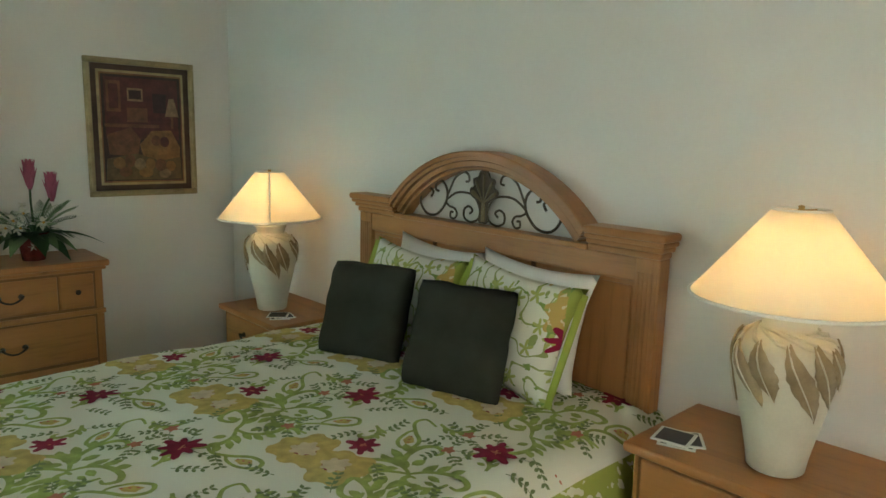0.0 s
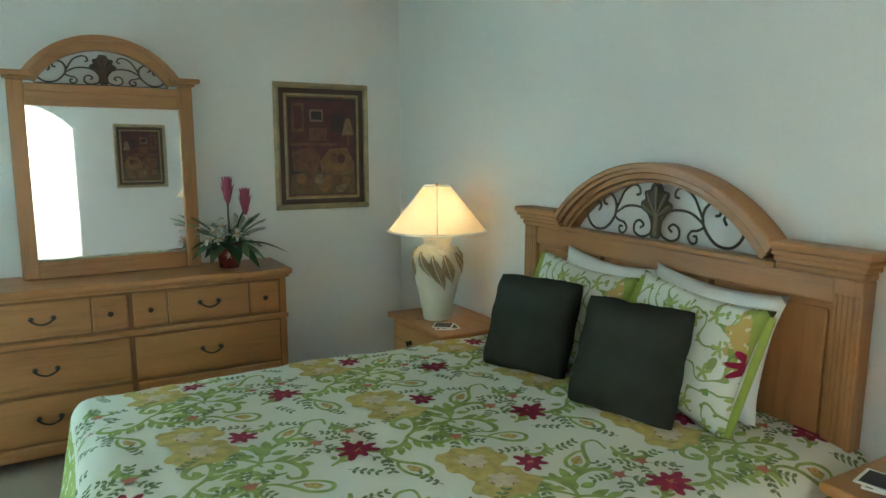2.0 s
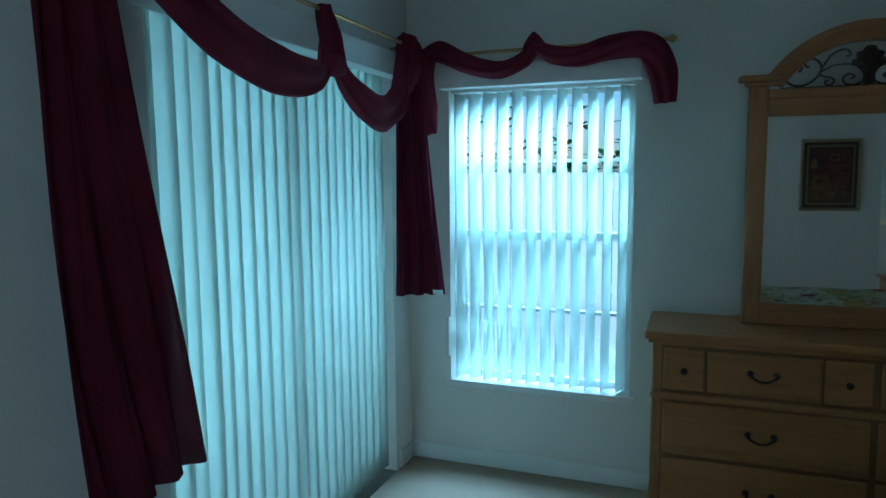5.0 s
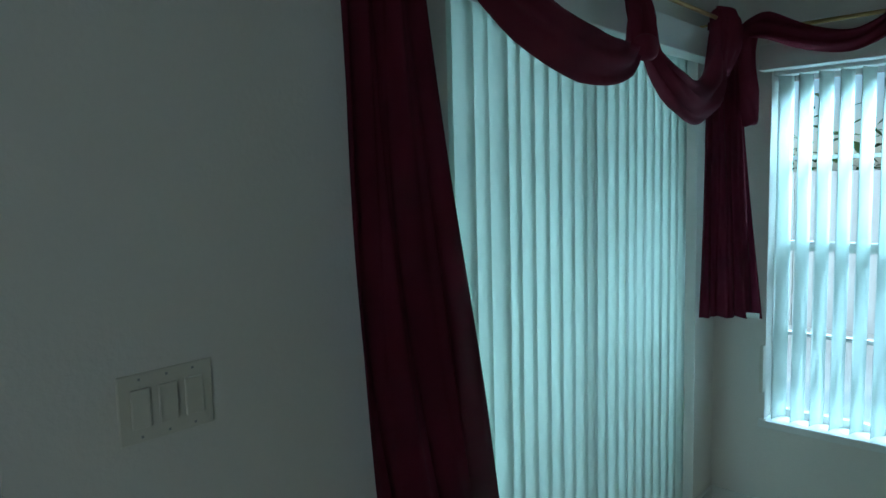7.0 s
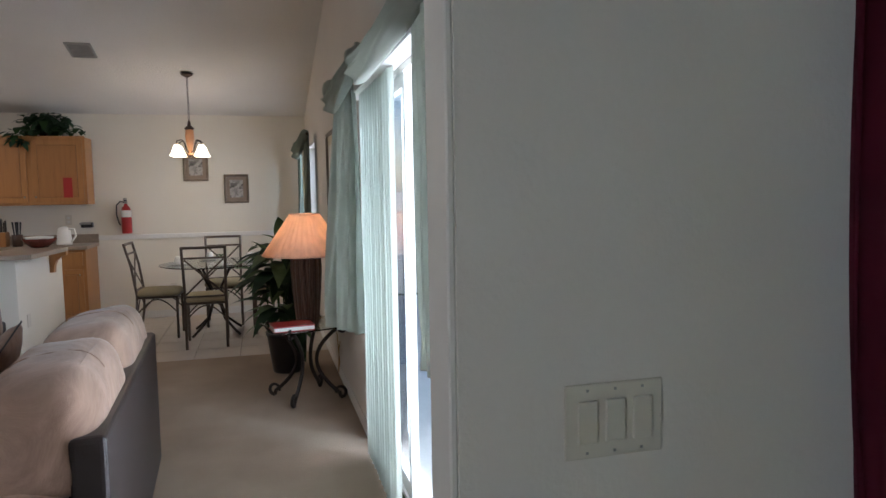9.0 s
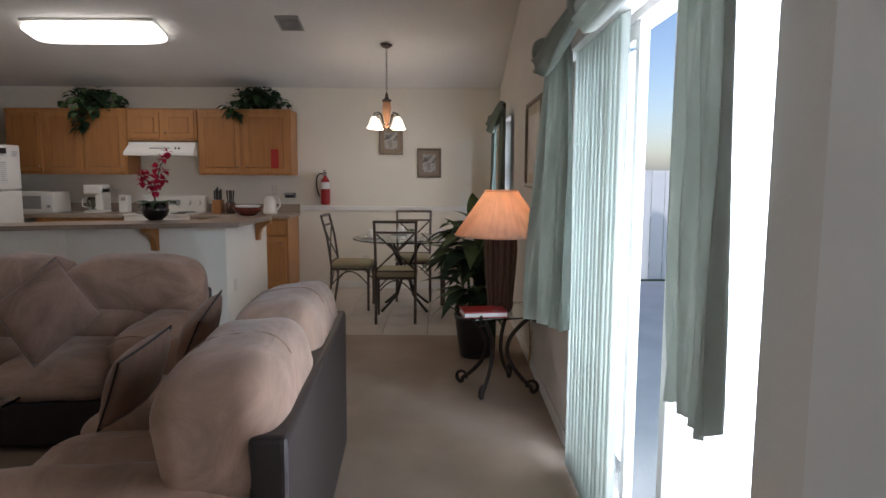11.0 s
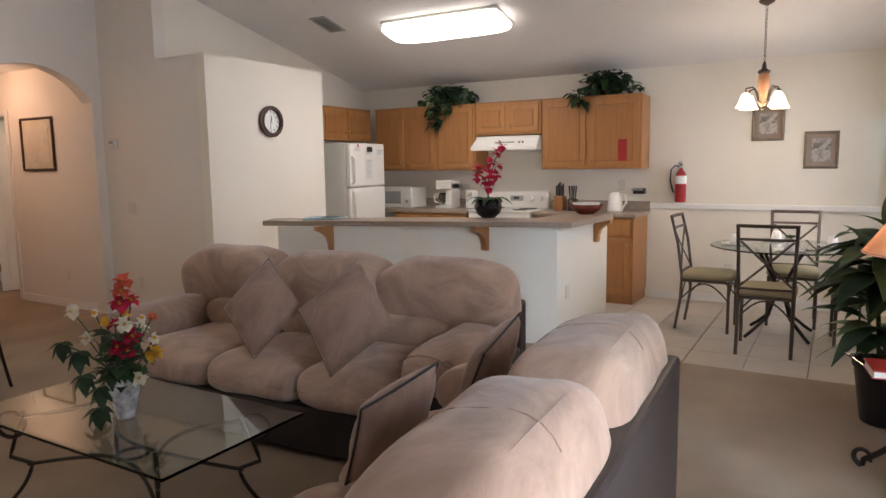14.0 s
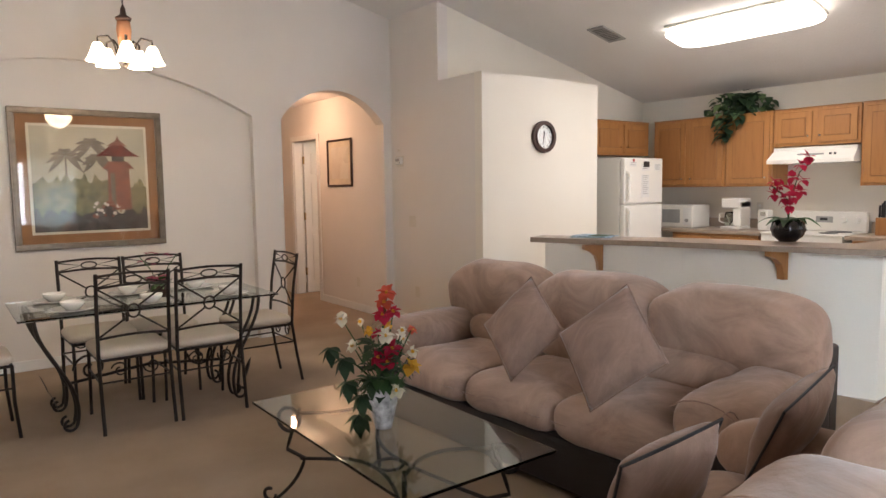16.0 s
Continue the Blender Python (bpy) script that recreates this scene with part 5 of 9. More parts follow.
    part("shade_seam", rod(bmesh.new(), [(-0.252, 0, 0.470), (-0.067, 0, 0.698)], 0.003, 5), WHITE_C, sh, "stitched seam of the shade")
    # added disc under the top ring, cuts the bulb's upward spill
    part("shade_liner", lathe(bmesh.new(), [(0.0, 0.688), (0.066, 0.688), (0.066, 0.690), (0.0, 0.690)], 24), SHADE, sh, "added cloth disc that blocks light spilling from the top")
    part("spider", rod(bmesh.new(), [(-0.066, 0, 0.697), (0.066, 0, 0.697)], 0.002, 6), BRASS, sh)
    bulb_light("lamp_bulb", (x, y, at_z + 0.534 * size), 18.0, (1.0, 0.76, 0.48), 0.036)


ceramic_lamp(3.01, 2.315, 61, 0.616, 0.98)
ceramic_lamp(3.025, -0.125, 165, 0.701, 0.90)

for cx, cy, cz, r0 in ((2.975, 0.10, 0.7005, 20), (2.95, 2.13, 0.6155, 60)):
    co = thing("coaster_stack", (cx, cy, cz), "small stack of dark printed card coasters on the nightstand", "coaster")
    for i, (dx, dy, rr) in enumerate(((0, 0, 0), (0.012, -0.01, 14), (-0.004, 0.01, -9))):
        m = T((dx, dy, 0.0018 + i * 0.0042)) @ Matrix.Rotation(radians(r0 + rr), 4, "Z")
        c = part("coaster", bx(bmesh.new(), -0.048, 0.048, -0.048, 0.048, -0.0018, 0.0018, 0, 1, m), WHITE_C, co)
        part("print", bx(bmesh.new(), -0.040, 0.040, -0.040, 0.040, 0.0019, 0.0023, 0, 1, m), INK, c, "dark printed face")


def picture(name, at, w, h, art, frame_mat, label, facing, mat_w=0.0, mat_m=None, fw=0.035, depth=0.022, inner=None):
    """Framed picture hung at its centre; facing is the unit axis that it looks along: -y, +y, +x or -x."""
    turn = {"-y": 0, "+x": 90, "+y": 180, "-x": -90}[facing]
    p = thing(name, at, label, "picture", turn)
    for (x0, x1, z0, z1) in ((-w / 2, w / 2, h / 2 - fw, h / 2), (-w / 2, w / 2, -h / 2, -h / 2 + fw), (-w / 2, -w / 2 + fw, -h / 2 + fw, h / 2 - fw), (w / 2 - fw, w / 2, -h / 2 + fw, h / 2 - fw)):
        part("frame_side", box(x0, x1, -depth, -0.001, z0, z1, min(0.006, fw / 4), 2), frame_mat, p)
        sx = 0.3 * fw
        part("frame_lip", box(x0 + (sx if x1 - x0 > fw * 1.5 else sx), x1 - sx, -depth - 0.005, -depth + 0.001, z0 + sx, z1 - sx, 0.002, 1), frame_mat, p)
    iw, ih = w / 2 - fw + 0.001, h / 2 - fw + 0.001
    part("backing", box(-iw, iw, -0.008, -0.002, -ih, ih), mat_m or art, p, "mat board" if mat_m else "")
    if mat_m:
        iw, ih = iw - mat_w, ih - mat_w
    if inner is not None:
        part("inner_mat", box(-iw - 0.012, iw + 0.012, -0.010, -0.008, -ih - 0.012, ih + 0.012), inner, p)
    a = part("print", box(-iw, iw, -0.012, -0.0085, -ih, ih), art, p, "printed picture")
    return p, iw, ih


def still_life(p, iw, ih):
    """Flat shapes of the print: wall panels, shelves, a lamp, a draped table with fruit."""
    dark, wine, rust, ochre, sand, olive = STILL

    def shape(pts, m, k, name):
        bm = bmesh.new()
        f = [bm.verts.new((x * iw, -0.0122 - 0.00035 * k, z * ih)) for x, z in pts]
        g = [bm.verts.new((x * iw, -0.0118, z * ih)) for x, z in pts]
        bm.faces.new(f)
        for q in range(len(pts)):
            r = (q + 1) % len(pts)
            bm.faces.new((f[q], g[q], g[r], f[r]))
        part(name, bm, m, p)

    def rect(x0, x1, z0, z1, m, k, name="painted_panel"):
        shape([(x0, z0), (x1, z0), (x1, z1), (x0, z1)], m, k, name)

    def oval(x, z, a, b, m, k, name="painted_fruit"):
        shape([(x + a * math.cos(t * 0.5236), z + b * math.sin(t * 0.5236)) for t in range(12)], m, k, name)
    rect(-0.97, 0.97, -0.97, 0.97, dark, 1, "painted_ground")
    rect(-0.90, 0.90, -0.20, 0.92, wine, 2)
    rect(-0.86, -0.52, 0.30, 0.86, rust, 3)
    rect(-0.80, -0.58, 0.36, 0.80, wine, 4)
    rect(-0.36, 0.02, 0.50, 0.74, sand, 3)
    rect(-0.32, -0.02, 0.54, 0.70, dark, 4)
    rect(-0.38, 0.12, 0.12, 0.38, rust, 3)
    rect(0.26, 0.60, 0.30, 0.66, dark, 3)
    shape([(0.56, 0.24), (0.92, 0.24), (0.80, 0.58), (0.68, 0.58)], sand, 5, "painted_lampshade")
    rect(0.71, 0.77, 0.02, 0.24, rust, 5, "painted_lamp")
    rect(-0.92, 0.40, 0.02, 0.08, rust, 5, "painted_shelf")
    shape([(-0.88, -0.12), (-0.30, 0.02), (-0.08, -0.20), (-0.16, -0.52), (-0.84, -0.48)], rust, 6, "painted_chair")
    shape([(-0.10, -0.30), (0.20, -0.04), (0.70, -0.02), (0.92, -0.34), (0.90, -0.62), (0.0, -0.60)], ochre, 6, "painted_basket")
    shape([(-0.94, -0.95), (0.94, -0.95), (0.92, -0.52), (0.40, -0.60), (-0.20, -0.46), (-0.90, -0.56)], olive, 7, "painted_cloth")
    for x, z, a, b, m in ((-0.62, -0.64, 0.15, 0.11, ochre), (-0.36, -0.60, 0.13, 0.12, rust), (-0.12, -0.66, 0.14, 0.11, sand), (0.14, -0.66, 0.13, 0.11, ochre), (0.40, -0.68, 0.15, 0.12, rust), (0.66, -0.70, 0.13, 0.10, ochre),
                          (-0.48, -0.80, 0.16, 0.10, rust), (0.02, -0.82, 0.18, 0.09, ochre), (0.50, -0.84, 0.16, 0.09, sand), (0.30, -0.22, 0.12, 0.10, rust), (0.52, -0.24, 0.12, 0.10, wine)):
        oval(x, z, a, b, m, 8)


STILL = [mat(n_, c_, 0.5, vary=0.45, scale=26, grain=90, bump=0.05) for n_, c_ in (
    ("print_dark", (0.030, 0.013, 0.012)), ("print_wine", (0.072, 0.017, 0.016)), ("print_rust", (0.125, 0.050, 0.026)), ("print_ochre", (0.19, 0.095, 0.034)), ("print_sand", (0.21, 0.135, 0.075)), ("print_olive", (0.095, 0.062, 0.028)))]
for at_, w_, h_, fr, lb in (((2.748, YN, 1.498), 0.588, 0.743, "-y", "dark still-life print in a champagne gilt frame on the wall"), ((2.80, YS, 1.56), 0.56, 0.72, "+y", "dark still-life print in a gilt frame on the plain wall")):
    pp, iw, ih = picture("framed_print", at_, w_, h_, ART_BED, GOLDFRAME, lb, fr, 0.045, DARKWOODF, 0.032)
    part("mat_line", box(-iw - 0.014, iw + 0.014, -0.0095, -0.0080, -ih - 0.014, ih + 0.014), GOLDFRAME, pp, "thin gilt line round the print")
    still_life(pp, iw, ih)


def bloom_bits(o, rng, n, mtl, spread, z0, z1, r, label, name="flower", petals=5, c=(0, 0)):
    for _ in range(n):
        a, d = rng.uniform(0, 6.28), rng.uniform(0.2, 1) * spread
        x, y, z = c[0] + d * math.cos(a), c[1] + d * math.sin(a), rng.uniform(z0, z1)
        bm = bmesh.new()
        for k in range(petals):
            b = k * 2 * math.pi / petals + a
            leaf(bm, (x, y, z), (math.cos(b), math.sin(b), rng.uniform(0.2, 0.9)), r, r * 0.8, 0.35, 3, 0.3)
        part(name, bm, mtl, o, label, True)


def dresser_plant():
    rng = random.Random(11)
    o = thing("flower_arrangement", (2.12, 3.01, 0.8565), "silk tropical arrangement in a mottled red pot on the dresser", "plant")
    part("pot", lathe(bmesh.new(), [(0.0, 0.0), (0.048, 0.0), (0.050, 0.004), (0.062, 0.09), (0.072, 0.125), (0.074, 0.135), (0.064, 0.135), (0.055, 0.11), (0.0, 0.11)], 28), POT_RED, o, "mottled red glazed pot", True)
    bm = bmesh.new()
    for k in range(6):
        b = k * math.pi / 3
        leaf(bm, (-0.012, -0.060, 0.072), (math.cos(b), -0.25, math.sin(b)), 0.022, 0.016, 0.0, 3)
    part("painted_flower", bm, PETAL_W, o, "raised white flower")
    # two plump buds of overlapping bracts
    for x, y, h in ((0.005, 0, 0.475), (0.090, -0.02, 0.415)):
        part("stem", rod(bmesh.new(), [(0.01, 0, 0.1), (x * 0.6, y, h * 0.6), (x, y, h - 0.10)], 0.005, 6), LEAF_G, o)
        bm = bmesh.new()
        for ring, (z0, spread, L) in enumerate(((-0.135, 0.30, 0.10), (-0.125, 0.18, 0.125), (-0.11, 0.07, 0.115))):
            for k in range(6):
                b = k * 1.047 + ring * 0.5
                leaf(bm, (x + 0.008 * math.cos(b), y + 0.008 * math.sin(b), h + z0), (spread * math.cos(b), spread * math.sin(b), 1), L, 0.036, -0.03 - 0.25 * spread, 5, 0.55)
        part("protea_bud", bm, PETAL_P, o, "pink protea bud", True)
    # feathery palm fronds: a rib with narrow leaflets
    for k in range(15):
        b = (-0.9, -0.5, -0.1, 0.2, 0.5, 0.8, 1.2, 2.0, 2.6, 3.0, 3.4, 3.9, 4.4, 5.0, 5.6)[k]
        out = rng.uniform(0.45, 1.1)
        L = rng.uniform(0.22, 0.30) * (0.75 if math.sin(b) > 0.3 else 1.0)
        d = Vector((out * math.cos(b), out * math.sin(b), rng.uniform(0.5, 1.2))).normalized()
        P = [Vector((0.02 * math.cos(b), 0.02 * math.sin(b), 0.12)) + d * L * t - Vector((0, 0, 0.30 * L * t * t)) for t in (0, 0.25, 0.5, 0.75, 1)]
        bm = rod(bmesh.new(), P, [0.0028, 0.0024, 0.002, 0.0016, 0.001], 5)
        side = d.cross(Vector((0, 0, 1))).normalized()
        for q in range(11):
            t = 0.25 + 0.75 * q / 10
            c = P[0].lerp(P[-1], t) + Vector((0, 0, 0.30 * L * t * (1 - t)))
            for s_ in (-1, 1):
                leaf(bm, c, d * 0.8 + side * s_ * 0.75, 0.062 * (1.15 - 0.5 * t), 0.006, 0.15, 3)
        part("frond", bm, LEAF_V if k % 3 else LEAF_G, o, smooth=True)
    for k in range(26):
        b = k * 0.47 + 0.2
        part("broad_leaf", leaf(bmesh.new(), (0.03 * math.cos(b), 0.03 * math.sin(b), 0.125), (math.cos(b), math.sin(b) - 0.3, rng.uniform(-0.1, 0.9)), rng.uniform(0.13, 0.21), 0.085, 0.55, 6), LEAF_G if k % 4 else LEAF_V, o, smooth=True)
    part("broad_leaf", leaf(bmesh.new(), (0.05, -0.04, 0.13), (1, -0.3, 0.12), 0.25, 0.075, 0.35, 8), LEAF_G, o, "long drooping green leaf", True)
    for c in ((-0.085, -0.05, 0.20), (-0.045, -0.07, 0.235), (-0.115, -0.03, 0.165), (-0.06, -0.06, 0.165), (0.03, -0.09, 0.19)):
        bm = bmesh.new()
        for k in range(7):
            b = k * 0.9
            leaf(bm, c, (math.cos(b), -0.5, math.sin(b)), 0.040, 0.026, 0.1, 4, 0.3)
        part("blossom", bm, PETAL_W, o, "ivory blossom", True)
        part("blossom_centre", puff(bmesh.new(), (c[0], c[1] - 0.008, c[2]), (0.012, 0.012, 0.012), 1, None, 8, 6), PETAL_Y, o)
    bloom_bits(o, rng, 14, PETAL_W, 0.12, 0.15, 0.27, 0.026, "small ivory bud", "small_blossom", 4, (-0.06, -0.03))


dresser_plant()

# ---------- bedroom: windows, blinds, scarves ----------


def window_frame(name, x0, x1, y, z0, z1, mid=None, mullions=(), axis="y", out=1):
    w = structure(name, box(x0, x1, y, y + 0.03 * out, z0, z0 + 0.04) if axis == "y" else box(y, y + 0.03 * out, x0, x1, z0, z0 + 0.04), TRIM, "white aluminium window frame")

    def bar(a, b, c, d, nm="frame_bar"):
        part(nm, box(a, b, min(y, y + 0.03 * out), max(y, y + 0.03 * out), c, d) if axis == "y" else box(min(y, y + 0.03 * out), max(y, y + 0.03 * out), a, b, c, d), TRIM, w)
    bar(x0, x1, z1 - 0.04, z1)
    bar(x0, x0 + 0.04, z0 + 0.04, z1 - 0.04)
    bar(x1 - 0.04, x1, z0 + 0.04, z1 - 0.04)
    if mid:
        bar(x0 + 0.04, x1 - 0.04, mid - 0.02, mid + 0.02, "meeting_rail")
    for m in mullions:
        bar(x0 + 0.04, x1 - 0.04, m - 0.008, m + 0.008, "glazing_bar")
    g = y + 0.012 * out
    pn = box(x0 + 0.04, x1 - 0.04, min(g, g + 0.004 * out), max(g, g + 0.004 * out), z0 + 0.04, z1 - 0.04) if axis == "y" else box(min(g, g + 0.004 * out), max(g, g + 0.004 * out), x0 + 0.04, x1 - 0.04, z0 + 0.04, z1 - 0.04)
    p = part("pane", pn, PANE, w, "clear window pane")
    p.visible_shadow = False
    return w


window_frame("window_1", -0.16, 0.72, YN + 0.09, 0.43, 1.88, 1.17, (0.80, 1.53))
structure("window_sill", box(-0.18, 0.74, YN - 0.018, YN + 0.10, 0.405, 0.438, 0.004), TRIM, "white marble window sill")


def slat_mesh(z0, z1, w=0.088):
    bm = bmesh.new()
    rows = []
    for z in (z0, z1):
        for off in (0.0, 0.0012):
            rows.append([bm.verts.new((u * w / 2, 0.006 * (1 - u * u) + off, z)) for u in (-1, -0.6, -0.2, 0.2, 0.6, 1)])
    a, a2, b, b2 = rows
    for i in range(5):
        bm.faces.new((a[i], a[i + 1], b[i + 1], b[i]))
        bm.faces.new((a2[i], b2[i], b2[i + 1], a2[i + 1]))
        bm.faces.new((a[i], a2[i], a2[i + 1], a[i + 1]))
        bm.faces.new((b[i], b[i + 1], b2[i + 1], b2[i]))
    for i in (0, 5):
        bm.faces.new((a[i], b[i], b2[i], a2[i]))
    bmesh.ops.recalc_face_normals(bm, faces=bm.faces[:])
    me = bpy.data.meshes.new("slat")
    bm.to_mesh(me)
    bm.free()
    me.materials.append(VINYL)
    me.polygons.foreach_set("use_smooth", [True] * len(me.polygons))
    return me


def blind(name, label, places, turns, z0, z1, rail):
    o = thing(name, (0, 0, 0), label, "blind")
    me = slat_mesh(z0, z1)
    for (x, y), t in zip(places, turns):
        s = new("slat", me)
        s.parent = o
        s.matrix_world = pose(x, y, 0, 0, 0, t)
    part("head_rail", box(*rail, 0.004), TRIM, o, "white blind head rail")
    return o


rng = random.Random(3)
n = 12
blind("vertical_blind", "white vertical blind with half-open vinyl slats in the window",
      [(-0.115 + i * 0.0715, YN + 0.045) for i in range(n)], [68 + rng.uniform(-1.5, 1.5) for i in range(n)], 0.442, 1.86, (-0.155, 0.715, YN + 0.01, YN + 0.075, 1.86, 1.879))
n = 22
blind("vertical_blind", "closed white vertical blind over the bedroom sliding door",
      [(XW - 0.045, 1.57 + i * 0.0715) for i in range(n)], [(80 if i not in (1, 3) else 64) + rng.uniform(-3.5, 3.5) for i in range(n)], 0.025, 1.985, (XW - 0.085, XW - 0.005, 1.555, 3.055, 1.985, 2.025))
# valance boards
structure("trim_valance_slider", box(XW, XW + 0.075, 1.50, 3.13, 1.915, 2.02, 0.004), TRIM, "white blind valance over the slider")
structure("trim_valance_window", box(-0.19, 0.75, YN - 0.075, YN, 1.875, 1.975, 0.004), TRIM, "white blind valance over the window")


def sliding_door(name, x0, x1, y, z1, axis, out, panels, label):
    w = structure(name, box(x0, x1, min(y, y + 0.1 * out), max(y, y + 0.1 * out), 0.0, 0.02) if axis == "y" else box(min(y, y + 0.1 * out), max(y, y + 0.1 * out), x0, x1, 0.0, 0.02), TRIM, label)

    def bar(a, b, c, d, y0, y1, nm, mt=TRIM, lb=""):
        return part(nm, box(a, b, min(y0, y1), max(y0, y1), c, d) if axis == "y" else box(min(y0, y1), max(y0, y1), a, b, c, d), mt, w, lb)
    bar(x0, x1, z1 - 0.03, z1, y, y + 0.1 * out, "head")
    for k, (a, b) in enumerate(panels):
        ya = y + (0.012 + 0.045 * (k % 2)) * out
        yb = ya + 0.035 * out
        bar(a, a + 0.055, 0.02, z1 - 0.03, ya, yb, "stile")
        bar(b - 0.055, b, 0.02, z1 - 0.03, ya, yb, "stile")
        bar(a + 0.055, b - 0.055, 0.02, 0.10, ya, yb, "rail")
        bar(a + 0.055, b - 0.055, z1 - 0.09, z1 - 0.03, ya, yb, "rail")
        g = (ya + yb) / 2
        p = bar(a + 0.055, b - 0.055, 0.10, z1 - 0.09, g, g + 0.005 * out, "pane", PANE, "clear door glass")
        p.visible_shadow = False
    return w


sliding_door("door_slider_bedroom", 1.55, 3.06, XW - 0.10, 2.03, "x", -0.2, ((1.56, 2.34), (2.28, 3.05)), "white framed bedroom sliding door")


def curtain_rod(name, p0, p1, label, mt=BRASS):
    o = thing(name, tuple((Vector(p0) + Vector(p1)) / 2), label, "curtain rod")
    a, b = (Vector(p1) - Vector(p0)) / 2, (Vector(p0) - Vector(p1)) / 2
    part("rod", rod(bmesh.new(), [a, b], 0.008, 12), mt, o)
    d = a.normalized()
    for e, s in ((a, 1), (b, -1)):
        bm = bmesh.new()
        lathe(bm, [(0.0, -0.018), (0.014, -0.01), (0.018, 0.0), (0.014, 0.01), (0.0, 0.018)], 12, tuple(e + d * 0.012 * s))
        part("finial", bm, mt, o, smooth=True)
    return o, a, b


r1, _, _ = curtain_rod("curtain_rod", (-0.265, 1.16, 2.055), (-0.265, 3.16, 2.055), "slim brass curtain rod over the sliding door")
for y in (-0.9, 0.9):
    part("bracket", rod(bmesh.new(), [(0, y, 0), (-0.11, y, 0.0)], 0.005, 8), BRASS, r1)
r2, _, _ = curtain_rod("curtain_rod", (-0.24, 3.14, 2.02), (0.86, 3.14, 2.02), "slim brass curtain rod over the bedroom window")
for x in (-0.45, 0.5):
    part("bracket", rod(bmesh.new(), [(x, 0, 0), (x, 0.125, 0)], 0.005, 8), BRASS, r2)

s1 = thing("burgundy_scarf", (0, 0, 0), "sheer burgundy scarf swagged over the sliding door rod", "curtain")
part("side_panel", drape(bmesh.new(), ((-0.31, 1.17), (-0.25, 1.31)), ((-0.33, 1.25), (-0.24, 1.53)), 0.62, 2.06, 3.2, 0.022, (1.0, 0.1), 70, 18, 0.0, 0.10, 4.0), BURG, s1, "sheer burgundy side panel", True)
part("side_panel", drape(bmesh.new(), ((-0.31, 2.98), (-0.24, 3.10)), ((-0.34, 3.00), (-0.14, 3.12)), 0.90, 2.05, 3.0, 0.022, (0.6, -0.8), 60, 16), BURG, s1, "sheer burgundy side panel", True)
part("swag", swag(bmesh.new(), [(-0.265, 1.22, 2.05), (-0.245, 1.42, 1.98), (-0.225, 1.66, 1.87), (-0.215, 1.90, 1.80), (-0.225, 2.10, 1.80), (-0.245, 2.24, 1.85), (-0.255, 2.28, 1.95), (-0.262, 2.27, 2.07)],
               [0.07, 0.11, 0.15, 0.16, 0.12, 0.06, 0.06, 0.06], (1, 0, 0), 0.07, 7), BURG2, s1, "gathered burgundy swag", True)
part("swag", swag(bmesh.new(), [(-0.262, 2.27, 2.07), (-0.24, 2.30, 1.95), (-0.225, 2.33, 1.84), (-0.215, 2.48, 1.74), (-0.215, 2.66, 1.72), (-0.225, 2.80, 1.78), (-0.245, 2.92, 1.92), (-0.265, 2.99, 2.07)],
               [0.06, 0.07, 0.06, 0.13, 0.15, 0.12, 0.09, 0.08], (1, 0, 0), 0.07, 6, seed=2), BURG2, s1, "gathered burgundy swag", True)
part("knot", puff(bmesh.new(), (-0.225, 2.275, 1.855), (0.07, 0.085, 0.075), 0.8, lump=0.5), BURG2, s1, "twisted knot", True)
part("corner_wrap", swag(bmesh.new(), [(-0.24, 2.92, 1.86), (-0.225, 2.97, 1.96), (-0.24, 3.00, 2.07), (-0.285, 3.02, 2.09)], [0.10, 0.10, 0.09, 0.06], (1, 0, 0), 0.07, 6, seed=1), BURG2, s1, "scarf wrapped round the rod end", True)
part("care_label", box(-0.19, -0.13, 3.075, 3.079, 0.905, 0.925), WHITE_C, s1, "small white care label")
s2 = thing("burgundy_scarf", (0, 0, 0), "burgundy scarf draped along the window rod", "curtain")
part("swag", swag(bmesh.new(), [(-0.23, 3.12, 2.02), (-0.14, 3.10, 2.03), (0.00, 3.09, 1.965), (0.15, 3.085, 1.93), (0.26, 3.10, 1.97), (0.30, 3.12, 2.03)], [0.06, 0.10, 0.085, 0.08, 0.07, 0.05], (0, -1, 0), 0.06, 5), BURG2, s2, "gathered burgundy swag", True)
part("swag", swag(bmesh.new(), [(0.30, 3.12, 2.03), (0.38, 3.10, 1.985), (0.50, 3.09, 1.965), (0.62, 3.085, 1.99), (0.74, 3.09, 2.0), (0.80, 3.10, 1.97), (0.84, 3.11, 1.88), (0.85, 3.12, 1.76)], [0.05, 0.08, 0.09, 0.10, 0.11, 0.12, 0.12, 0.09], (0, -1, 0), 0.06, 5, seed=3), BURG2, s2, "gathered burgundy swag and tail", True)
part("swag_tail", swag(bmesh.new(), [(-0.20, 3.12, 2.04), (-0.235, 3.11, 1.92), (-0.225, 3.11, 1.78), (-0.20, 3.12, 1.66)], [0.08, 0.12, 0.13, 0.08], (0, -1, 0), 0.05, 5, seed=2), BURG2, s2, "short hanging tail", True)
part("knot", swag(bmesh.new(), [(0.26, 3.12, 2.0), (0.30, 3.105, 2.04), (0.34, 3.12, 2.0)], [0.05, 0.09, 0.05], (0, -1, 0), 0.06, 5), BURG2, s2, "twist over the rod", True)
wd = thing("blind_wand", (-0.165, 3.235, 0.66), "white plastic blind cord tensioner beside the window", "blind cord")
part("cord_cleat", box(-0.008, 0.008, -0.004, 0.030, -0.10, 0.10, 0.003), ALMOND, wd)

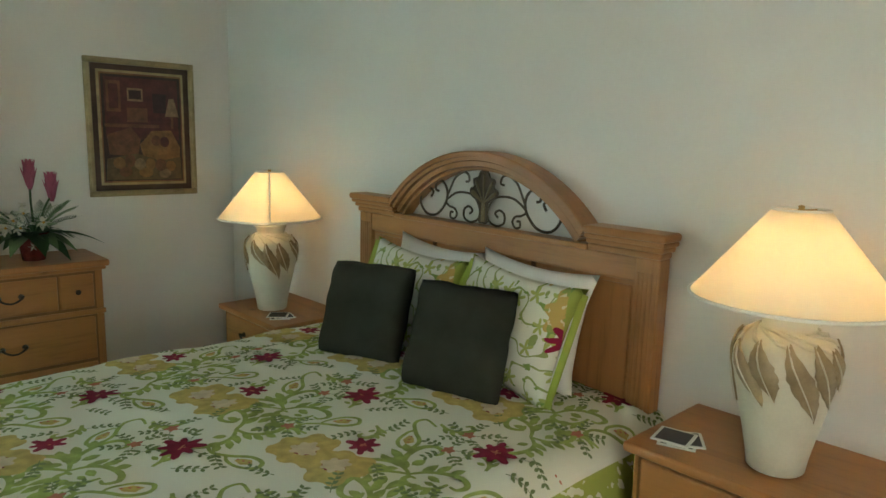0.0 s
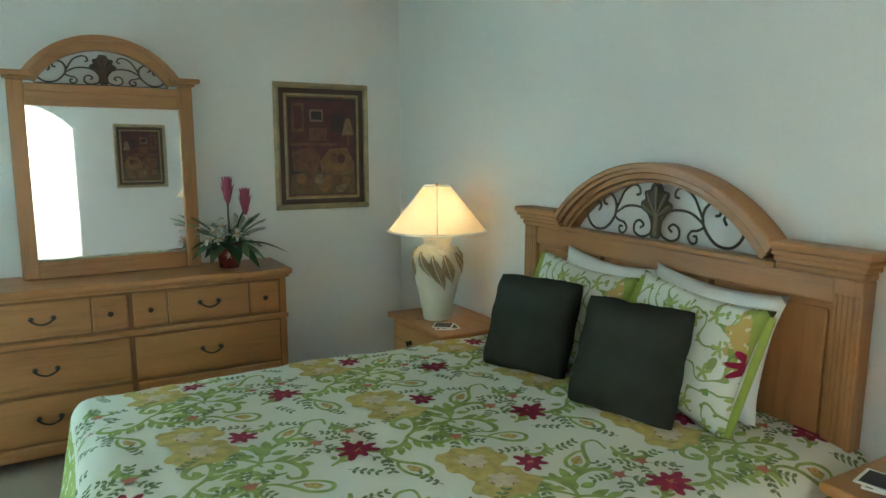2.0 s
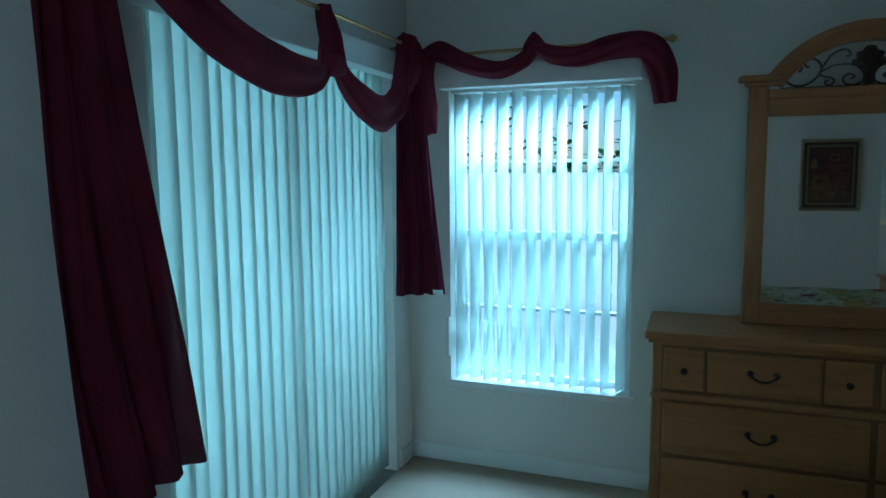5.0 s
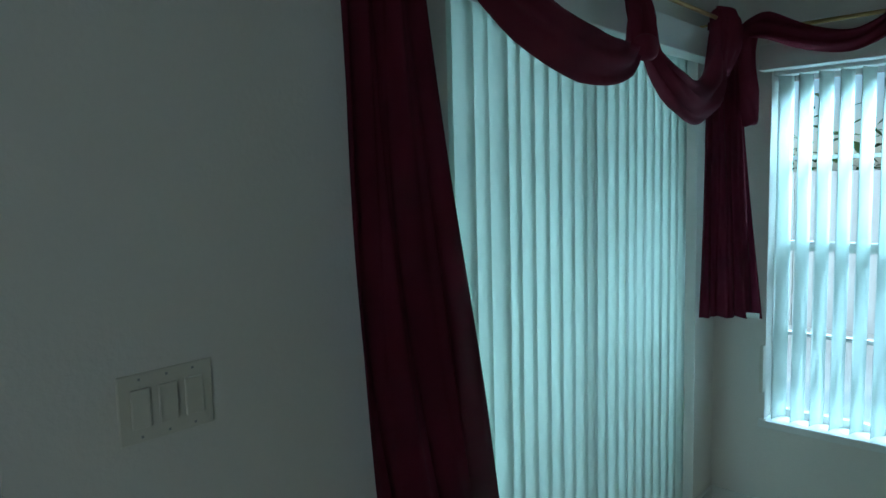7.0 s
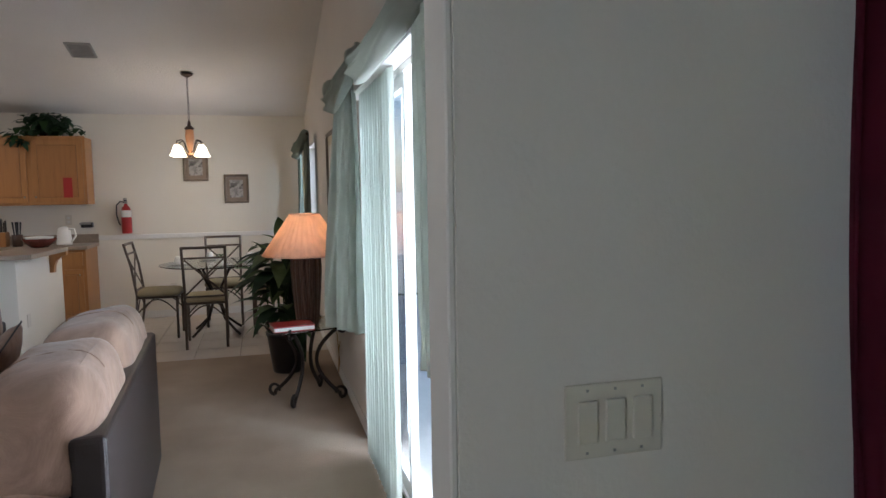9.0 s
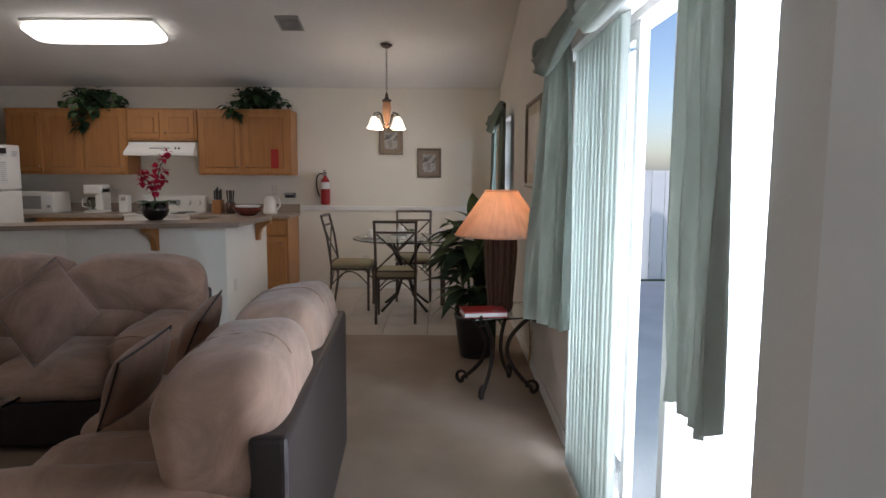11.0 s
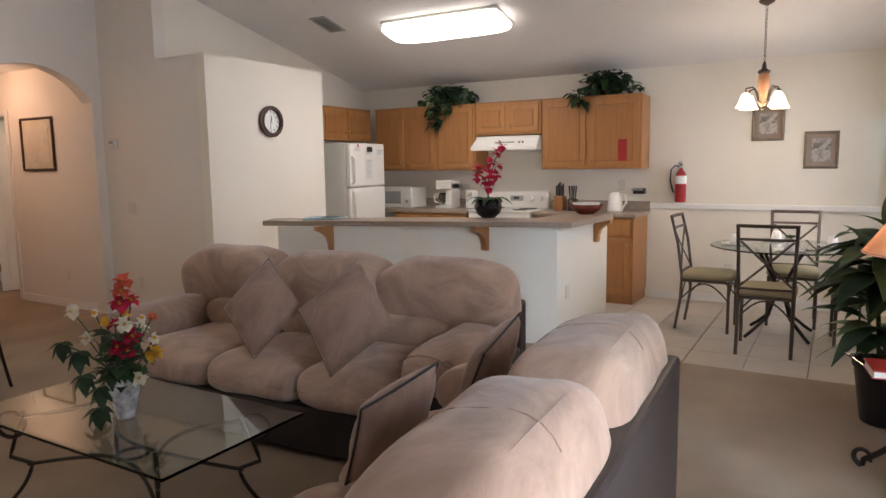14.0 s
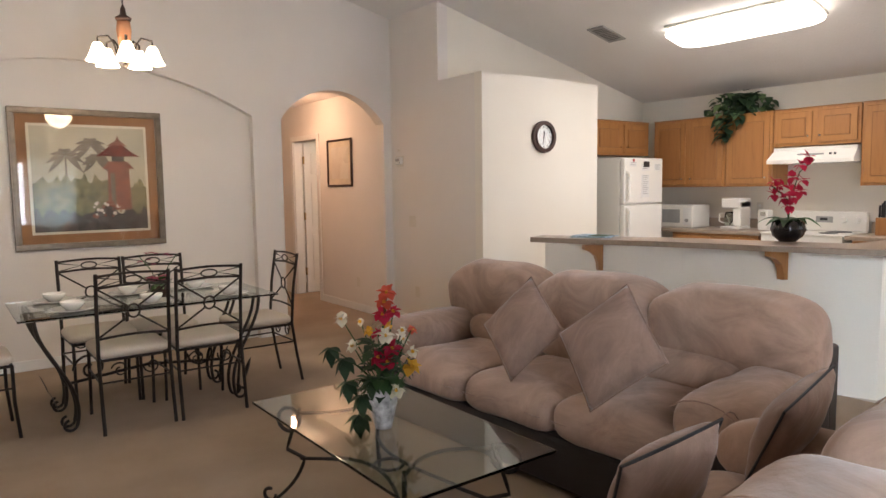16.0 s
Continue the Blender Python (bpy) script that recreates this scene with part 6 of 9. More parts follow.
sw = thing("light_switch", (XW, 0.82, 1.125), "almond triple rocker light switch plate beside the doorway", "light switch")
part("plate", box(0, 0.006, -0.082, 0.082, -0.058, 0.058, 0.003), ALMOND, sw)
for k in (-1, 0, 1):
    part("rocker", box(0.005, 0.011, k * 0.046 - 0.016, k * 0.046 + 0.016, -0.033, 0.033, 0.002), ALMOND, sw)
    for z in (-0.048, 0.048):
        part("screw", box(0.0055, 0.0072, k * 0.046 - 0.002, k * 0.046 + 0.002, z - 0.002, z + 0.002), GREY, sw)

# ---------- living room ----------


def sofa(name, place, turn, seats, seat_w, label, arm=0.27, depth=0.98, back=0.70, plump=0.0, stitched=False):
    """Front faces -y."""
    o = thing(name, place, label, "sofa", turn)
    w = seats * seat_w / 2 + arm
    part("base", box(-w + 0.02, w - 0.02, -depth / 2 + 0.04, depth / 2 - 0.03, 0.03, 0.27, 0.02), LEATHER, o, "dark brown leatherette base")
    part("back_panel", box(-w + 0.015, w - 0.015, depth / 2 - 0.11, depth / 2, 0.03, back, 0.02, 3), LEATHER, o, "dark brown leatherette back")
    for s in (-1, 1):
        a, c = sorted((s * (w - arm + 0.03), s * w))
        part("side_panel", box(a, c, -depth / 2 + 0.07, depth / 2 - 0.115, 0.03, 0.46, 0.03, 3), LEATHER, o, "dark brown leatherette arm side")
        arm_o = part("arm_pad", puff(bmesh.new(), (s * (w - arm / 2), -0.06, 0.50), (arm + 0.06, depth * 0.88, 0.27), 0.55, None, 40, 20, 0.8, 0.06), SUEDE, o, "padded microsuede arm", True)
        part("seam", rod(bmesh.new(), [(s * (w - arm / 2) + 0.4 * (arm + 0.06) * u, -0.06 - depth * 0.41, 0.50 + 0.125 * math.sqrt(max(0, 1 - (0.8 * u) ** 2)) * 0.9) for u in (-1, -0.6, -0.2, 0.2, 0.6, 1)], 0.003, 5), SUEDE_P, arm_o)
        for y in (-depth / 2 + 0.09, depth / 2 - 0.08):
            part("leg", box(s * (w - 0.08) - 0.025, s * (w - 0.08) + 0.025, y - 0.025, y + 0.025, 0, 0.03), BLACK, o)
    for k in range(seats):
        x = (k - (seats - 1) / 2) * seat_w
        sc = part("seat_cushion", puff(bmesh.new(), (x, -0.13, 0.365), (seat_w + 0.01, depth * 0.78, 0.24), 0.30, None, 48, 20, 0.62, 0.05), SUEDE, o, "plump microsuede seat cushion", True)
        bw_ = 2 * w * 0.985 / seats
        xb = (k - (seats - 1) / 2) * bw_
        bc = part("back_cushion", puff(bmesh.new(), (xb, depth / 2 - 0.20 + plump / 2, 0.715 + plump * 0.4), (bw_ + 0.02, 0.36, 0.44), 0.38, Matrix.Rotation(radians(8), 4, "X"), 48, 24, 0.62, 0.07), SUEDE, o, "plump microsuede back cushion", True)
        part("lumbar_cushion", puff(bmesh.new(), (x, depth / 2 - 0.30, 0.53), (seat_w, 0.28, 0.20), 0.38, None, 40, 16, 0.7, 0.05), SUEDE, o, "lower roll of the back cushion", True)
        turn_ = Matrix.Rotation(radians(8), 4, "X")
        mid = Vector((xb, depth / 2 - 0.20 + plump / 2, 0.715 + plump * 0.4))

        def on_roll(u, a):
            """A point of the back cushion's face: u along it, a round it from front to back."""
            k = max(0.0, 1 - abs(u) ** 3.4) ** 0.31
            return turn_ @ Vector((u * (bw_ + 0.02) / 2, -0.181 * math.copysign(abs(math.cos(a)) ** 0.62, math.cos(a)) * k, 0.221 * math.sin(a) ** 0.62 * k)) + mid
        if stitched:
            for a in (0.95, 2.2):
                part("seam", rod(bmesh.new(), [on_roll(t / 10 - 1, a) for t in range(1, 20)], 0.0018, 5), SUEDE, bc, "stitched seam")
            part("seam", rod(bmesh.new(), [on_roll(0.05, math.pi * t / 14) for t in range(2, 13)], 0.0018, 5), SUEDE, bc, "stitched seam")
        part("welt", rod(bmesh.new(), [(x + (seat_w / 2 - 0.02) * math.sin(t), -0.13 - depth * 0.385, 0.365 + 0.0 * t) for t in (-1.3, -0.7, 0, 0.7, 1.3)], 0.003, 5), SUEDE_P, sc)
    return o


def throw_flat(u, v, size):
    """A point of a pillow's outline plane: sides drawn in a little, corners pointed."""
    return (u * size / 2 * (1 - 0.035 * (1 - v * v)), v * size / 2 * (1 - 0.035 * (1 - u * u)))


def throw_shape(bm, size, t, m, seed, n=18):
    for s in (1, -1):
        grid = []
        for j in range(n + 1):
            row = []
            for i in range(n + 1):
                u, v = 2 * i / n - 1, 2 * j / n - 1
                th = t / 2 * (max(0, 1 - u * u) ** 0.5) * (max(0, 1 - v * v) ** 0.5)
                x, z = throw_flat(u, v, size)
                q = Vector((x, s * th, z))
                if abs(u) < 1 and abs(v) < 1:
                    q.y += s * 0.008 * noise.noise(Vector((u * 2.5 + seed, v * 2.5, s)))
                row.append(bm.verts.new(m @ q))
            grid.append(row)
        for j in range(n):
            for i in range(n):
                bm.faces.new((grid[j][i], grid[j][i + 1], grid[j + 1][i + 1], grid[j + 1][i]))
    bmesh.ops.remove_doubles(bm, verts=bm.verts[:], dist=0.0008)
    return bm


def throw_edge(size, n=10):
    pts = []
    for k in range(4):
        for i in range(n):
            s = 2 * i / n - 1
            x, z = throw_flat(*[(s, -1), (1, s), (-s, 1), (-1, -s)][k], size)
            pts.append(Vector((x, 0, z)))
    return pts + [pts[0]]


def throw_pillow(x, y, z, size, lean, turn, spin, label, dark=True):
    o = thing("throw_pillow", (x, y, z), label, "pillow")
    c = size * (0.69 if spin else 0.49)
    m = T((0, 0, c * math.cos(radians(lean)))) @ Matrix.Rotation(radians(turn), 4, "Z") @ Matrix.Rotation(radians(-lean), 4, "X") @ Matrix.Rotation(radians(spin), 4, "Y")
    part("cushion_body", throw_shape(bmesh.new(), size, 0.15, m, x), SUEDE_P, o, smooth=True)
    part("piping", rod(bmesh.new(), [m @ p for p in throw_edge(size)], 0.0045, 6), PIPING if dark else SUEDE_P, o, "black corded piping" if dark else "")


sofa("loveseat", (-2.50, -0.70, 0), 3, 2, 0.70, "two-seat taupe microsuede loveseat with dark leatherette frame", 0.15, 0.98, 0.74, -0.01, True)
sofa("sofa", (-3.70, -2.38, 0), 93, 3, 0.60, "three-seat taupe microsuede sofa facing the glass coffee table", 0.27, 1.0)
throw_pillow(-3.34, -2.35, 0.480, 0.375, 22, 93, 40, "taupe square pillow with corded edge on the sofa", False)
throw_pillow(-3.30, -1.77, 0.480, 0.40, 22, 93, 48, "taupe square pillow with corded edge on the sofa", False)
throw_pillow(-2.50, -0.95, 0.445, 0.33, 26, -6, 12, "taupe pillow with black piping leaning on the loveseat back")
throw_pillow(-3.18, -0.95, 0.445, 0.34, 26, 8, 16, "taupe pillow with black piping leaning on the loveseat back")


def slab_part(name, x0, x1, y0, y1, z, t, mtl, parent, label):
    return part(name, box(x0, x1, y0, y1, z - t, z, 0.003, 2), mtl, parent, label)


def coffee_table():
    o = thing("coffee_table", (-2.49, -2.25, 0), "rectangular glass coffee table on dark wrought iron scroll legs", "coffee table")
    hx, hy = 0.335, 0.635
    slab_part("tabletop", -hx, hx, -hy, hy, 0.455, 0.012, GLASS, o, "bevelled clear glass top")
    for sx in (-1, 1):
        for sy in (-1, 1):
            d = Vector((sx * 0.20, sy * 0.42, 0))
            u = Vector((sx * 0.55, sy * 0.83, 0)).normalized()
            pts = [d + u * 0.06 * math.sin(math.pi * t) * (1 if t < 0.5 else -0.6) + Vector((0, 0, 0.44 - 0.43 * t)) + u * 0.14 * t ** 3 for t in [i / 14 for i in range(15)]]
            part("leg", rod(bmesh.new(), pts, 0.010, 8, 0.8), IRON, o, "curved iron leg")
            e = pts[0]
            part("scroll", rod(bmesh.new(), [e + u * (0.055 + 0.055 * math.cos(a)) + Vector((0, 0, -0.05 + 0.05 * math.sin(a) - 0.0)) for a in [math.pi - 0.3 + i * 0.42 for i in range(15)]], 0.009, 8), IRON, o)
            f = pts[-1]
            part("foot_scroll", rod(bmesh.new(), [f + u * (0.03 + 0.03 * math.cos(a)) + Vector((0, 0, 0.028 + 0.028 * math.sin(a) - 0.008)) for a in [math.pi + i * 0.5 for i in range(11)]], 0.008, 8), IRON, o)
        part("stretcher", rod(bmesh.new(), arc_pts(lambda t: (sx * (0.20 - 0.14 * math.sin(math.pi * t)), -0.42 + 0.84 * t, 0.22 + 0.05 * math.sin(math.pi * t)), 16), 0.008, 8), IRON, o)
    for sy in (-1, 1):
        part("stretcher", rod(bmesh.new(), arc_pts(lambda t: (-0.20 + 0.40 * t, sy * (0.42 - 0.10 * math.sin(math.pi * t)), 0.42), 10), 0.008, 8), IRON, o)
    part("centre_ring", rod(bmesh.new(), arc_pts(lambda t: (0.06 * math.cos(6.2832 * t), 0.06 * math.sin(6.2832 * t), 0.27), 20), 0.007, 8), IRON, o)


coffee_table()


def table_flowers():
    rng = random.Random(21)
    o = thing("flower_vase", (-2.45, -2.22, 0.4555), "marbled grey vase of mixed silk flowers on the coffee table", "flower arrangement")
    part("vase", lathe(bmesh.new(), [(0.0, 0.0), (0.034, 0.0), (0.036, 0.01), (0.045, 0.05), (0.058, 0.11), (0.062, 0.14), (0.058, 0.158), (0.062, 0.17), (0.054, 0.17), (0.05, 0.15), (0.0, 0.14)], 28), MARBLED, o, "marbled grey and white vase", True)
    stems = []
    side, front = Vector((-0.67, 0.74, 0)), Vector((0.74, 0.67, 0))
    up = Vector((0, 0, 1))
    heads = [(0.025, 0.0, 0.55, PETAL_O, 0.045, "coral lily"), (0.02, 0.02, 0.515, PETAL_O, 0.04, "coral lily"), (0.01, 0.01, 0.465, PETAL_R, 0.045, "crimson bloom"), (0.05, 0.0, 0.475, PETAL_R, 0.035, "crimson bloom"),
             (0.03, 0.04, 0.385, PETAL_W, 0.042, "ivory daffodil"), (0.03, 0.01, 0.42, PETAL_Y, 0.024, "yellow bud"), (0.085, 0.0, 0.40, PETAL_W, 0.022, "ivory bud"), (0.12, -0.01, 0.40, PETAL_O, 0.026, "coral bud"),
             (0.055, 0.04, 0.335, PETAL_R, 0.045, "crimson bloom"), (0.0, 0.05, 0.30, PETAL_R, 0.04, "crimson bloom"), (0.04, 0.06, 0.285, PETAL_R, 0.04, "crimson bloom"), (0.13, 0.02, 0.32, PETAL_W, 0.028, "cream bloom"),
             (0.13, 0.03, 0.262, PETAL_Y, 0.045, "yellow bloom"), (0.075, 0.07, 0.175, PETAL_W, 0.038, "ivory daffodil"), (-0.165, 0.0, 0.44, PETAL_W, 0.038, "ivory bloom"), (-0.085, 0.0, 0.43, PETAL_W, 0.020, "ivory bud"),
             (-0.045, 0.02, 0.40, PETAL_Y, 0.024, "yellow bud"), (-0.12, 0.0, 0.33, PETAL_W, 0.035, "cream bloom"), (-0.04, -0.09, 0.36, PETAL_R, 0.04, "crimson bloom"), (0.06, -0.09, 0.34, PETAL_W, 0.038, "ivory daffodil")]
    for u, d, z, mt, r, lb in heads:
        c = side * u + front * d + up * z
        part("stem", rod(bmesh.new(), [(0, 0, 0.14), (c.x * 0.35, c.y * 0.35, z * 0.6), tuple(c)], 0.0028, 5), LEAF_G, o)
        axis = (side * u * 4 + front * (0.9 if d >= 0 else -0.9) + up * 0.55).normalized()
        e1 = axis.cross(up).normalized()
        e2 = axis.cross(e1)
        for k in range(9):
            a = k * 6.2832 / 6 + rng.uniform(-0.25, 0.25)
            lift = 0.15 if k < 6 else 1.1
            w = e1 * math.cos(a) + e2 * math.sin(a) + axis * (lift + rng.uniform(-0.1, 0.3))
            part("petal", leaf(bmesh.new(), c, w, r * rng.uniform(0.85, 1.1) * (1 if k < 6 else 0.6), r * (1.15 if k < 6 else 0.8), 0.08, 5, 0.35), mt, o, lb + " petal", True)
        part("flower_centre", puff(bmesh.new(), c + axis * 0.008, (0.016, 0.016, 0.016), 1, None, 8, 6), PETAL_Y, o)
    for k in range(95):
        a = rng.uniform(0, 6.2832)
        z = rng.uniform(0.14, 0.36)
        d = rng.uniform(0.01, 0.075)
        part("small_leaf", leaf(bmesh.new(), (d * math.cos(a), d * math.sin(a), z), (math.cos(a), math.sin(a), rng.uniform(-0.3, 0.9)), rng.uniform(0.05, 0.085), 0.05, 0.4, 5), (LEAF_D, LEAF_G, LEAF_G)[k % 3], o, smooth=True)
    for u, d, z, r in ((-0.22, 0.0, 0.32, 0.075), (-0.16, 0.01, 0.28, 0.085), (-0.14, 0.03, 0.19, 0.08), (-0.09, 0.05, 0.06, 0.09), (-0.08, 0.04, 0.14, 0.085), (0.08, -0.08, 0.24, 0.07), (-0.03, 0.07, 0.21, 0.07), (0.0, -0.10, 0.16, 0.08)):
        c = side * u + front * d + up * z
        part("trailing_stem", rod(bmesh.new(), [(0, 0, 0.16), (c.x * 0.6, c.y * 0.6, 0.5 * z + 0.11), tuple(c)], 0.0025, 5), LEAF_G, o)
        fw = 1 if d >= 0 else -1
        for k in range(5):
            a = math.radians(-150 + 35 * k) if u < 0 else math.radians(-100 + 35 * k)
            w = side * math.cos(a) + up * math.sin(a) + front * 0.25 * fw
            part("ivy_lobe", leaf(bmesh.new(), c, w, r * (1 - 0.14 * abs(k - 2)), r * 0.6, 0.1, 5, 0.2), LEAF_D, o, smooth=True)


table_flowers()


def iron_chair(label, group, seat_mat):
    """Dining chair; it faces -y, its back at +y."""
    o = thing("dining_chair", (0, 0, 0), label, "chair", 0, group)
    hw, sd = 0.20, 0.20
    for s in (-1, 1):
        part("back_leg", rod(bmesh.new(), [(s * hw, sd + 0.07, 0), (s * hw, sd + 0.03, 0.22), (s * hw, sd, 0.44), (s * hw, sd + 0.02, 0.70), (s * hw, sd + 0.06, 0.95)], 0.011, 8), IRON, o)
        part("front_leg", rod(bmesh.new(), [(s * (hw - 0.01), -sd - 0.02, 0), (s * (hw - 0.01), -sd, 0.22), (s * (hw - 0.01), -sd, 0.43)], 0.010, 8), IRON, o)
        part("side_rail", rod(bmesh.new(), [(s * hw, sd, 0.43), (s * (hw - 0.01), -sd, 0.43)], 0.009, 8), IRON, o)
        part("side_brace", rod(bmesh.new(), [(s * hw, sd + 0.02, 0.30), (s * (hw - 0.01), -sd, 0.30)], 0.006, 8), IRON, o)
    for z, y in ((0.935, sd + 0.057), (0.865, sd + 0.046), (0.56, sd + 0.008)):
        part("back_rail", rod(bmesh.new(), arc_pts(lambda t: (-hw + 2 * hw * t, y, z + 0.012 * math.sin(math.pi * t)), 8), 0.0075, 8), IRON, o)
    for y in (-sd, sd):
        part("cross_rail", rod(bmesh.new(), [(-hw, y, 0.43), (hw, y, 0.43)], 0.009, 8), IRON, o)
    part("cross_rail", rod(bmesh.new(), [(-hw, sd + 0.02, 0.30), (hw, sd + 0.02, 0.30)], 0.006, 8), IRON, o)
    yc = sd + 0.03
    part("ring", rod(bmesh.new(), arc_pts(lambda t: (0.034 * math.cos(6.2832 * t), yc, 0.715 + 0.04 * math.sin(6.2832 * t)), 20), 0.006, 8), IRON, o)
    part("ring", rod(bmesh.new(), arc_pts(lambda t: (0.05 * math.cos(6.2832 * t), yc + 0.02, 0.905 + 0.022 * math.sin(6.2832 * t)), 18), 0.005, 8), IRON, o)
    for s in (-1, 1):
        part("brace", rod(bmesh.new(), [(s * hw, sd + 0.045, 0.865), (s * 0.03, yc, 0.745)], 0.006, 8), IRON, o)
        part("brace", rod(bmesh.new(), [(s * hw, sd + 0.01, 0.565), (s * 0.03, yc, 0.685)], 0.006, 8), IRON, o)
        part("brace", rod(bmesh.new(), [(s * hw, sd + 0.055, 0.93), (s * 0.05, yc + 0.02, 0.905), (s * hw, sd + 0.048, 0.87)], 0.005, 8), IRON, o)
        part("apron_scroll", rod(bmesh.new(), scroll((s * 0.09, sd + 0.01, 0.365), 0.05, 0.015, 0.3, 1.2 * s, "xz", 16), 0.005, 6), IRON, o)
    part("seat", puff(bmesh.new(), (0, 0, 0.465), (0.43, 0.43, 0.085), 0.25, None, 36, 14, 0.7), seat_mat, o, "cream upholstered seat", True)
    return o


def dining_set():
    ch = iron_chair("black wrought iron dining chair with cream seat at the glass table", "chairs round the dining table", CREAM_SEAT)
    ch.matrix_world = pose(-1.96, -4.46, 0, 0, 0, 0)
    for x, y, r in ((-2.41, -4.44, -2), (-1.90, -5.02, 180), (-2.31, -5.00, 177), (-2.90, -4.74, 90), (-1.14, -4.66, -88)):
        copy_thing(ch, pose(x, y, 0, 0, 0, r))
    o = thing("dining_table", (-2.13, -4.68, 0), "rectangular glass dining table on black iron scroll legs", "table")
    slab_part("tabletop", -0.76, 0.76, -0.39, 0.41, 0.715, 0.012, GLASS, o, "clear glass tabletop with a bevelled edge")
    for sx in (-1, 1):
        for sy in (-1, 1):
            b = Vector((sx * 0.55, sy * 0.23, 0))
            u = Vector((sx, 0, 0))
            for side in (-0.05, 0.05):
                c = b + Vector((0, side, 0))
                pts = [c + u * (0.10 * math.cos(math.pi * t * 1.15) + 0.02) + Vector((0, 0, 0.695 - 0.66 * t)) for t in [i / 18 for i in range(19)]]
                part("leg", rod(bmesh.new(), pts, 0.011, 8), IRON, o, "S-shaped iron leg")
                part("foot_scroll", rod(bmesh.new(), [pts[-1] + u * (0.035 + 0.035 * math.cos(a)) + Vector((0, 0, 0.005 + 0.033 * math.sin(a))) for a in [math.pi + i * 0.45 for i in range(11)]], 0.009, 8), IRON, o)
            part("iron_leaf", leaf(bmesh.new(), b + Vector((sx * 0.02, 0, 0.12)), (sx * 0.3, 0, 1), 0.16, 0.07, 0.1, 5), IRON, o)
        part("rail", rod(bmesh.new(), [(sx * 0.66, -0.29, 0.69), (sx * 0.66, 0.29, 0.69)], 0.009, 8), IRON, o)
        part("low_scroll", rod(bmesh.new(), scroll((sx * 0.35, 0, 0.30), 0.10, 0.02, 0, 1.3 * sx, "xz", 22), 0.008, 8), IRON, o)
    for sy in (-1, 1):
        part("rail", rod(bmesh.new(), [(-0.66, sy * 0.29, 0.69), (0.66, sy * 0.29, 0.69)], 0.009, 8), IRON, o)
    part("stretcher", rod(bmesh.new(), [(-0.50, 0, 0.22), (0, 0, 0.27), (0.50, 0, 0.22)], 0.010, 8), IRON, o)
    # place settings
    for x, y in ((-0.48, 0.24), (0.02, 0.25), (0.46, 0.22), (-0.40, -0.24), (0.05, -0.25), (0.50, -0.22)):
        c = (-2.13 + x, -4.68 + y)
        p = thing("plate", (c[0], c[1], 0.7155), "white china dinner plate on the glass table", "plate", 0, "place settings on the dining table")
        part("dish", lathe(bmesh.new(), [(0.0, 0.0), (0.07, 0.0), (0.125, 0.014), (0.127, 0.017), (0.07, 0.005), (0.0, 0.005)], 28), CHINA, p, smooth=True)
        q = thing("bowl", (c[0], c[1], 0.7225), "white china bowl standing on a dinner plate", "bowl", 0, "bowls on the dining table")
        part("dish", lathe(bmesh.new(), [(0.0, 0.0), (0.035, 0.0), (0.062, 0.03), (0.068, 0.052), (0.065, 0.052), (0.055, 0.026), (0.0, 0.008)], 28), CHINA, q, smooth=True)
    f = thing("flower_centrepiece", (-2.22, -4.66, 0.7155), "pink silk flower centrepiece on the dining table", "flower arrangement")
    part("pot", lathe(bmesh.new(), [(0.0, 0.0), (0.05, 0.0), (0.062, 0.05), (0.058, 0.08), (0.0, 0.08)], 20), DARKWOODF, f, smooth=True)
    rng = random.Random(4)
    for k in range(26):
        a = rng.uniform(0, 6.28)
        part("leaf", leaf(bmesh.new(), (0.02 * math.cos(a), 0.02 * math.sin(a), 0.08), (math.cos(a), math.sin(a), rng.uniform(0.2, 1.4)), rng.uniform(0.10, 0.18), 0.035, 0.4, 4), (LEAF_V, LEAF_G)[k % 2], f, smooth=True)
    bloom_bits(f, rng, 7, PETAL_P, 0.08, 0.10, 0.20, 0.05, "pink orchid bloom")
    for s in (-1, 1):
        part("spray", rod(bmesh.new(), [(0, 0, 0.08), (s * 0.06, 0, 0.20), (s * 0.12, 0, 0.28)], 0.003, 5), LEAF_G, f)
    bloom_bits(f, rng, 8, PETAL_P, 0.15, 0.18, 0.30, 0.026, "small pink blossom", "blossom")


dining_set()

# pictures on the walls
pp, iw, ih = picture("framed_print", (-2.10, LS - 0.08, 1.525), 1.13, 1.13, IVORYMAT, SILVERF, "large tropical garden print in a pewter frame over the dining table", "+y", 0.085, MATBOARD, 0.05, 0.035, IVORYMAT)
PRINT_SKY = mat("faded_print_sky", (0.42, 0.37, 0.27), 0.5, vary=0.25, scale=3)
PRINT_PALM = mat("grey_brown_print_ink", (0.16, 0.125, 0.09), 0.5, vary=0.4, scale=14)
PRINT_BUSH = mat("olive_print_ink", (0.17, 0.15, 0.07), 0.5, vary=0.6, scale=16)
PRINT_DARK = mat("dark_print_ink", (0.055, 0.04, 0.03), 0.5, vary=0.7, scale=22)


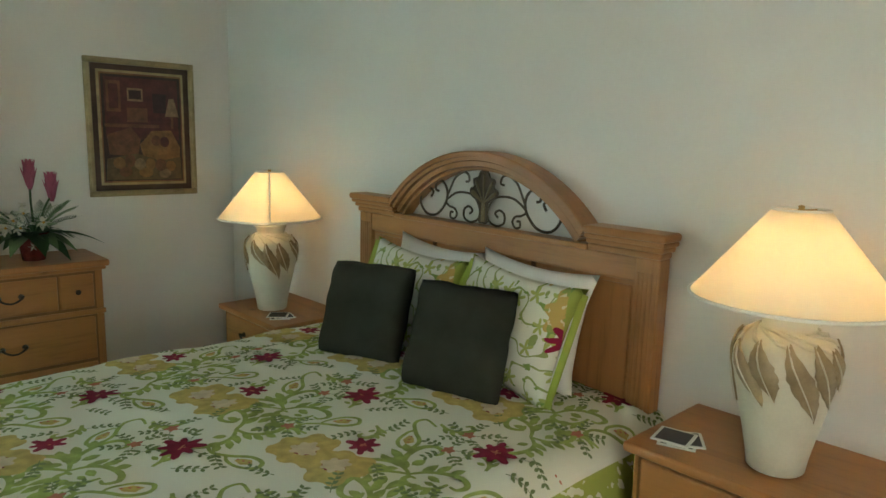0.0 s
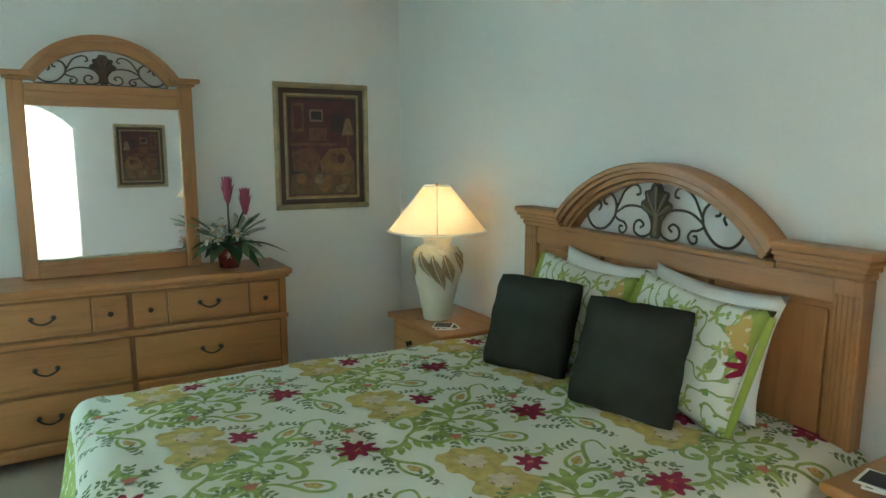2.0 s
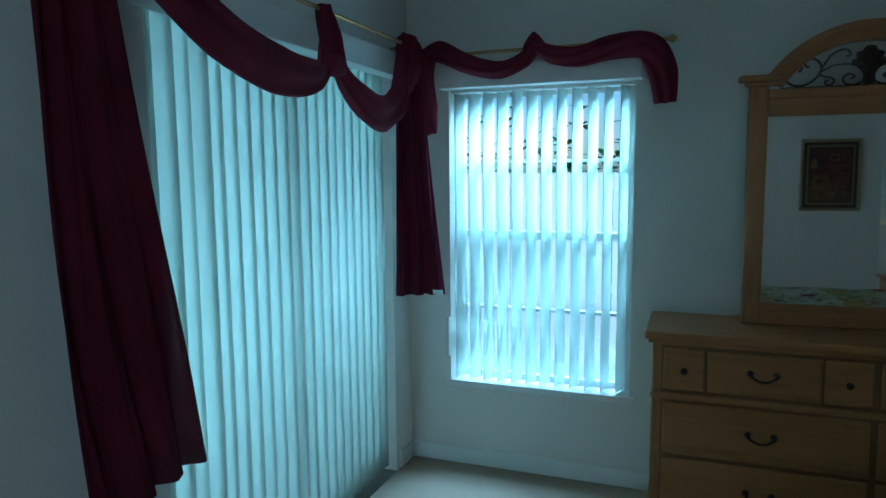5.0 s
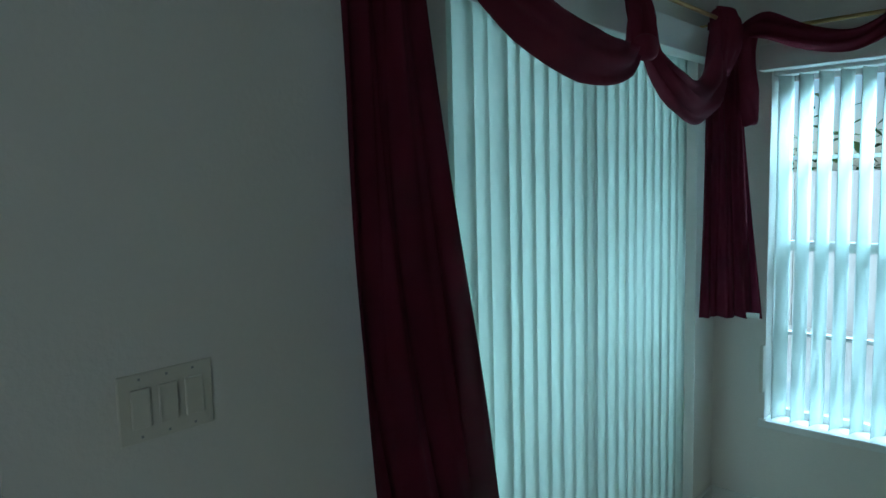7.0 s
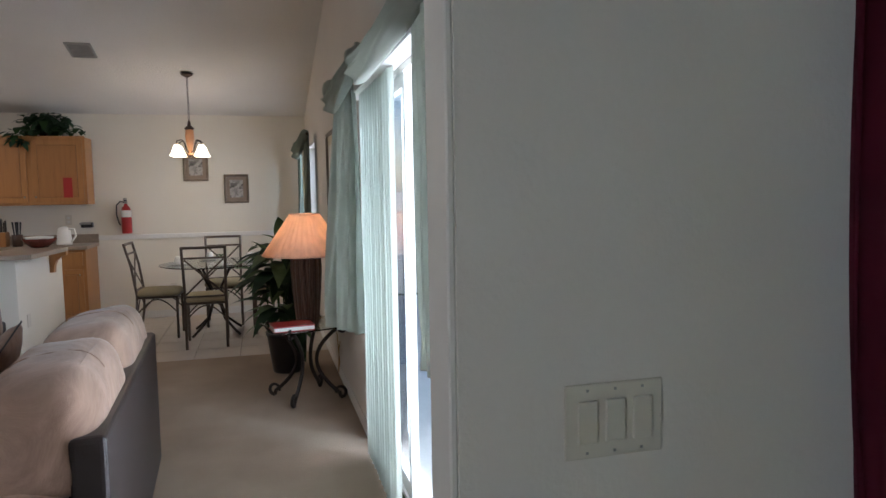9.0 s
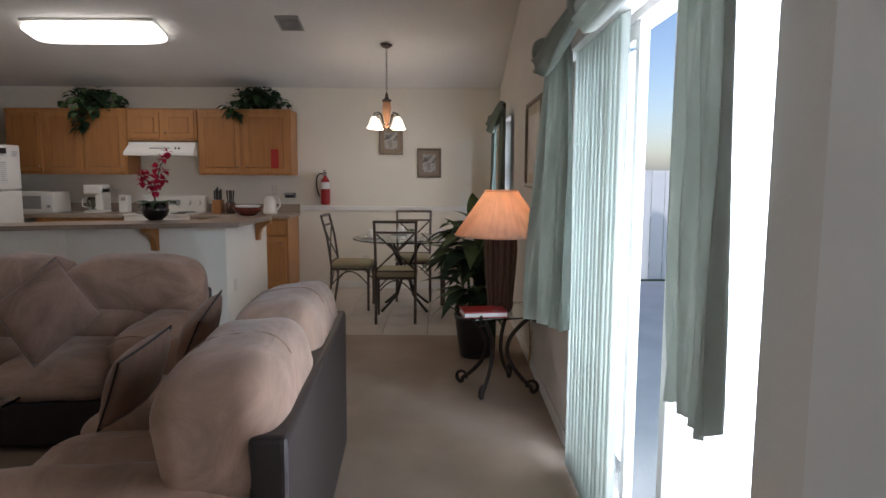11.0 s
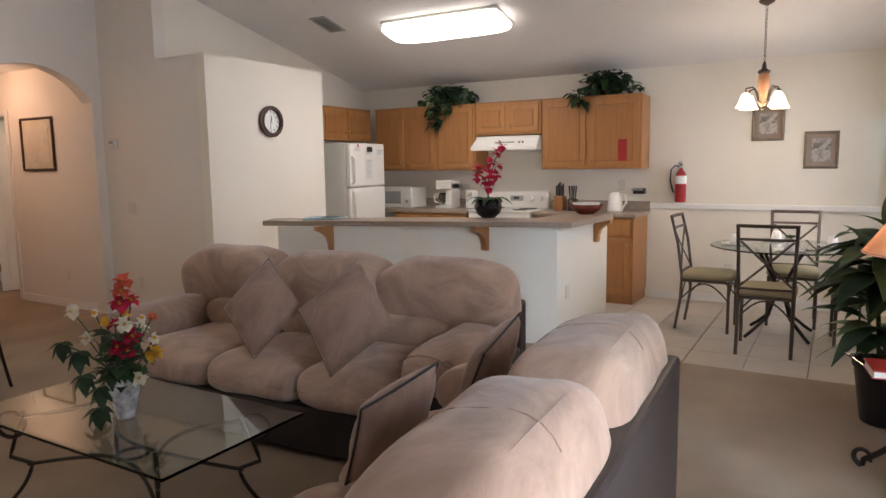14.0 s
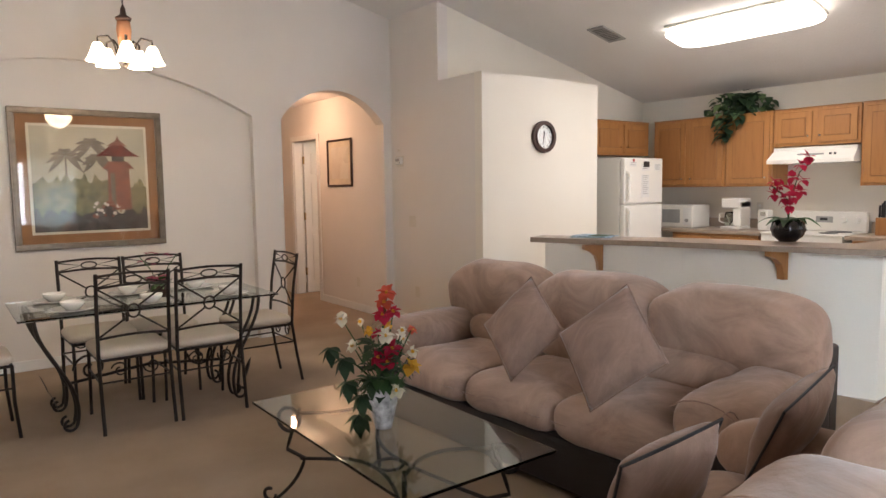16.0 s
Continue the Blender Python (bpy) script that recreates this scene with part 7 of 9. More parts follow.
def printed(parent, pts, m, lift, name, label=""):
    bm = bmesh.new()
    a = [bm.verts.new((x * iw, -0.0122 - lift * 0.0004, z * ih)) for x, z in pts]
    b = [bm.verts.new((x * iw, -0.0118, z * ih)) for x, z in pts]
    bm.faces.new(a)
    for k in range(len(pts)):
        bm.faces.new((a[k], b[k], b[(k + 1) % len(pts)], a[(k + 1) % len(pts)]))
    bmesh.ops.recalc_face_normals(bm, faces=bm.faces[:])
    return part(name, bm, m, parent, label)


rng = random.Random(31)


def ragged(x0, x1, base, top, n, amp):
    """Outline of a bank of leaves between two edges."""
    return [(x0, base)] + [(x0 + (x1 - x0) * k / n, top + amp * rng.uniform(-1, 1)) for k in range(n + 1)] + [(x1, base)]


printed(pp, [(-0.98, -0.98), (0.98, -0.98), (0.98, 0.98), (-0.98, 0.98)], PRINT_SKY, 1, "printed_sky", "pale printed sky")
for cx, cz, L in ((-0.42, 0.42, 0.34), (0.02, 0.62, 0.36), (0.1, 0.36, 0.26)):
    for k in range(8):
        a = radians(-25 + k * 33)
        d, e = (math.cos(a), math.sin(a)), (-math.sin(a), math.cos(a))
        pts = [(cx + d[0] * L * t + e[0] * w, cz + d[1] * L * t + e[1] * w - 0.5 * L * t * t) for t, w in ((0, 0.01), (0.3, 0.05), (0.6, 0.055), (1, 0.0), (0.6, -0.045), (0.3, -0.04))]
        printed(pp, pts, PRINT_PALM, 2 + 0.1 * k, "printed_palm_frond")
printed(pp, [(-0.44, -0.9), (-0.38, -0.9), (-0.40, 0.42), (-0.43, 0.42)], PRINT_PALM, 2, "printed_trunk")
printed(pp, ragged(-0.98, 0.3, -0.98, 0.02, 22, 0.10), PRINT_BUSH, 3, "printed_bushes", "olive printed bushes")
printed(pp, ragged(0.65, 0.98, -0.98, -0.1, 8, 0.12), PRINT_BUSH, 3, "printed_bushes")
printed(pp, [(0.28, -0.6), (0.70, -0.6), (0.68, 0.22), (0.30, 0.22)], TERRA, 4, "printed_tower", "terracotta garden tower")
printed(pp, [(0.34, -0.5), (0.42, -0.5), (0.42, 0.12), (0.34, 0.12)], PRINT_PALM, 5, "printed_niche")
printed(pp, [(0.20, 0.20), (0.78, 0.20), (0.66, 0.34), (0.32, 0.34)], TERRA, 5.5, "printed_ledge")
printed(pp, [(0.38, 0.34), (0.60, 0.34), (0.60, 0.45), (0.38, 0.45)], PRINT_DARK, 5, "printed_opening")
printed(pp, [(0.10, 0.44), (0.88, 0.44), (0.72, 0.54), (0.60, 0.64), (0.36, 0.64), (0.24, 0.54)], POT_RED, 6, "printed_roof")
printed(pp, [(0.30, 0.64), (0.66, 0.64), (0.54, 0.74), (0.50, 0.84), (0.46, 0.74)], TERRA, 6, "printed_roof")
printed(pp, ragged(-0.98, 0.98, -0.98, -0.62, 30, 0.10), PRINT_DARK, 7, "printed_foliage", "dark printed foliage")
for k in range(26):
    x, z, r = rng.uniform(0.0, 0.5), rng.uniform(-0.75, -0.4), rng.uniform(0.02, 0.045)
    printed(pp, [(x + r * math.cos(t), z + r * math.sin(t)) for t in (0, 1.2, 2.4, 3.6, 4.9)], CREAM_SEAT if k % 2 else TERRA, 8 + k * 0.05, "printed_blossom")
pg = part("picture_glass", box(-iw - 0.09, iw + 0.09, -0.022, -0.020, -ih - 0.09, ih + 0.09), PANE, pp, "picture glass")
pg.visible_shadow = False

picture("framed_print", (-4.93, -7.12, 1.72), 0.60, 0.56, ART_PALE, DARKWOODF, "botanical print in a dark frame on the hall wall", "+x", 0.07, IVORYMAT, 0.025)
picture("framed_print", (LW, -0.405, 1.80), 0.29, 0.335, ART_BW, SILVERF, "small monochrome print in a grey frame by the breakfast table", "+x", 0.04, TAUPEMAT, 0.028)
picture("framed_print", (LW, 0.055, 1.535), 0.29, 0.35, ART_BW, SILVERF, "small monochrome print in a grey frame by the breakfast table", "+x", 0.04, TAUPEMAT, 0.028)
picture("framed_print", (-4.88, LN, 1.645), 0.84, 0.64, ART_PALE, SILVERF, "pale print in a silver frame between the windows", "-y", 0.08, IVORYMAT, 0.03)


def chandelier(x, y, z, label, arms, turn=0.0):
    """z: the rims of its shades."""
    top = roof_z(x)
    o = thing("chandelier", (x, y, z), label, "chandelier", turn, "bronze chandeliers")
    h = top - z
    part("canopy", lathe(bmesh.new(), [(0.0, h - 0.004), (0.062, h - 0.008), (0.055, h - 0.025), (0.02, h - 0.045), (0.0, h - 0.045)], 20), DARKWOODF, o)
    n = max(6, int((h - 0.40) / 0.032))
    for i in range(n):
        zz = 0.37 + (h - 0.42) * (i + 0.5) / n
        r = (h - 0.42) / n * 0.62
        part("chain_link", rod(bmesh.new(), [((0.009 * math.cos(t) if i % 2 else 0), (0 if i % 2 else 0.009 * math.cos(t)), zz + r * math.sin(t)) for t in [6.2832 * k / 10 for k in range(11)]], 0.0022, 5), IRON, o)
    part("column", lathe(bmesh.new(), [(0.0, 0.0), (0.012, 0.004), (0.028, 0.02), (0.018, 0.04), (0.022, 0.06), (0.035, 0.12), (0.045, 0.20), (0.038, 0.26), (0.0, 0.27)], 20), AMBER, o, "amber resin column", True)
    part("cap", lathe(bmesh.new(), [(0.0, 0.26), (0.045, 0.265), (0.05, 0.28), (0.02, 0.30), (0.014, 0.34), (0.0, 0.37)], 18), DARKWOODF, o, smooth=True)
    R = 0.165
    for k in range(arms):
        a = 2 * math.pi * k / arms
        c, s = math.cos(a), math.sin(a)
        part("arm", rod(bmesh.new(), [(c * r, s * r, zz) for r, zz in ((0.02, 0.03), (0.05, 0.05), (0.07, 0.12), (0.10, 0.155), (R, 0.14), (R, 0.10))], 0.006, 8), IRON, o, "curved bronze arm")
        sh = part("shade", lathe(bmesh.new(), [(0.074, -0.008), (0.060, 0.016), (0.044, 0.055), (0.033, 0.088), (0.022, 0.105), (0.020, 0.105), (0.031, 0.086), (0.041, 0.054), (0.057, 0.016), (0.071, -0.008)], 24, (c * R, s * R, 0)), LAMP_GLOW, o, "lit frosted bell glass shade", True)
    part("finial", lathe(bmesh.new(), [(0.0, -0.03), (0.012, -0.02), (0.016, -0.008), (0.0, 0.004)], 12), IRON, o, smooth=True)
    bulb_light("chandelier_light", (x, y, z - 0.06), 9.0, WARM, 0.12)
    return o


chandelier(-6.95, -0.35, 1.875, "bronze chandelier with lit bell shades over the breakfast table", 4, 45)
chandelier(-2.09, -4.68, 2.24, "bronze chandelier with lit bell shades over the dining table", 5, 10)

# lamp table, lamp, book, plant
lt = thing("lamp_table", (-4.33, 0.60, 0), "small glass lamp table on dark iron scroll legs", "side table", 20)
part("tabletop", box(-0.25, 0.25, -0.25, 0.25, 0.528, 0.538, 0.003, 2), GLASS, lt, "square clear glass top")
for k in range(4):
    a = math.pi / 4 + k * math.pi / 2
    u = Vector((math.cos(a), math.sin(a), 0))
    pts = [u * (0.24 - 0.17 * math.sin(math.pi * min(1, t * 1.05)) ** 0.9 + 0.01 * t) + Vector((0, 0, 0.52 - 0.50 * t)) for t in [i / 18 for i in range(19)]]
    part("leg", rod(bmesh.new(), pts, 0.014, 8), IRON, lt, "thick curved iron leg")
    part("foot_scroll", rod(bmesh.new(), [pts[-1] + u * (0.0 + 0.038 * math.sin(b) + 0.0) + Vector((0, 0, 0.030 - 0.038 * math.cos(b) + 0.006)) for b in [i * 0.5 for i in range(11)]], [0.014 - 0.0006 * i for i in range(11)], 8), IRON, lt)
    part("top_scroll", rod(bmesh.new(), [pts[0] + u * (0.03 - 0.03 * math.cos(b)) + Vector((0, 0, -0.03 * math.sin(b))) for b in [i * 0.5 for i in range(10)]], 0.010, 8), IRON, lt)
lm = thing("table_lamp", (-4.36, 0.62, 0.5385), "dark ribbed table lamp with a lit terracotta pleated shade", "lamp")
for k in range(16):
    a = k * math.pi / 8
    part("rib", rod(bmesh.new(), [(r * math.cos(a), r * math.sin(a), z) for r, z in ((0.062, 0.0), (0.072, 0.10), (0.085, 0.25), (0.094, 0.40), (0.090, 0.47))], 0.017, 8), BARK, lm, "dark wooden rib")
part("core", lathe(bmesh.new(), [(0.0, 0.0), (0.064, 0.0), (0.09, 0.40), (0.07, 0.48), (0.03, 0.49), (0.012, 0.55), (0.0, 0.55)], 20), BARK, lm)
part("bulb", lathe(bmesh.new(), [(0.0, 0.55), (0.02, 0.57), (0.03, 0.61), (0.02, 0.65), (0.0, 0.66)], 14), BULB, lm, smooth=True)
bm = bmesh.new()
lathe(bm, [(0.30, 0.50), (0.105, 0.785), (0.103, 0.785), (0.298, 0.501)], 144, (0, 0, 0), lambda a, z: 1 + 0.014 * math.sin(36 * a))
sh = part("lampshade", bm, SHADE_T, lm, "pleated terracotta silk shade", True)
for r, z in ((0.302, 0.50), (0.106, 0.785)):
    part("shade_trim", rod(bmesh.new(), arc_pts(lambda t: (r * math.cos(6.2832 * t), r * math.sin(6.2832 * t), z), 48), 0.005, 6), SHADE_T, sh)
bulb_light("table_lamp_bulb", (-4.36, 0.62, 0.5385 + 0.68), 5.0, WARM, 0.03)
bk = thing("book", (-4.19, 0.50, 0.5385), "red bound guest book lying on the lamp table", "book", 8)
part("cover", box(-0.10, 0.10, -0.14, 0.14, 0.0, 0.006, 0.001), RED, bk)
part("pages", box(-0.095, 0.098, -0.135, 0.135, 0.006, 0.030), CHINA, bk)
part("cover", box(-0.10, 0.10, -0.14, 0.14, 0.030, 0.037, 0.001), RED, bk)
part("sticker", box(0.05, 0.08, 0.05, 0.09, 0.037, 0.0375), CHINA, bk, "small white sticker")
cdn = thing("power_cord", (-4.6, 0.84, 0.1), "thin yellowish lamp cord behind the table", "cord")
part("cable", rod(bmesh.new(), [(0.12, -0.15, 0.45), (-0.1, -0.02, 0.42), (-0.18, 0.03, 0.25), (-0.1, 0.035, 0.05), (-0.2, 0.035, -0.06), (-0.16, 0.04, 0.15), (-0.16, 0.05, 0.2)], 0.003, 6), BRASS, cdn)


def dieffenbachia():
    rng = random.Random(8)
    o = thing("potted_plant", (-5.16, 0.50, 0), "tall variegated leafy plant in a dark pot behind the lamp table", "plant")
    part("pot", lathe(bmesh.new(), [(0.0, 0.0), (0.12, 0.0), (0.125, 0.01), (0.165, 0.30), (0.175, 0.31), (0.175, 0.335), (0.155, 0.335), (0.15, 0.29), (0.0, 0.29)], 28), BLACK, o, "dark plastic pot", True)
    part("soil", lathe(bmesh.new(), [(0.0, 0.29), (0.145, 0.291), (0.145, 0.295), (0.0, 0.30)], 20), GROOVE, o)
    for k in range(6):
        a = k * 1.05
        part("cane", rod(bmesh.new(), [(0.05 * math.cos(a), 0.05 * math.sin(a), 0.29), (0.08 * math.cos(a), 0.08 * math.sin(a), 0.7), (0.10 * math.cos(a), 0.08 * math.sin(a), 0.85)], 0.010, 6), LEAF_G, o)
    for k in range(120):
        a = rng.uniform(0, 6.28)
        z = rng.uniform(0.36, 1.0)
        L = rng.uniform(0.24, 0.38)
        r0 = rng.uniform(0.03, 0.12)
        w = (math.cos(a), math.sin(a), rng.uniform(-0.1, 0.9))
        if math.sin(a) > 0.6:
            L *= 0.6
        bm = leaf(bmesh.new(), (r0 * math.cos(a), r0 * math.sin(a), z), w, L, L * 0.46, rng.uniform(0.35, 0.8), 7, 0.2)
        part("leaf", bm, LEAF_V if k % 3 == 0 else LEAF_D, o, "pale veined leaf" if k % 3 == 0 else "", True)
    for (x, y, z), w, L in (((-0.02, -0.10, 0.9), (0.2, -0.45, 0.9), 0.36), ((0.0, -0.02, 1.0), (0.1, -0.05, 1.0), 0.44), ((0.0, 0.02, 1.0), (0.2, -0.7, 0.9), 0.34), ((0.05, 0.05, 0.95), (0.4, 0.5, 1.0), 0.36), ((0, -0.15, 0.8), (0.1, -0.8, 0.55), 0.32)):
        part("leaf_stalk", rod(bmesh.new(), [(x, y, z - 0.5), (x, y, z)], 0.006, 6), LEAF_G, o)
        part("leaf", leaf(bmesh.new(), (x, y, z), w, L, 0.13, 0.35, 8, 0.25), LEAF_V, o, "tall pale veined leaf", True)


dieffenbachia()

# ---------- sliding door, blinds and sage scarves on the north wall ----------
sliding_door("door_slider_living", -3.34, -1.30, LN + 0.04, 2.03, "y", 1, ((-3.33, -2.45), (-2.20, -1.31)), "white framed living room sliding door standing part open")
rng = random.Random(6)
blind("vertical_blind", "white vertical blind drawn half across the living room slider", [(-3.07 + i * 0.070, LN - 0.045) for i in range(12)], [10 + rng.uniform(-3, 3) for i in range(12)], 0.02, 1.99, (-3.36, -1.28, LN - 0.09, LN - 0.01, 1.99, 2.03))
r3, _, _ = curtain_rod("curtain_rod", (-3.62, LN - 0.13, 2.06), (-1.05, LN - 0.13, 2.06), "dark curtain rod over the living room slider", IRON)
s3 = thing("sage_scarf", (0, 0, 0), "sage green scarf curtain draped over the slider rod", "curtain")
part("side_panel", drape(bmesh.new(), ((-3.22, LN - 0.15), (-3.04, LN - 0.10)), ((-3.30, LN - 0.235), (-2.99, LN - 0.085)), 0.72, 2.03, 3.2, 0.03, (0, -1), 70, 16), SAGE, s3, "sage green side panel", True)
part("side_panel", drape(bmesh.new(), ((-1.50, LN - 0.11), (-1.28, LN - 0.12)), ((-1.58, LN - 0.07), (-1.30, LN - 0.09)), 0.90, 2.05, 3.2, 0.03, (0, -1), 70, 16), SAGE, s3, "sage green side panel", True)
part("swag", swag(bmesh.new(), [(-3.66, LN - 0.14, 2.02), (-3.45, LN - 0.17, 2.00), (-3.15, LN - 0.20, 1.95), (-2.85, LN - 0.20, 1.96), (-2.62, LN - 0.17, 2.03), (-2.50, LN - 0.14, 2.10)], [0.08, 0.11, 0.12, 0.11, 0.09, 0.07], (0, -1, 0), 0.08, 7), SAGE, s3, "gathered sage swag", True)
part("swag", swag(bmesh.new(), [(-2.50, LN - 0.14, 2.10), (-2.40, LN - 0.17, 2.02), (-2.15, LN - 0.20, 1.95), (-1.85, LN - 0.20, 1.94), (-1.55, LN - 0.17, 1.99), (-1.30, LN - 0.14, 2.06)], [0.07, 0.09, 0.12, 0.12, 0.12, 0.10], (0, -1, 0), 0.08, 7, seed=2), SAGE, s3, "gathered sage swag", True)
for x in (-3.42, -2.52):
    part("knot", puff(bmesh.new(), (x, LN - 0.16, 2.065), (0.13, 0.10, 0.10), 0.8, lump=0.5), SAGE, s3, "twisted knot", True)

window_frame("window_2", -7.75, -6.75, LN + 0.09, 0.90, 2.0, 1.45)
structure("window_sill", box(-7.78, -6.72, LN - 0.016, LN + 0.10, 0.875, 0.908, 0.004), TRIM, "white window sill")
r4, _, _ = curtain_rod("curtain_rod", (-7.95, LN - 0.10, 2.06), (-6.40, LN - 0.10, 2.06), "dark curtain rod over the breakfast window", IRON)
s4 = thing("sage_scarf", (0, 0, 0), "dark sage scarf curtain round the breakfast window", "curtain")
part("side_panel", drape(bmesh.new(), ((-6.85, LN - 0.09), (-6.45, LN - 0.10)), ((-6.80, LN - 0.08), (-6.45, LN - 0.12)), 0.80, 2.05, 3.2, 0.03, (0, -1), 50, 12), SAGE_D, s4, "dark sage side panel", True)
part("side_panel", drape(bmesh.new(), ((-7.95, LN - 0.09), (-7.60, LN - 0.10)), ((-7.95, LN - 0.08), (-7.60, LN - 0.12)), 0.80, 2.05, 3.2, 0.03, (0, -1), 50, 12), SAGE_D, s4, "dark sage side panel", True)
part("swag", swag(bmesh.new(), [(-7.95, LN - 0.11, 2.05), (-7.6, LN - 0.15, 1.96), (-7.2, LN - 0.17, 1.92), (-6.8, LN - 0.15, 1.97), (-6.45, LN - 0.11, 2.06)], [0.10, 0.15, 0.16, 0.15, 0.10], (0, -1, 0), 0.08, 6), SAGE_D, s4, "gathered dark sage swag", True)

# ---------- breakfast table ----------


def cafe_chair():
    o = thing("cafe_chair", (0, 0, 0), "taupe metal cross-back chair with khaki seat at the breakfast table", "chair", 0, "chairs round the breakfast table")
    hw, sd = 0.185, 0.19
    for s in (-1, 1):
        bm = bmesh.new()
        rod(bm, [(s * hw, sd + 0.05, 0), (s * hw, sd + 0.01, 0.25), (s * hw, sd, 0.46), (s * (hw + 0.005), sd + 0.04, 0.75), (s * (hw + 0.01), sd + 0.10, 0.985)], 0.0155, 8, 0.7)
        part("back_leg", bm, TAUPE_IRON, o)
        part("front_leg", rod(bmesh.new(), [(s * hw, -sd, 0), (s * hw, -sd, 0.44)], 0.013, 8), TAUPE_IRON, o)
        part("side_rail", rod(bmesh.new(), [(s * hw, sd, 0.43), (s * hw, -sd, 0.43)], 0.012, 8), TAUPE_IRON, o)
        part("arched_brace", rod(bmesh.new(), arc_pts(lambda t: (s * hw, sd - 2 * sd * t, 0.27 + 0.14 * math.sin(math.pi * t)), 12), 0.007, 8), TAUPE_IRON, o)
        part("cross_bar", rod(bmesh.new(), [(s * (hw - 0.01), sd + 0.07, 0.86), (0, sd + 0.045, 0.69), (-s * (hw - 0.01), sd + 0.01, 0.52)], 0.0105, 8, 0.6), TAUPE_IRON, o)
    for z, y, r in ((0.975, sd + 0.098, 0.017), (0.875, sd + 0.075, 0.013), (0.50, sd + 0.004, 0.012)):
        part("back_rail", rod(bmesh.new(), [(-hw, y, z), (0, y + 0.012, z), (hw, y, z)], r, 8, 0.6), TAUPE_IRON, o)
    for y in (-sd, sd):
        part("cross_rail", rod(bmesh.new(), [(-hw, y, 0.43), (hw, y, 0.43)], 0.012, 8), TAUPE_IRON, o)
        part("arched_brace", rod(bmesh.new(), arc_pts(lambda t: (-hw + 2 * hw * t, y, 0.27 + 0.14 * math.sin(math.pi * t)), 12), 0.007, 8), TAUPE_IRON, o)
    part("seat", puff(bmesh.new(), (0, 0, 0.47), (0.42, 0.42, 0.085), 0.25, None, 36, 14, 0.7), TAN_SEAT, o, "khaki upholstered seat", True)
    return o


cc = cafe_chair()
cc.matrix_world = pose(-6.46, -0.22, 0, 0, 0, -88)
for x, y, r in ((-7.02, -0.72, 178), (-6.95, 0.42, 4), (-7.50, -0.10, 92)):
    copy_thing(cc, pose(x, y, 0, 0, 0, r))
rt = thing("breakfast_table", (-6.98, -0.16, 0), "round glass breakfast table on a dark metal pedestal", "table")
part("tabletop", lathe(bmesh.new(), [(0.0, 0.738), (0.545, 0.738), (0.555, 0.743), (0.545, 0.75), (0.0, 0.75)], 56), GLASS, rt, "round clear glass top")
for k in range(4):
    a = math.pi / 4 + k * math.pi / 2
    u = Vector((math.cos(a), math.sin(a), 0))
    part("pedestal_leg", rod(bmesh.new(), [u * r + Vector((0, 0, z)) for r, z in ((0.26, 0.735), (0.20, 0.68), (0.07, 0.48), (0.05, 0.33), (0.12, 0.16), (0.27, 0.05), (0.33, 0.012))], 0.014, 8), IRON, rt, "curved pedestal leg")
part("pedestal_ring", rod(bmesh.new(), arc_pts(lambda t: (0.07 * math.cos(6.2832 * t), 0.07 * math.sin(6.2832 * t), 0.40), 18), 0.01, 8), IRON, rt)
for k in range(4):
    a = k * math.pi / 2 + 0.2
    c = (-6.98 + 0.36 * math.cos(a), -0.16 + 0.36 * math.sin(a))
    p = thing("saucer", (c[0], c[1], 0.7505), "white china plate on the breakfast table", "plate", 0, "place settings on the breakfast table")
    part("dish", lathe(bmesh.new(), [(0.0, 0.0), (0.06, 0.0), (0.11, 0.012), (0.112, 0.015), (0.06, 0.005), (0.0, 0.005)], 24), CHINA, p, smooth=True)
    q = thing("cup", (c[0], c[1], 0.756), "white china cup upturned on its plate", "cup", 0, "cups on the breakfast table")
    part("body", lathe(bmesh.new(), [(0.0, 0.0), (0.042, 0.0), (0.041, 0.03), (0.034, 0.07), (0.026, 0.082), (0.0, 0.084)], 20), CHINA, q, smooth=True)
    part("handle", rod(bmesh.new(), [(0.038, 0, 0.02), (0.06, 0, 0.025), (0.06, 0, 0.055), (0.034, 0, 0.065)], 0.005, 6), CHINA, q)
tp = thing("small_plant", (-7.0, -0.10, 0.7505), "tiny green plant in the middle of the breakfast table", "plant")
part("pot", lathe(bmesh.new(), [(0.0, 0.0), (0.03, 0.0), (0.038, 0.06), (0.0, 0.06)], 16), CERAMIC, tp)
for k in range(22):
    a = k * 0.8
    part("leaf", leaf(bmesh.new(), (0, 0, 0.06), (math.cos(a), math.sin(a), 0.4 + 0.1 * (k % 7)), 0.08, 0.022, 0.4, 4), LEAF_G, tp)

# ---------- kitchen ----------
ZC = 0.93


def cab_door(parent, x0, x1, z0, z1, front, knob_at, name="door"):
    """Raised-panel door on a face at y = front that looks along -y, in the parent's frame."""
    d = part(name, box(x0, x1, front - 0.018, front, z0, z1, 0.003, 1), OAK, parent)
    r = 0.055
    # thin dark sheet edging the panel, groove shade put into its colour
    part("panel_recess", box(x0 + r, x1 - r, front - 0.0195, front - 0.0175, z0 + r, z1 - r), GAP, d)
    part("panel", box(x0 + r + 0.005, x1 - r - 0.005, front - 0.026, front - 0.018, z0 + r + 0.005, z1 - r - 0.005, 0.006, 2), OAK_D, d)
    if knob_at:
        kx, kz = knob_at
        part("knob", rod(bmesh.new(), [(kx, front - 0.018, kz), (kx, front - 0.030, kz), (kx, front - 0.040, kz)], [0.005, 0.007, 0.010], 8), CHROME, d)


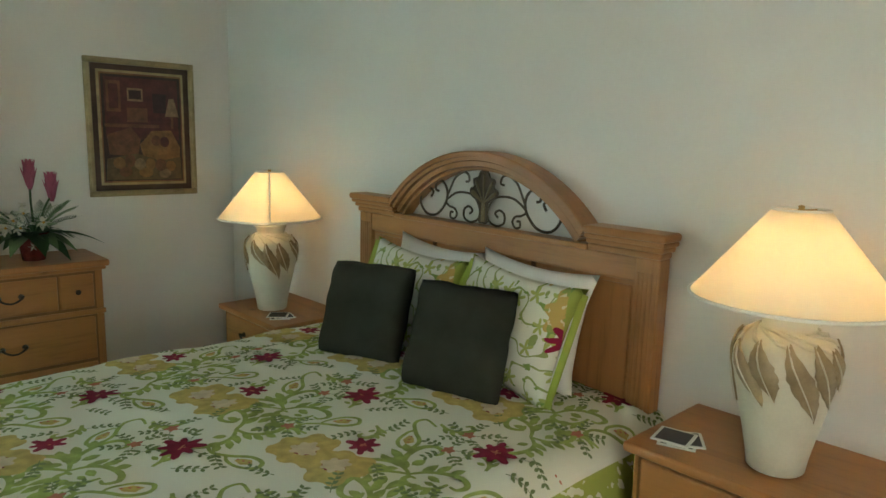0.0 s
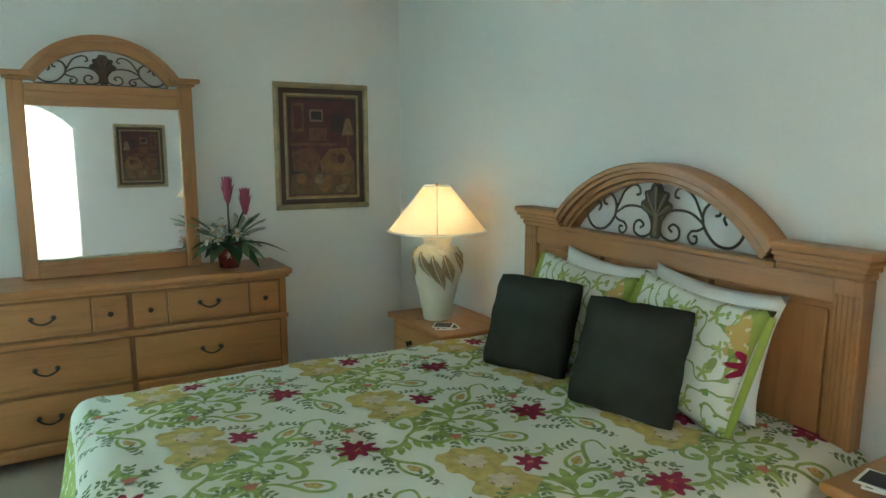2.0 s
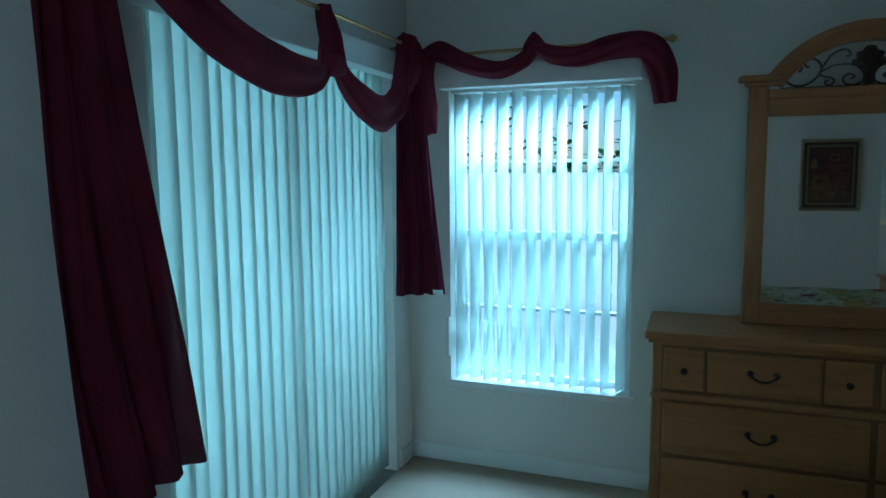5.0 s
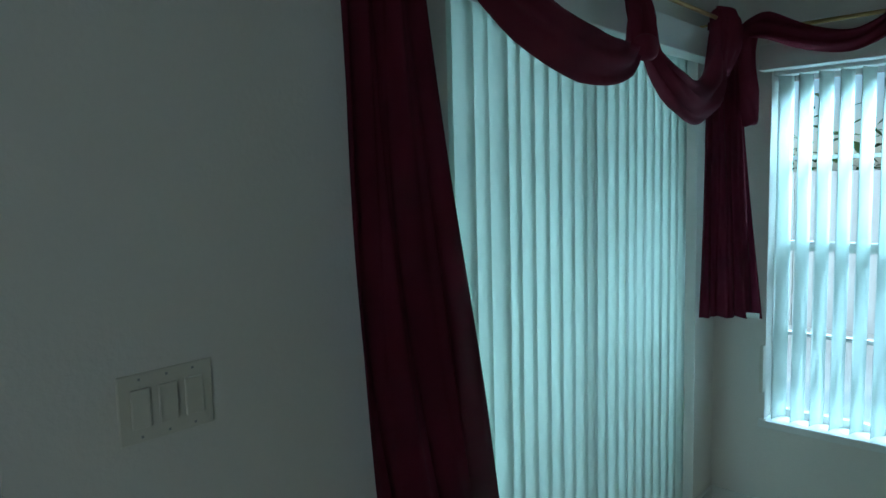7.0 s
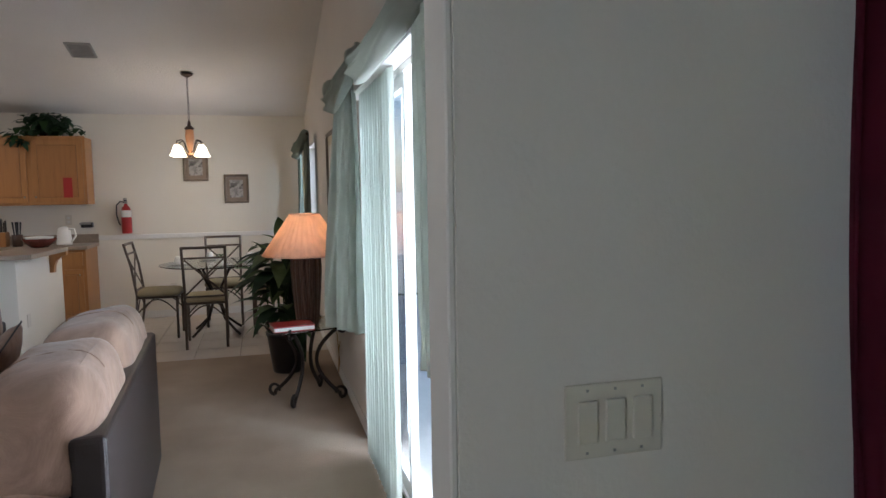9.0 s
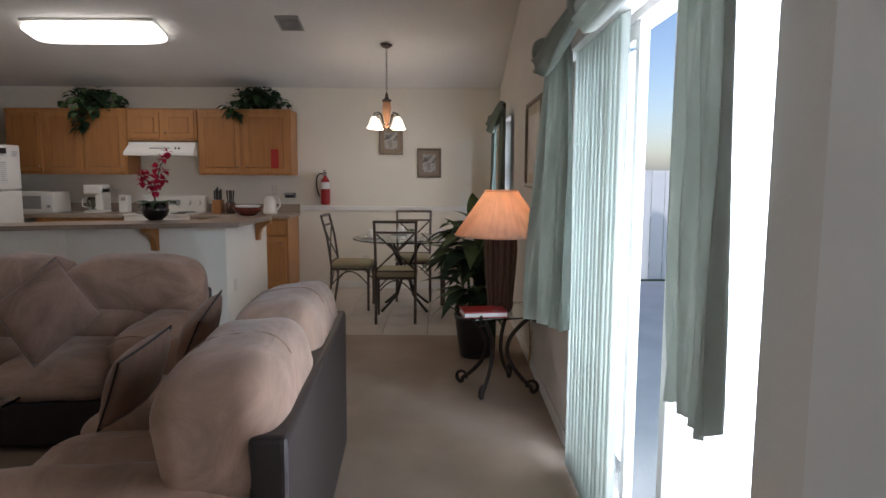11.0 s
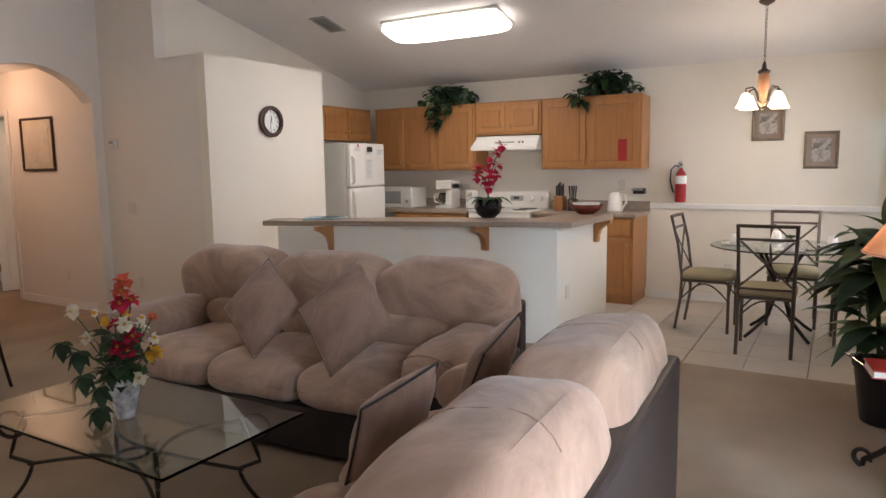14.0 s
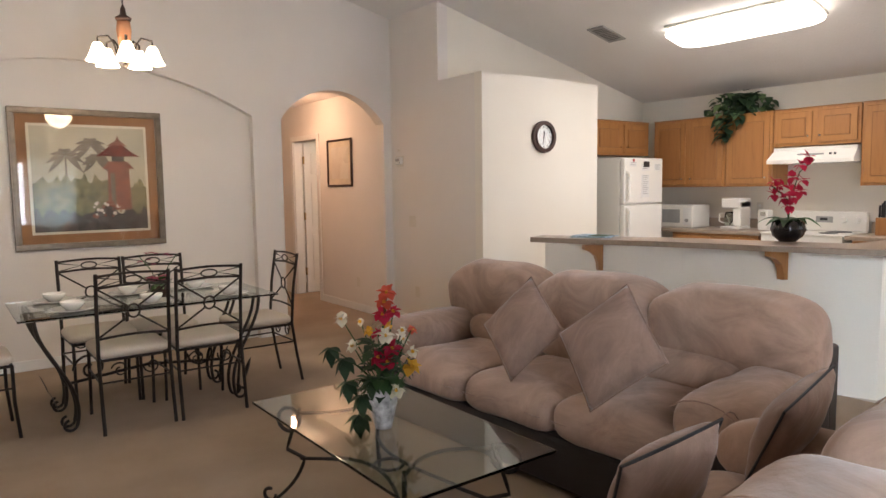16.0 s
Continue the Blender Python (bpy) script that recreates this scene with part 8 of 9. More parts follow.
def wall_cabinet(name, place, turn, w, z0, z1, doors, label, depth=0.31, ends=True):
    o = thing(name, place, label, "cabinet", turn, "kitchen wall cabinets")
    part("body", box(-w / 2, w / 2, 0.0, depth, z0, z1, 0.002, 1), OAK, o)
    part("face_frame", box(-w / 2, w / 2, -0.018, -0.001, z0, z1, 0.002, 1), OAK, o)
    part("cornice", box(-w / 2, w / 2, -0.026, -0.002, z1 + 0.001, z1 + 0.012, 0.003, 1), OAK, o)
    n = len(doors)
    x = -w / 2
    for k, frac in enumerate(doors):
        dw = w * frac
        kx = x + dw - 0.055 if k % 2 == 0 else x + 0.055
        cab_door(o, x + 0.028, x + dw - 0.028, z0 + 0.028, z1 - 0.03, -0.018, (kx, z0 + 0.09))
        x += dw
    return o


# west run: local x runs north (+y of the world), its front looks east
XF = -7.84


def on_west(y):
    return (XF, y, 0)


wall_cabinet("wall_cabinet", on_west(-2.0675), 90, 1.075, 1.38, 2.125, (0.48, 0.52), "golden oak wall cabinet with two raised-panel doors")
wall_cabinet("wall_cabinet", on_west(-3.015), 90, 0.80, 1.77, 2.125, (0.5, 0.5), "short golden oak cabinet above the range hood")
wall_cabinet("wall_cabinet", on_west(-3.675), 90, 0.50, 1.38, 2.125, (1.0,), "golden oak wall cabinet with one raised-panel door")
wall_cabinet("wall_cabinet", on_west(-4.38), 90, 0.89, 1.38, 2.125, (0.5, 0.5), "golden oak corner wall cabinet with two doors")
wall_cabinet("wall_cabinet", (-7.34, -4.93, 0), 180, 0.98, 1.75, 2.125, (0.5, 0.5), "short golden oak cabinet above the refrigerator", 0.31)

nt_ = thing("red_sign", (XF + 0.046, -1.715, 1.56), "small red safety card fixed to an oak cabinet door", "sign", 90)
part("card", box(-0.045, 0.045, -0.002, 0.0, -0.10, 0.12, 0.0005, 1), RED, nt_)


def base_cabinet(place, turn, w, label, doors, depth=0.57):
    o = thing("base_cabinet", place, label, "cabinet", turn, "kitchen base cabinets")
    part("body", box(-w / 2, w / 2, 0.0, depth, 0.10, ZC - 0.04, 0.002, 1), OAK, o)
    part("toe_kick", box(-w / 2 + 0.01, w / 2 - 0.01, 0.05, depth, 0.0, 0.10), OAK_D, o)
    x = -w / 2
    for k, f in enumerate(doors):
        dw = w * f
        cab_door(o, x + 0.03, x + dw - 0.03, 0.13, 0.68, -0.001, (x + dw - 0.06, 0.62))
        d = part("drawer", box(x + 0.03, x + dw - 0.03, -0.020, -0.001, 0.71, ZC - 0.065, 0.003, 1), OAK, o)
        part("knob", rod(bmesh.new(), [(x + dw / 2, -0.02, 0.79), (x + dw / 2, -0.042, 0.79)], [0.006, 0.011], 8), CHROME, d)
        x += dw
    return o


base_cabinet((-7.60, -2.05, 0), 90, 1.03, "golden oak base cabinet at the end of the counter", (0.5, 0.5), 0.56)
base_cabinet((-7.60, -3.92, 0), 90, 0.98, "golden oak base cabinet beside the range", (0.5, 0.5), 0.56)
for y0, y1 in ((-2.62, -1.51), (-4.80, -3.40)):
    c = thing("worktop", (-7.86, (y0 + y1) / 2, ZC - 0.038), "brown laminate worktop with an upstand", "worktop")
    part("slab", box(-0.30, 0.29, -(y1 - y0) / 2, (y1 - y0) / 2, 0.0, 0.038, 0.006, 2), COUNTER, c)
    part("backsplash", box(-0.305, -0.285, -(y1 - y0) / 2, (y1 - y0) / 2, 0.039, 0.14, 0.003), COUNTER, c)


def stove():
    o = thing("range", (-7.84, -3.01, 0), "white electric range with a black glass door and back panel", "stove", 90)
    part("body", box(-0.375, 0.375, -0.27, 0.30, 0.04, ZC - 0.01, 0.005), APPL, o)
    part("cooktop", box(-0.378, 0.378, -0.285, 0.27, ZC - 0.009, ZC + 0.006, 0.005), APPL, o)
    part("oven_door", box(-0.365, 0.365, -0.30, -0.272, 0.24, 0.80, 0.01), APPL, o)
    part("oven_window", box(-0.22, 0.22, -0.304, -0.299, 0.38, 0.66, 0.002), BLACK, o)
    part("door_handle", rod(bmesh.new(), [(-0.28, -0.30, 0.76), (-0.28, -0.34, 0.76), (0.28, -0.34, 0.76), (0.28, -0.30, 0.76)], 0.010, 8), APPL, o)
    part("drawer", box(-0.365, 0.365, -0.295, -0.272, 0.06, 0.22, 0.006), APPL, o)
    bp = part("back_panel", box(-0.378, 0.378, 0.225, 0.29, ZC + 0.007, ZC + 0.20, 0.012, 3), APPL, o)
    part("clock_display", box(-0.08, 0.08, 0.221, 0.226, ZC + 0.09, ZC + 0.15, 0.002), GREY, bp)
    part("clock_digits", box(-0.04, 0.03, 0.2195, 0.2215, ZC + 0.11, ZC + 0.135), BLACK, bp)
    for x in (-0.30, -0.20, 0.18, 0.30):
        part("dial", rod(bmesh.new(), [(x, 0.225, ZC + 0.12), (x, 0.20, ZC + 0.12)], [0.030, 0.024], 16), APPL, bp)
    for x, y, r in ((-0.19, -0.12, 0.10), (0.19, -0.12, 0.075), (-0.19, 0.11, 0.075), (0.19, 0.11, 0.10)):
        b = part("burner", lathe(bmesh.new(), [(0.0, ZC + 0.0065), (r, ZC + 0.0065), (r + 0.008, ZC + 0.012), (r - 0.01, ZC + 0.009), (0.0, ZC + 0.009)], 20, (x, y, 0)), BLACK, o)


stove()
hd = thing("range_hood", (-7.92, -3.015, 1.60), "white enamel range hood under the short oak cabinet", "range hood", 90)
bm = bmesh.new()
vs = [bm.verts.new(p) for p in ((-0.40, -0.23, 0.0), (0.40, -0.23, 0.0), (0.40, 0.25, 0.0), (-0.40, 0.25, 0.0), (-0.40, -0.23, 0.035), (0.40, -0.23, 0.035), (-0.385, -0.12, 0.125), (0.385, -0.12, 0.125), (0.40, 0.25, 0.155), (-0.40, 0.25, 0.155), (-0.385, -0.12, 0.155), (0.385, -0.12, 0.155))]
for f in ((0, 3, 2, 1), (0, 1, 5, 4), (4, 5, 7, 6), (6, 7, 11, 10), (10, 11, 8, 9), (2, 3, 9, 8), (0, 4, 6, 10, 9, 3), (1, 2, 8, 11, 7, 5)):
    bm.faces.new([vs[i] for i in f])
part("hood_shell", bm, APPL, hd)
part("vent_slots", box(-0.12, 0.12, -0.188, -0.184, 0.075, 0.09), GREY, hd)
for x in (0.18, 0.22):
    part("button", box(x - 0.01, x + 0.01, -0.19, -0.18, 0.072, 0.092, 0.002), BLACK, hd)


def fridge():
    o = thing("refrigerator", (-7.10, -4.80, 0), "white top-freezer refrigerator with papers held by magnets", "refrigerator", 180)
    part("cabinet", box(-0.325, 0.325, -0.31, 0.42, 0.03, 1.70, 0.008), APPL, o)
    for z0, z1, nm in ((1.215, 1.695, "freezer_door"), (0.08, 1.205, "door")):
        d = part(nm, box(-0.325, 0.325, -0.375, -0.315, z0, z1, 0.015, 3), APPL, o)
        hz0, hz1 = (1.25, 1.55) if nm == "freezer_door" else (0.75, 1.17)
        part("handle", rod(bmesh.new(), [(-0.29, -0.375, hz0), (-0.29, -0.415, hz0 + 0.03), (-0.29, -0.415, hz1 - 0.03), (-0.29, -0.375, hz1)], 0.014, 8), APPL, d)
    part("grille", box(-0.31, 0.31, -0.36, -0.315, 0.0, 0.07, 0.004), GREY, o)
    for k, (x, z, w, h) in enumerate(((0.02, 1.60, 0.14, 0.08), (-0.19, 1.63, 0.12, 0.05), (0.02, 1.40, 0.13, 0.24), (0.23, 1.60, 0.12, 0.07))):
        pg = part("note", box(x - w / 2, x + w / 2, -0.378, -0.3755, z - h / 2, z + h / 2), CHINA, o, "paper note")
        nb = int(h / 0.022)
        for i in range(nb):
            part("text_bar", box(x - w * 0.38, x + w * (0.38 - 0.1 * (i % 3)), -0.3785, -0.3779, z + h / 2 - 0.015 - i * 0.021, z + h / 2 - 0.008 - i * 0.021), GREY, pg)
    part("magnet", box(-0.02, 0.08, -0.384, -0.3785, 1.60, 1.66, 0.003), (BLACK), o, "dark magnet")
    part("magnet", box(-0.20, -0.17, -0.384, -0.3785, 1.655, 1.685, 0.003), (RED), o, "red magnet")


fridge()

# bar: half wall and its counter
BAR = [(-4.98, -3.80), (-5.50, -2.89), (-5.86, -1.68), (-6.92, -1.60)]


def offset(line, d):
    """The polyline moved d to its right."""
    P = [Vector(p) for p in line]
    out = []
    for i, p in enumerate(P):
        ns = []
        if i > 0:
            t = (P[i] - P[i - 1]).normalized()
            ns.append(Vector((t.y, -t.x)))
        if i < len(P) - 1:
            t = (P[i + 1] - P[i]).normalized()
            ns.append(Vector((t.y, -t.x)))
        n_ = sum(ns, Vector((0, 0))).normalized()
        out.append(p + n_ * d / max(0.5, n_.dot(ns[0])))
    return out


def band(bm, a, b, z0, z1):
    n = len(a)
    V = [[bm.verts.new((p.x, p.y, z)) for p in (*a, *b[::-1])] for z in (z0, z1)]
    bm.faces.new(V[0][::-1])
    bm.faces.new(V[1])
    m = 2 * n
    for i in range(m):
        bm.faces.new((V[0][i], V[0][(i + 1) % m], V[1][(i + 1) % m], V[1][i]))
    return bm


structure("wall_bar", band(bmesh.new(), [Vector(p) for p in BAR], offset(BAR, -0.12), 0.0, 0.955), WALL_K, "cream half wall under the breakfast bar")
ext = [(-4.98, -3.95), (-5.50, -2.89), (-5.86, -1.68), (-6.55, -1.63)]
front, back = offset(ext, 0.17), offset(ext, -0.27)
front[:2] = [Vector((-4.97, -3.96)), Vector((-5.34, -2.90))]
endc = (front[-1] + back[-1]) / 2
tip = []
ur, vr = (front[-1] - endc), Vector((-1, 0.07)).normalized()
for k in range(1, 10):
    a = math.pi * k / 10
    tip.append(endc + ur * math.cos(a) + vr * ur.length * 1.4 * math.sin(a))
bm = bmesh.new()
ring = [*front, *tip, *back[::-1]]
V = [[bm.verts.new((p.x, p.y, z)) for p in ring] for z in (0.957, 0.997)]
bm.faces.new(V[0][::-1])
bm.faces.new(V[1])
for i in range(len(ring)):
    bm.faces.new((V[0][i], V[0][(i + 1) % len(ring)], V[1][(i + 1) % len(ring)], V[1][i]))
bc = thing("bar_counter", (0, 0, 0), "long brown laminate breakfast bar with a rounded end", "counter")
part("slab", bm, COUNTER, bc)


def corbel(x, y, turn):
    o = thing("corbel", (x, y, 0.956), "golden oak bracket carrying the bar counter", "bracket", turn, "brackets under the bar")
    bm = bmesh.new()
    prof = [(0, 0), (0.15, 0), (0.15, -0.035), (0.10, -0.055), (0.06, -0.09), (0.04, -0.14), (0.035, -0.20), (0, -0.20)]
    A = [bm.verts.new((-0.03, -p[0], p[1])) for p in prof]
    B = [bm.verts.new((0.03, -p[0], p[1])) for p in prof]
    bm.faces.new(A)
    bm.faces.new(B[::-1])
    for i in range(len(prof)):
        j = (i + 1) % len(prof)
        bm.faces.new((A[i], B[i], B[j], A[j]))
    part("bracket", bm, OAK, o)


corbel(-5.20, -3.40, 60)
corbel(-5.695, -2.22, 73)
corbel(-6.62, -1.62, 176)
ot = thing("outlet", (-6.05, -1.665, 0.40), "almond wall outlet plate on the bar wall", "outlet", 176)
part("plate", box(-0.035, 0.035, -0.006, -0.001, -0.057, 0.057, 0.002), ALMOND, ot)

# things on the bar
mg = thing("magazine", (-5.35, -3.62, 0.9975), "glossy travel brochures lying on the breakfast bar", "magazine", 30)
part("booklet", box(-0.12, 0.12, -0.16, 0.16, 0.0, 0.008, 0.001), PAPER, mg)
mg2 = thing("magazine", (-5.33, -3.58, 0.9975 + 0.0085), "glossy travel brochure on top of another on the bar", "magazine", 12)
part("booklet", box(-0.11, 0.11, -0.15, 0.15, 0.0, 0.007, 0.001), PAPER, mg2)
part("cover_block", box(-0.09, 0.09, -0.02, 0.13, 0.007, 0.0075), LEAF_G, mg2)


def orchid():
    rng = random.Random(15)
    o = thing("orchid", (-5.93, -2.32, 0.9975), "red silk orchid in a glossy black bowl on the bar", "plant")
    part("pot", lathe(bmesh.new(), [(0.0, 0.0), (0.055, 0.0), (0.10, 0.04), (0.118, 0.09), (0.105, 0.14), (0.085, 0.155), (0.078, 0.15), (0.09, 0.12), (0.0, 0.11)], 32), POT_BLK, o, "round glossy black pot", True)
    for a, L in ((0.3, 0.24), (1.6, 0.26), (2.9, 0.22), (3.9, 0.24), (4.9, 0.26), (5.8, 0.20)):
        part("leaf", leaf(bmesh.new(), (0.02 * math.cos(a), 0.02 * math.sin(a), 0.13), (math.cos(a), math.sin(a), 0.8), L, 0.085, 0.7, 7, 0.3), LEAF_G, o, smooth=True)
    stems = []
    for s, top in ((1, (-0.06, 0.14, 0.58)), (-1, (0.02, -0.12, 0.40))):
        pts = [Vector((0, 0, 0.12)), Vector((0.0, s * 0.01, 0.30)), Vector((top[0] * 0.4, top[1] * 0.4, top[2] * 0.85)), Vector(top)]
        part("stem", rod(bmesh.new(), pts, 0.004, 6), LEAF_G, o)
        stems.append(pts)
    for (y, z) in ((0.15, 0.60), (0.10, 0.545), (0.03, 0.46), (0.11, 0.44), (-0.05, 0.40), (-0.10, 0.43), (0.0, 0.36), (-0.12, 0.34), (-0.04, 0.31), (0.05, 0.32), (0.10, 0.36), (-0.09, 0.39), (0.02, 0.26)):
        x = rng.uniform(-0.05, 0.06)
        for k in range(5):
            a = k * 1.257 + rng.uniform(0, 1)
            part("petal", leaf(bmesh.new(), (x, y, z), (0.3, math.cos(a), math.sin(a)), 0.060, 0.058, 0.1, 4, 0.2), PETAL_R, o, "crimson orchid petal", True)
        part("orchid_throat", puff(bmesh.new(), (x + 0.01, y, z), (0.014, 0.014, 0.014), 1, None, 8, 6), PETAL_W, o)


orchid()
bw = thing("bowl", (-6.62, -1.70, 0.9975), "dark red glazed bowl with handles on the breakfast bar", "bowl")
part("dish", lathe(bmesh.new(), [(0.0, 0.0), (0.07, 0.0), (0.12, 0.04), (0.15, 0.08), (0.145, 0.085), (0.11, 0.05), (0.0, 0.02)], 32), POT_RED, bw, smooth=True)
part("plate_inside", lathe(bmesh.new(), [(0.0, 0.06), (0.11, 0.075), (0.125, 0.10), (0.11, 0.088), (0.0, 0.07)], 28), CHINA, bw, "white dish inside", True)

# kitchen counter clutter


def put(name, place, label, cat, turn=90):
    return thing(name, place, label, cat, turn)


mw = put("microwave", (-7.92, -4.48, ZC + 0.0005), "white countertop microwave in the kitchen corner", "microwave", 90)
part("case", box(-0.22, 0.22, -0.17, 0.17, 0.0, 0.25, 0.01), APPL, mw)
part("door_window", box(-0.17, 0.06, -0.174, -0.17, 0.05, 0.20, 0.002), GREY, mw)
part("control_panel", box(0.10, 0.20, -0.174, -0.17, 0.03, 0.22, 0.002), CHINA, mw)
part("dial", rod(bmesh.new(), [(0.15, -0.174, 0.08), (0.15, -0.19, 0.08)], 0.02, 12), GREY, mw)
cm = put("coffee_maker", (-7.92, -3.87, ZC + 0.0005), "white drip coffee maker with a glass jug", "coffee maker")
part("base", box(-0.09, 0.12, -0.12, 0.12, 0.0, 0.03, 0.008), APPL, cm)
part("tower", box(0.03, 0.12, -0.09, 0.12, 0.031, 0.30, 0.015), APPL, cm)
part("top", box(-0.09, 0.12, -0.11, 0.12, 0.22, 0.33, 0.015), APPL, cm)
part("jug", lathe(bmesh.new(), [(0.0, 0.035), (0.055, 0.035), (0.065, 0.08), (0.055, 0.15), (0.045, 0.18), (0.042, 0.18), (0.05, 0.15), (0.0, 0.045)], 24, (-0.03, -0.03, 0)), GLASS, cm, smooth=True)
part("jug_handle", rod(bmesh.new(), [(-0.08, -0.05, 0.17), (-0.13, -0.07, 0.16), (-0.13, -0.07, 0.08), (-0.09, -0.05, 0.06)], 0.009, 8), APPL, cm)
co = put("can_opener", (-7.90, -3.52, ZC + 0.0005), "white electric can opener on the worktop", "can opener")
part("body", box(-0.055, 0.055, -0.05, 0.05, 0.0, 0.21, 0.012), APPL, co)
part("blade_head", box(-0.02, 0.03, -0.065, -0.05, 0.15, 0.19, 0.003), CHROME, co)
kb = put("knife_block", (-7.90, -2.42, ZC + 0.0005), "pale wooden knife block with black handles", "knife block")
part("block", box(-0.05, 0.05, -0.07, 0.07, 0.0, 0.16, 0.006), PINE_Z, kb)
for i in range(5):
    part("knife_handle", box(-0.042 + i * 0.019, -0.030 + i * 0.019, -0.03 + 0.01 * (i % 2), 0.0 + 0.01 * (i % 2), 0.161, 0.27 + 0.02 * (i % 3), 0.003), BLACK, kb)
ut = put("utensil_jar", (-7.88, -2.27, ZC + 0.0005), "wooden utensil jar holding black tools", "jar")
part("jar", lathe(bmesh.new(), [(0.0, 0.0), (0.05, 0.0), (0.055, 0.13), (0.05, 0.13), (0.0, 0.02)], 20), BARK, ut, smooth=True)
for i in range(4):
    part("tool", rod(bmesh.new(), [(0.02 * math.cos(i * 1.6), 0.02 * math.sin(i * 1.6), 0.03), (0.04 * math.cos(i * 1.6), 0.04 * math.sin(i * 1.6), 0.27)], [0.005, 0.010], 8), BLACK, ut)
kt = put("kettle", (-7.86, -1.80, ZC + 0.0005), "white plastic electric kettle on the worktop", "kettle")
part("jug", lathe(bmesh.new(), [(0.0, 0.0), (0.075, 0.0), (0.08, 0.03), (0.065, 0.16), (0.055, 0.19), (0.03, 0.205), (0.0, 0.21)], 28), APPL, kt, smooth=True)
part("handle", rod(bmesh.new(), [(0.05, -0.02, 0.18), (0.11, -0.03, 0.18), (0.125, -0.03, 0.10), (0.07, -0.02, 0.03)], 0.011, 8), APPL, kt)
ph = put("telephone", (-8.13, -1.62, 1.14), "small black wall telephone above the worktop", "telephone")
part("body", box(-0.06, 0.06, -0.04, 0.038, -0.03, 0.03, 0.006), BLACK, ph)
part("handset", box(-0.07, 0.05, -0.065, -0.041, 0.005, 0.028, 0.005), GREY, ph)
for y, z in ((-3.72, 1.15), (-1.82, 1.20), (-0.72, 0.35)):
    oo = thing("outlet", (LW, y, z), "almond wall outlet plate in the kitchen area", "outlet", 90, "wall outlets")
    part("plate", box(-0.036, 0.036, -0.006, -0.001, -0.058, 0.058, 0.002), ALMOND, oo)
    for s in (-1, 1):
        part("socket", box(-0.014, 0.014, -0.0075, -0.0055, s * 0.024 - 0.012, s * 0.024 + 0.012, 0.001), CHINA, oo)

# greenery on the cabinets


def ivy(place, seed, n, spread, hang, label, mtl2):
    rng = random.Random(seed)
    o = thing("ivy_plant", place, label, "plant")
    part("basket", lathe(bmesh.new(), [(0.0, 0.0), (0.08, 0.0), (0.10, 0.08), (0.0, 0.08)], 14), BARK, o)
    pts = []
    for k in range(n):
        y = rng.gauss(0, 0.5) * spread
        z = 0.05 + rng.uniform(0, 0.22) * math.sqrt(max(0.08, 1 - (y / spread / 1.2) ** 2))
        x = rng.uniform(-0.10, 0.15)
        pts.append((x, y, min(z, 0.27)))
    for yc, L in hang:
        m = int(L * 150)
        part("vine", rod(bmesh.new(), [(0.12, yc, 0.08), (0.215, yc, 0.03), (0.22, yc + 0.02, -L * 0.5), (0.215, yc, -L)], 0.004, 5), LEAF_G, o)
        for k in range(m):
            s = rng.random()
            pts.append((rng.uniform(0.20, 0.25), yc + rng.uniform(-0.09, 0.09) * (1 - 0.5 * s), 0.06 - L * s))
    for i, (x, y, z) in enumerate(pts):
        a = rng.uniform(-1.4, 1.4)
        w = (math.cos(a), math.sin(a), rng.uniform(-0.7, 0.5))
        part("ivy_leaf", leaf(bmesh.new(), (x, y, z), w, rng.uniform(0.08, 0.13), rng.uniform(0.065, 0.10), 0.4, 4, 0.2), mtl2 if i % 4 == 0 else LEAF_D, o, smooth=True)


ivy((-8.0, -3.86, 2.1255), 31, 150, 0.32, ((-0.06, 0.30), (0.06, 0.16)), "trailing variegated ivy on top of the oak cabinets", LEAF_V)
ivy((-8.0, -1.93, 2.1255), 32, 210, 0.27, ((-0.22, 0.12),), "bushy dark green ivy on top of the oak cabinets", LEAF_G)


def extinguisher():
    o = thing("fire_extinguisher", (-8.09, -1.19, 1.03), "red fire extinguisher with a black hose on the wall", "fire extinguisher", 90)
    part("cylinder", lathe(bmesh.new(), [(0.0, 0.0), (0.05, 0.0), (0.056, 0.01), (0.056, 0.26), (0.045, 0.30), (0.022, 0.325), (0.02, 0.345), (0.0, 0.345)], 28), RED, o, smooth=True)
    part("label_plate", lathe(bmesh.new(), [(0.0572, 0.19), (0.0576, 0.191), (0.0576, 0.269), (0.0572, 0.27)], 28), CHINA, o, "white instruction label")
    part("valve", box(-0.016, 0.016, -0.016, 0.016, 0.346, 0.385, 0.004), CHROME, o)
    part("lever", box(-0.012, 0.012, -0.09, 0.02, 0.386, 0.396, 0.002), BLACK, o)
    part("lever", box(-0.012, 0.012, -0.085, 0.02, 0.405, 0.412, 0.002), BLACK, o)
    part("hose", rod(bmesh.new(), [(-0.016, 0, 0.365), (-0.06, 0, 0.375), (-0.10, 0, 0.33), (-0.105, 0, 0.22), (-0.08, 0, 0.12), (-0.065, -0.01, 0.10)], 0.008, 8), BLACK, o)
    part("bracket", box(-0.03, 0.03, 0.055, 0.079, 0.18, 0.30, 0.003), GREY, o)


extinguisher()


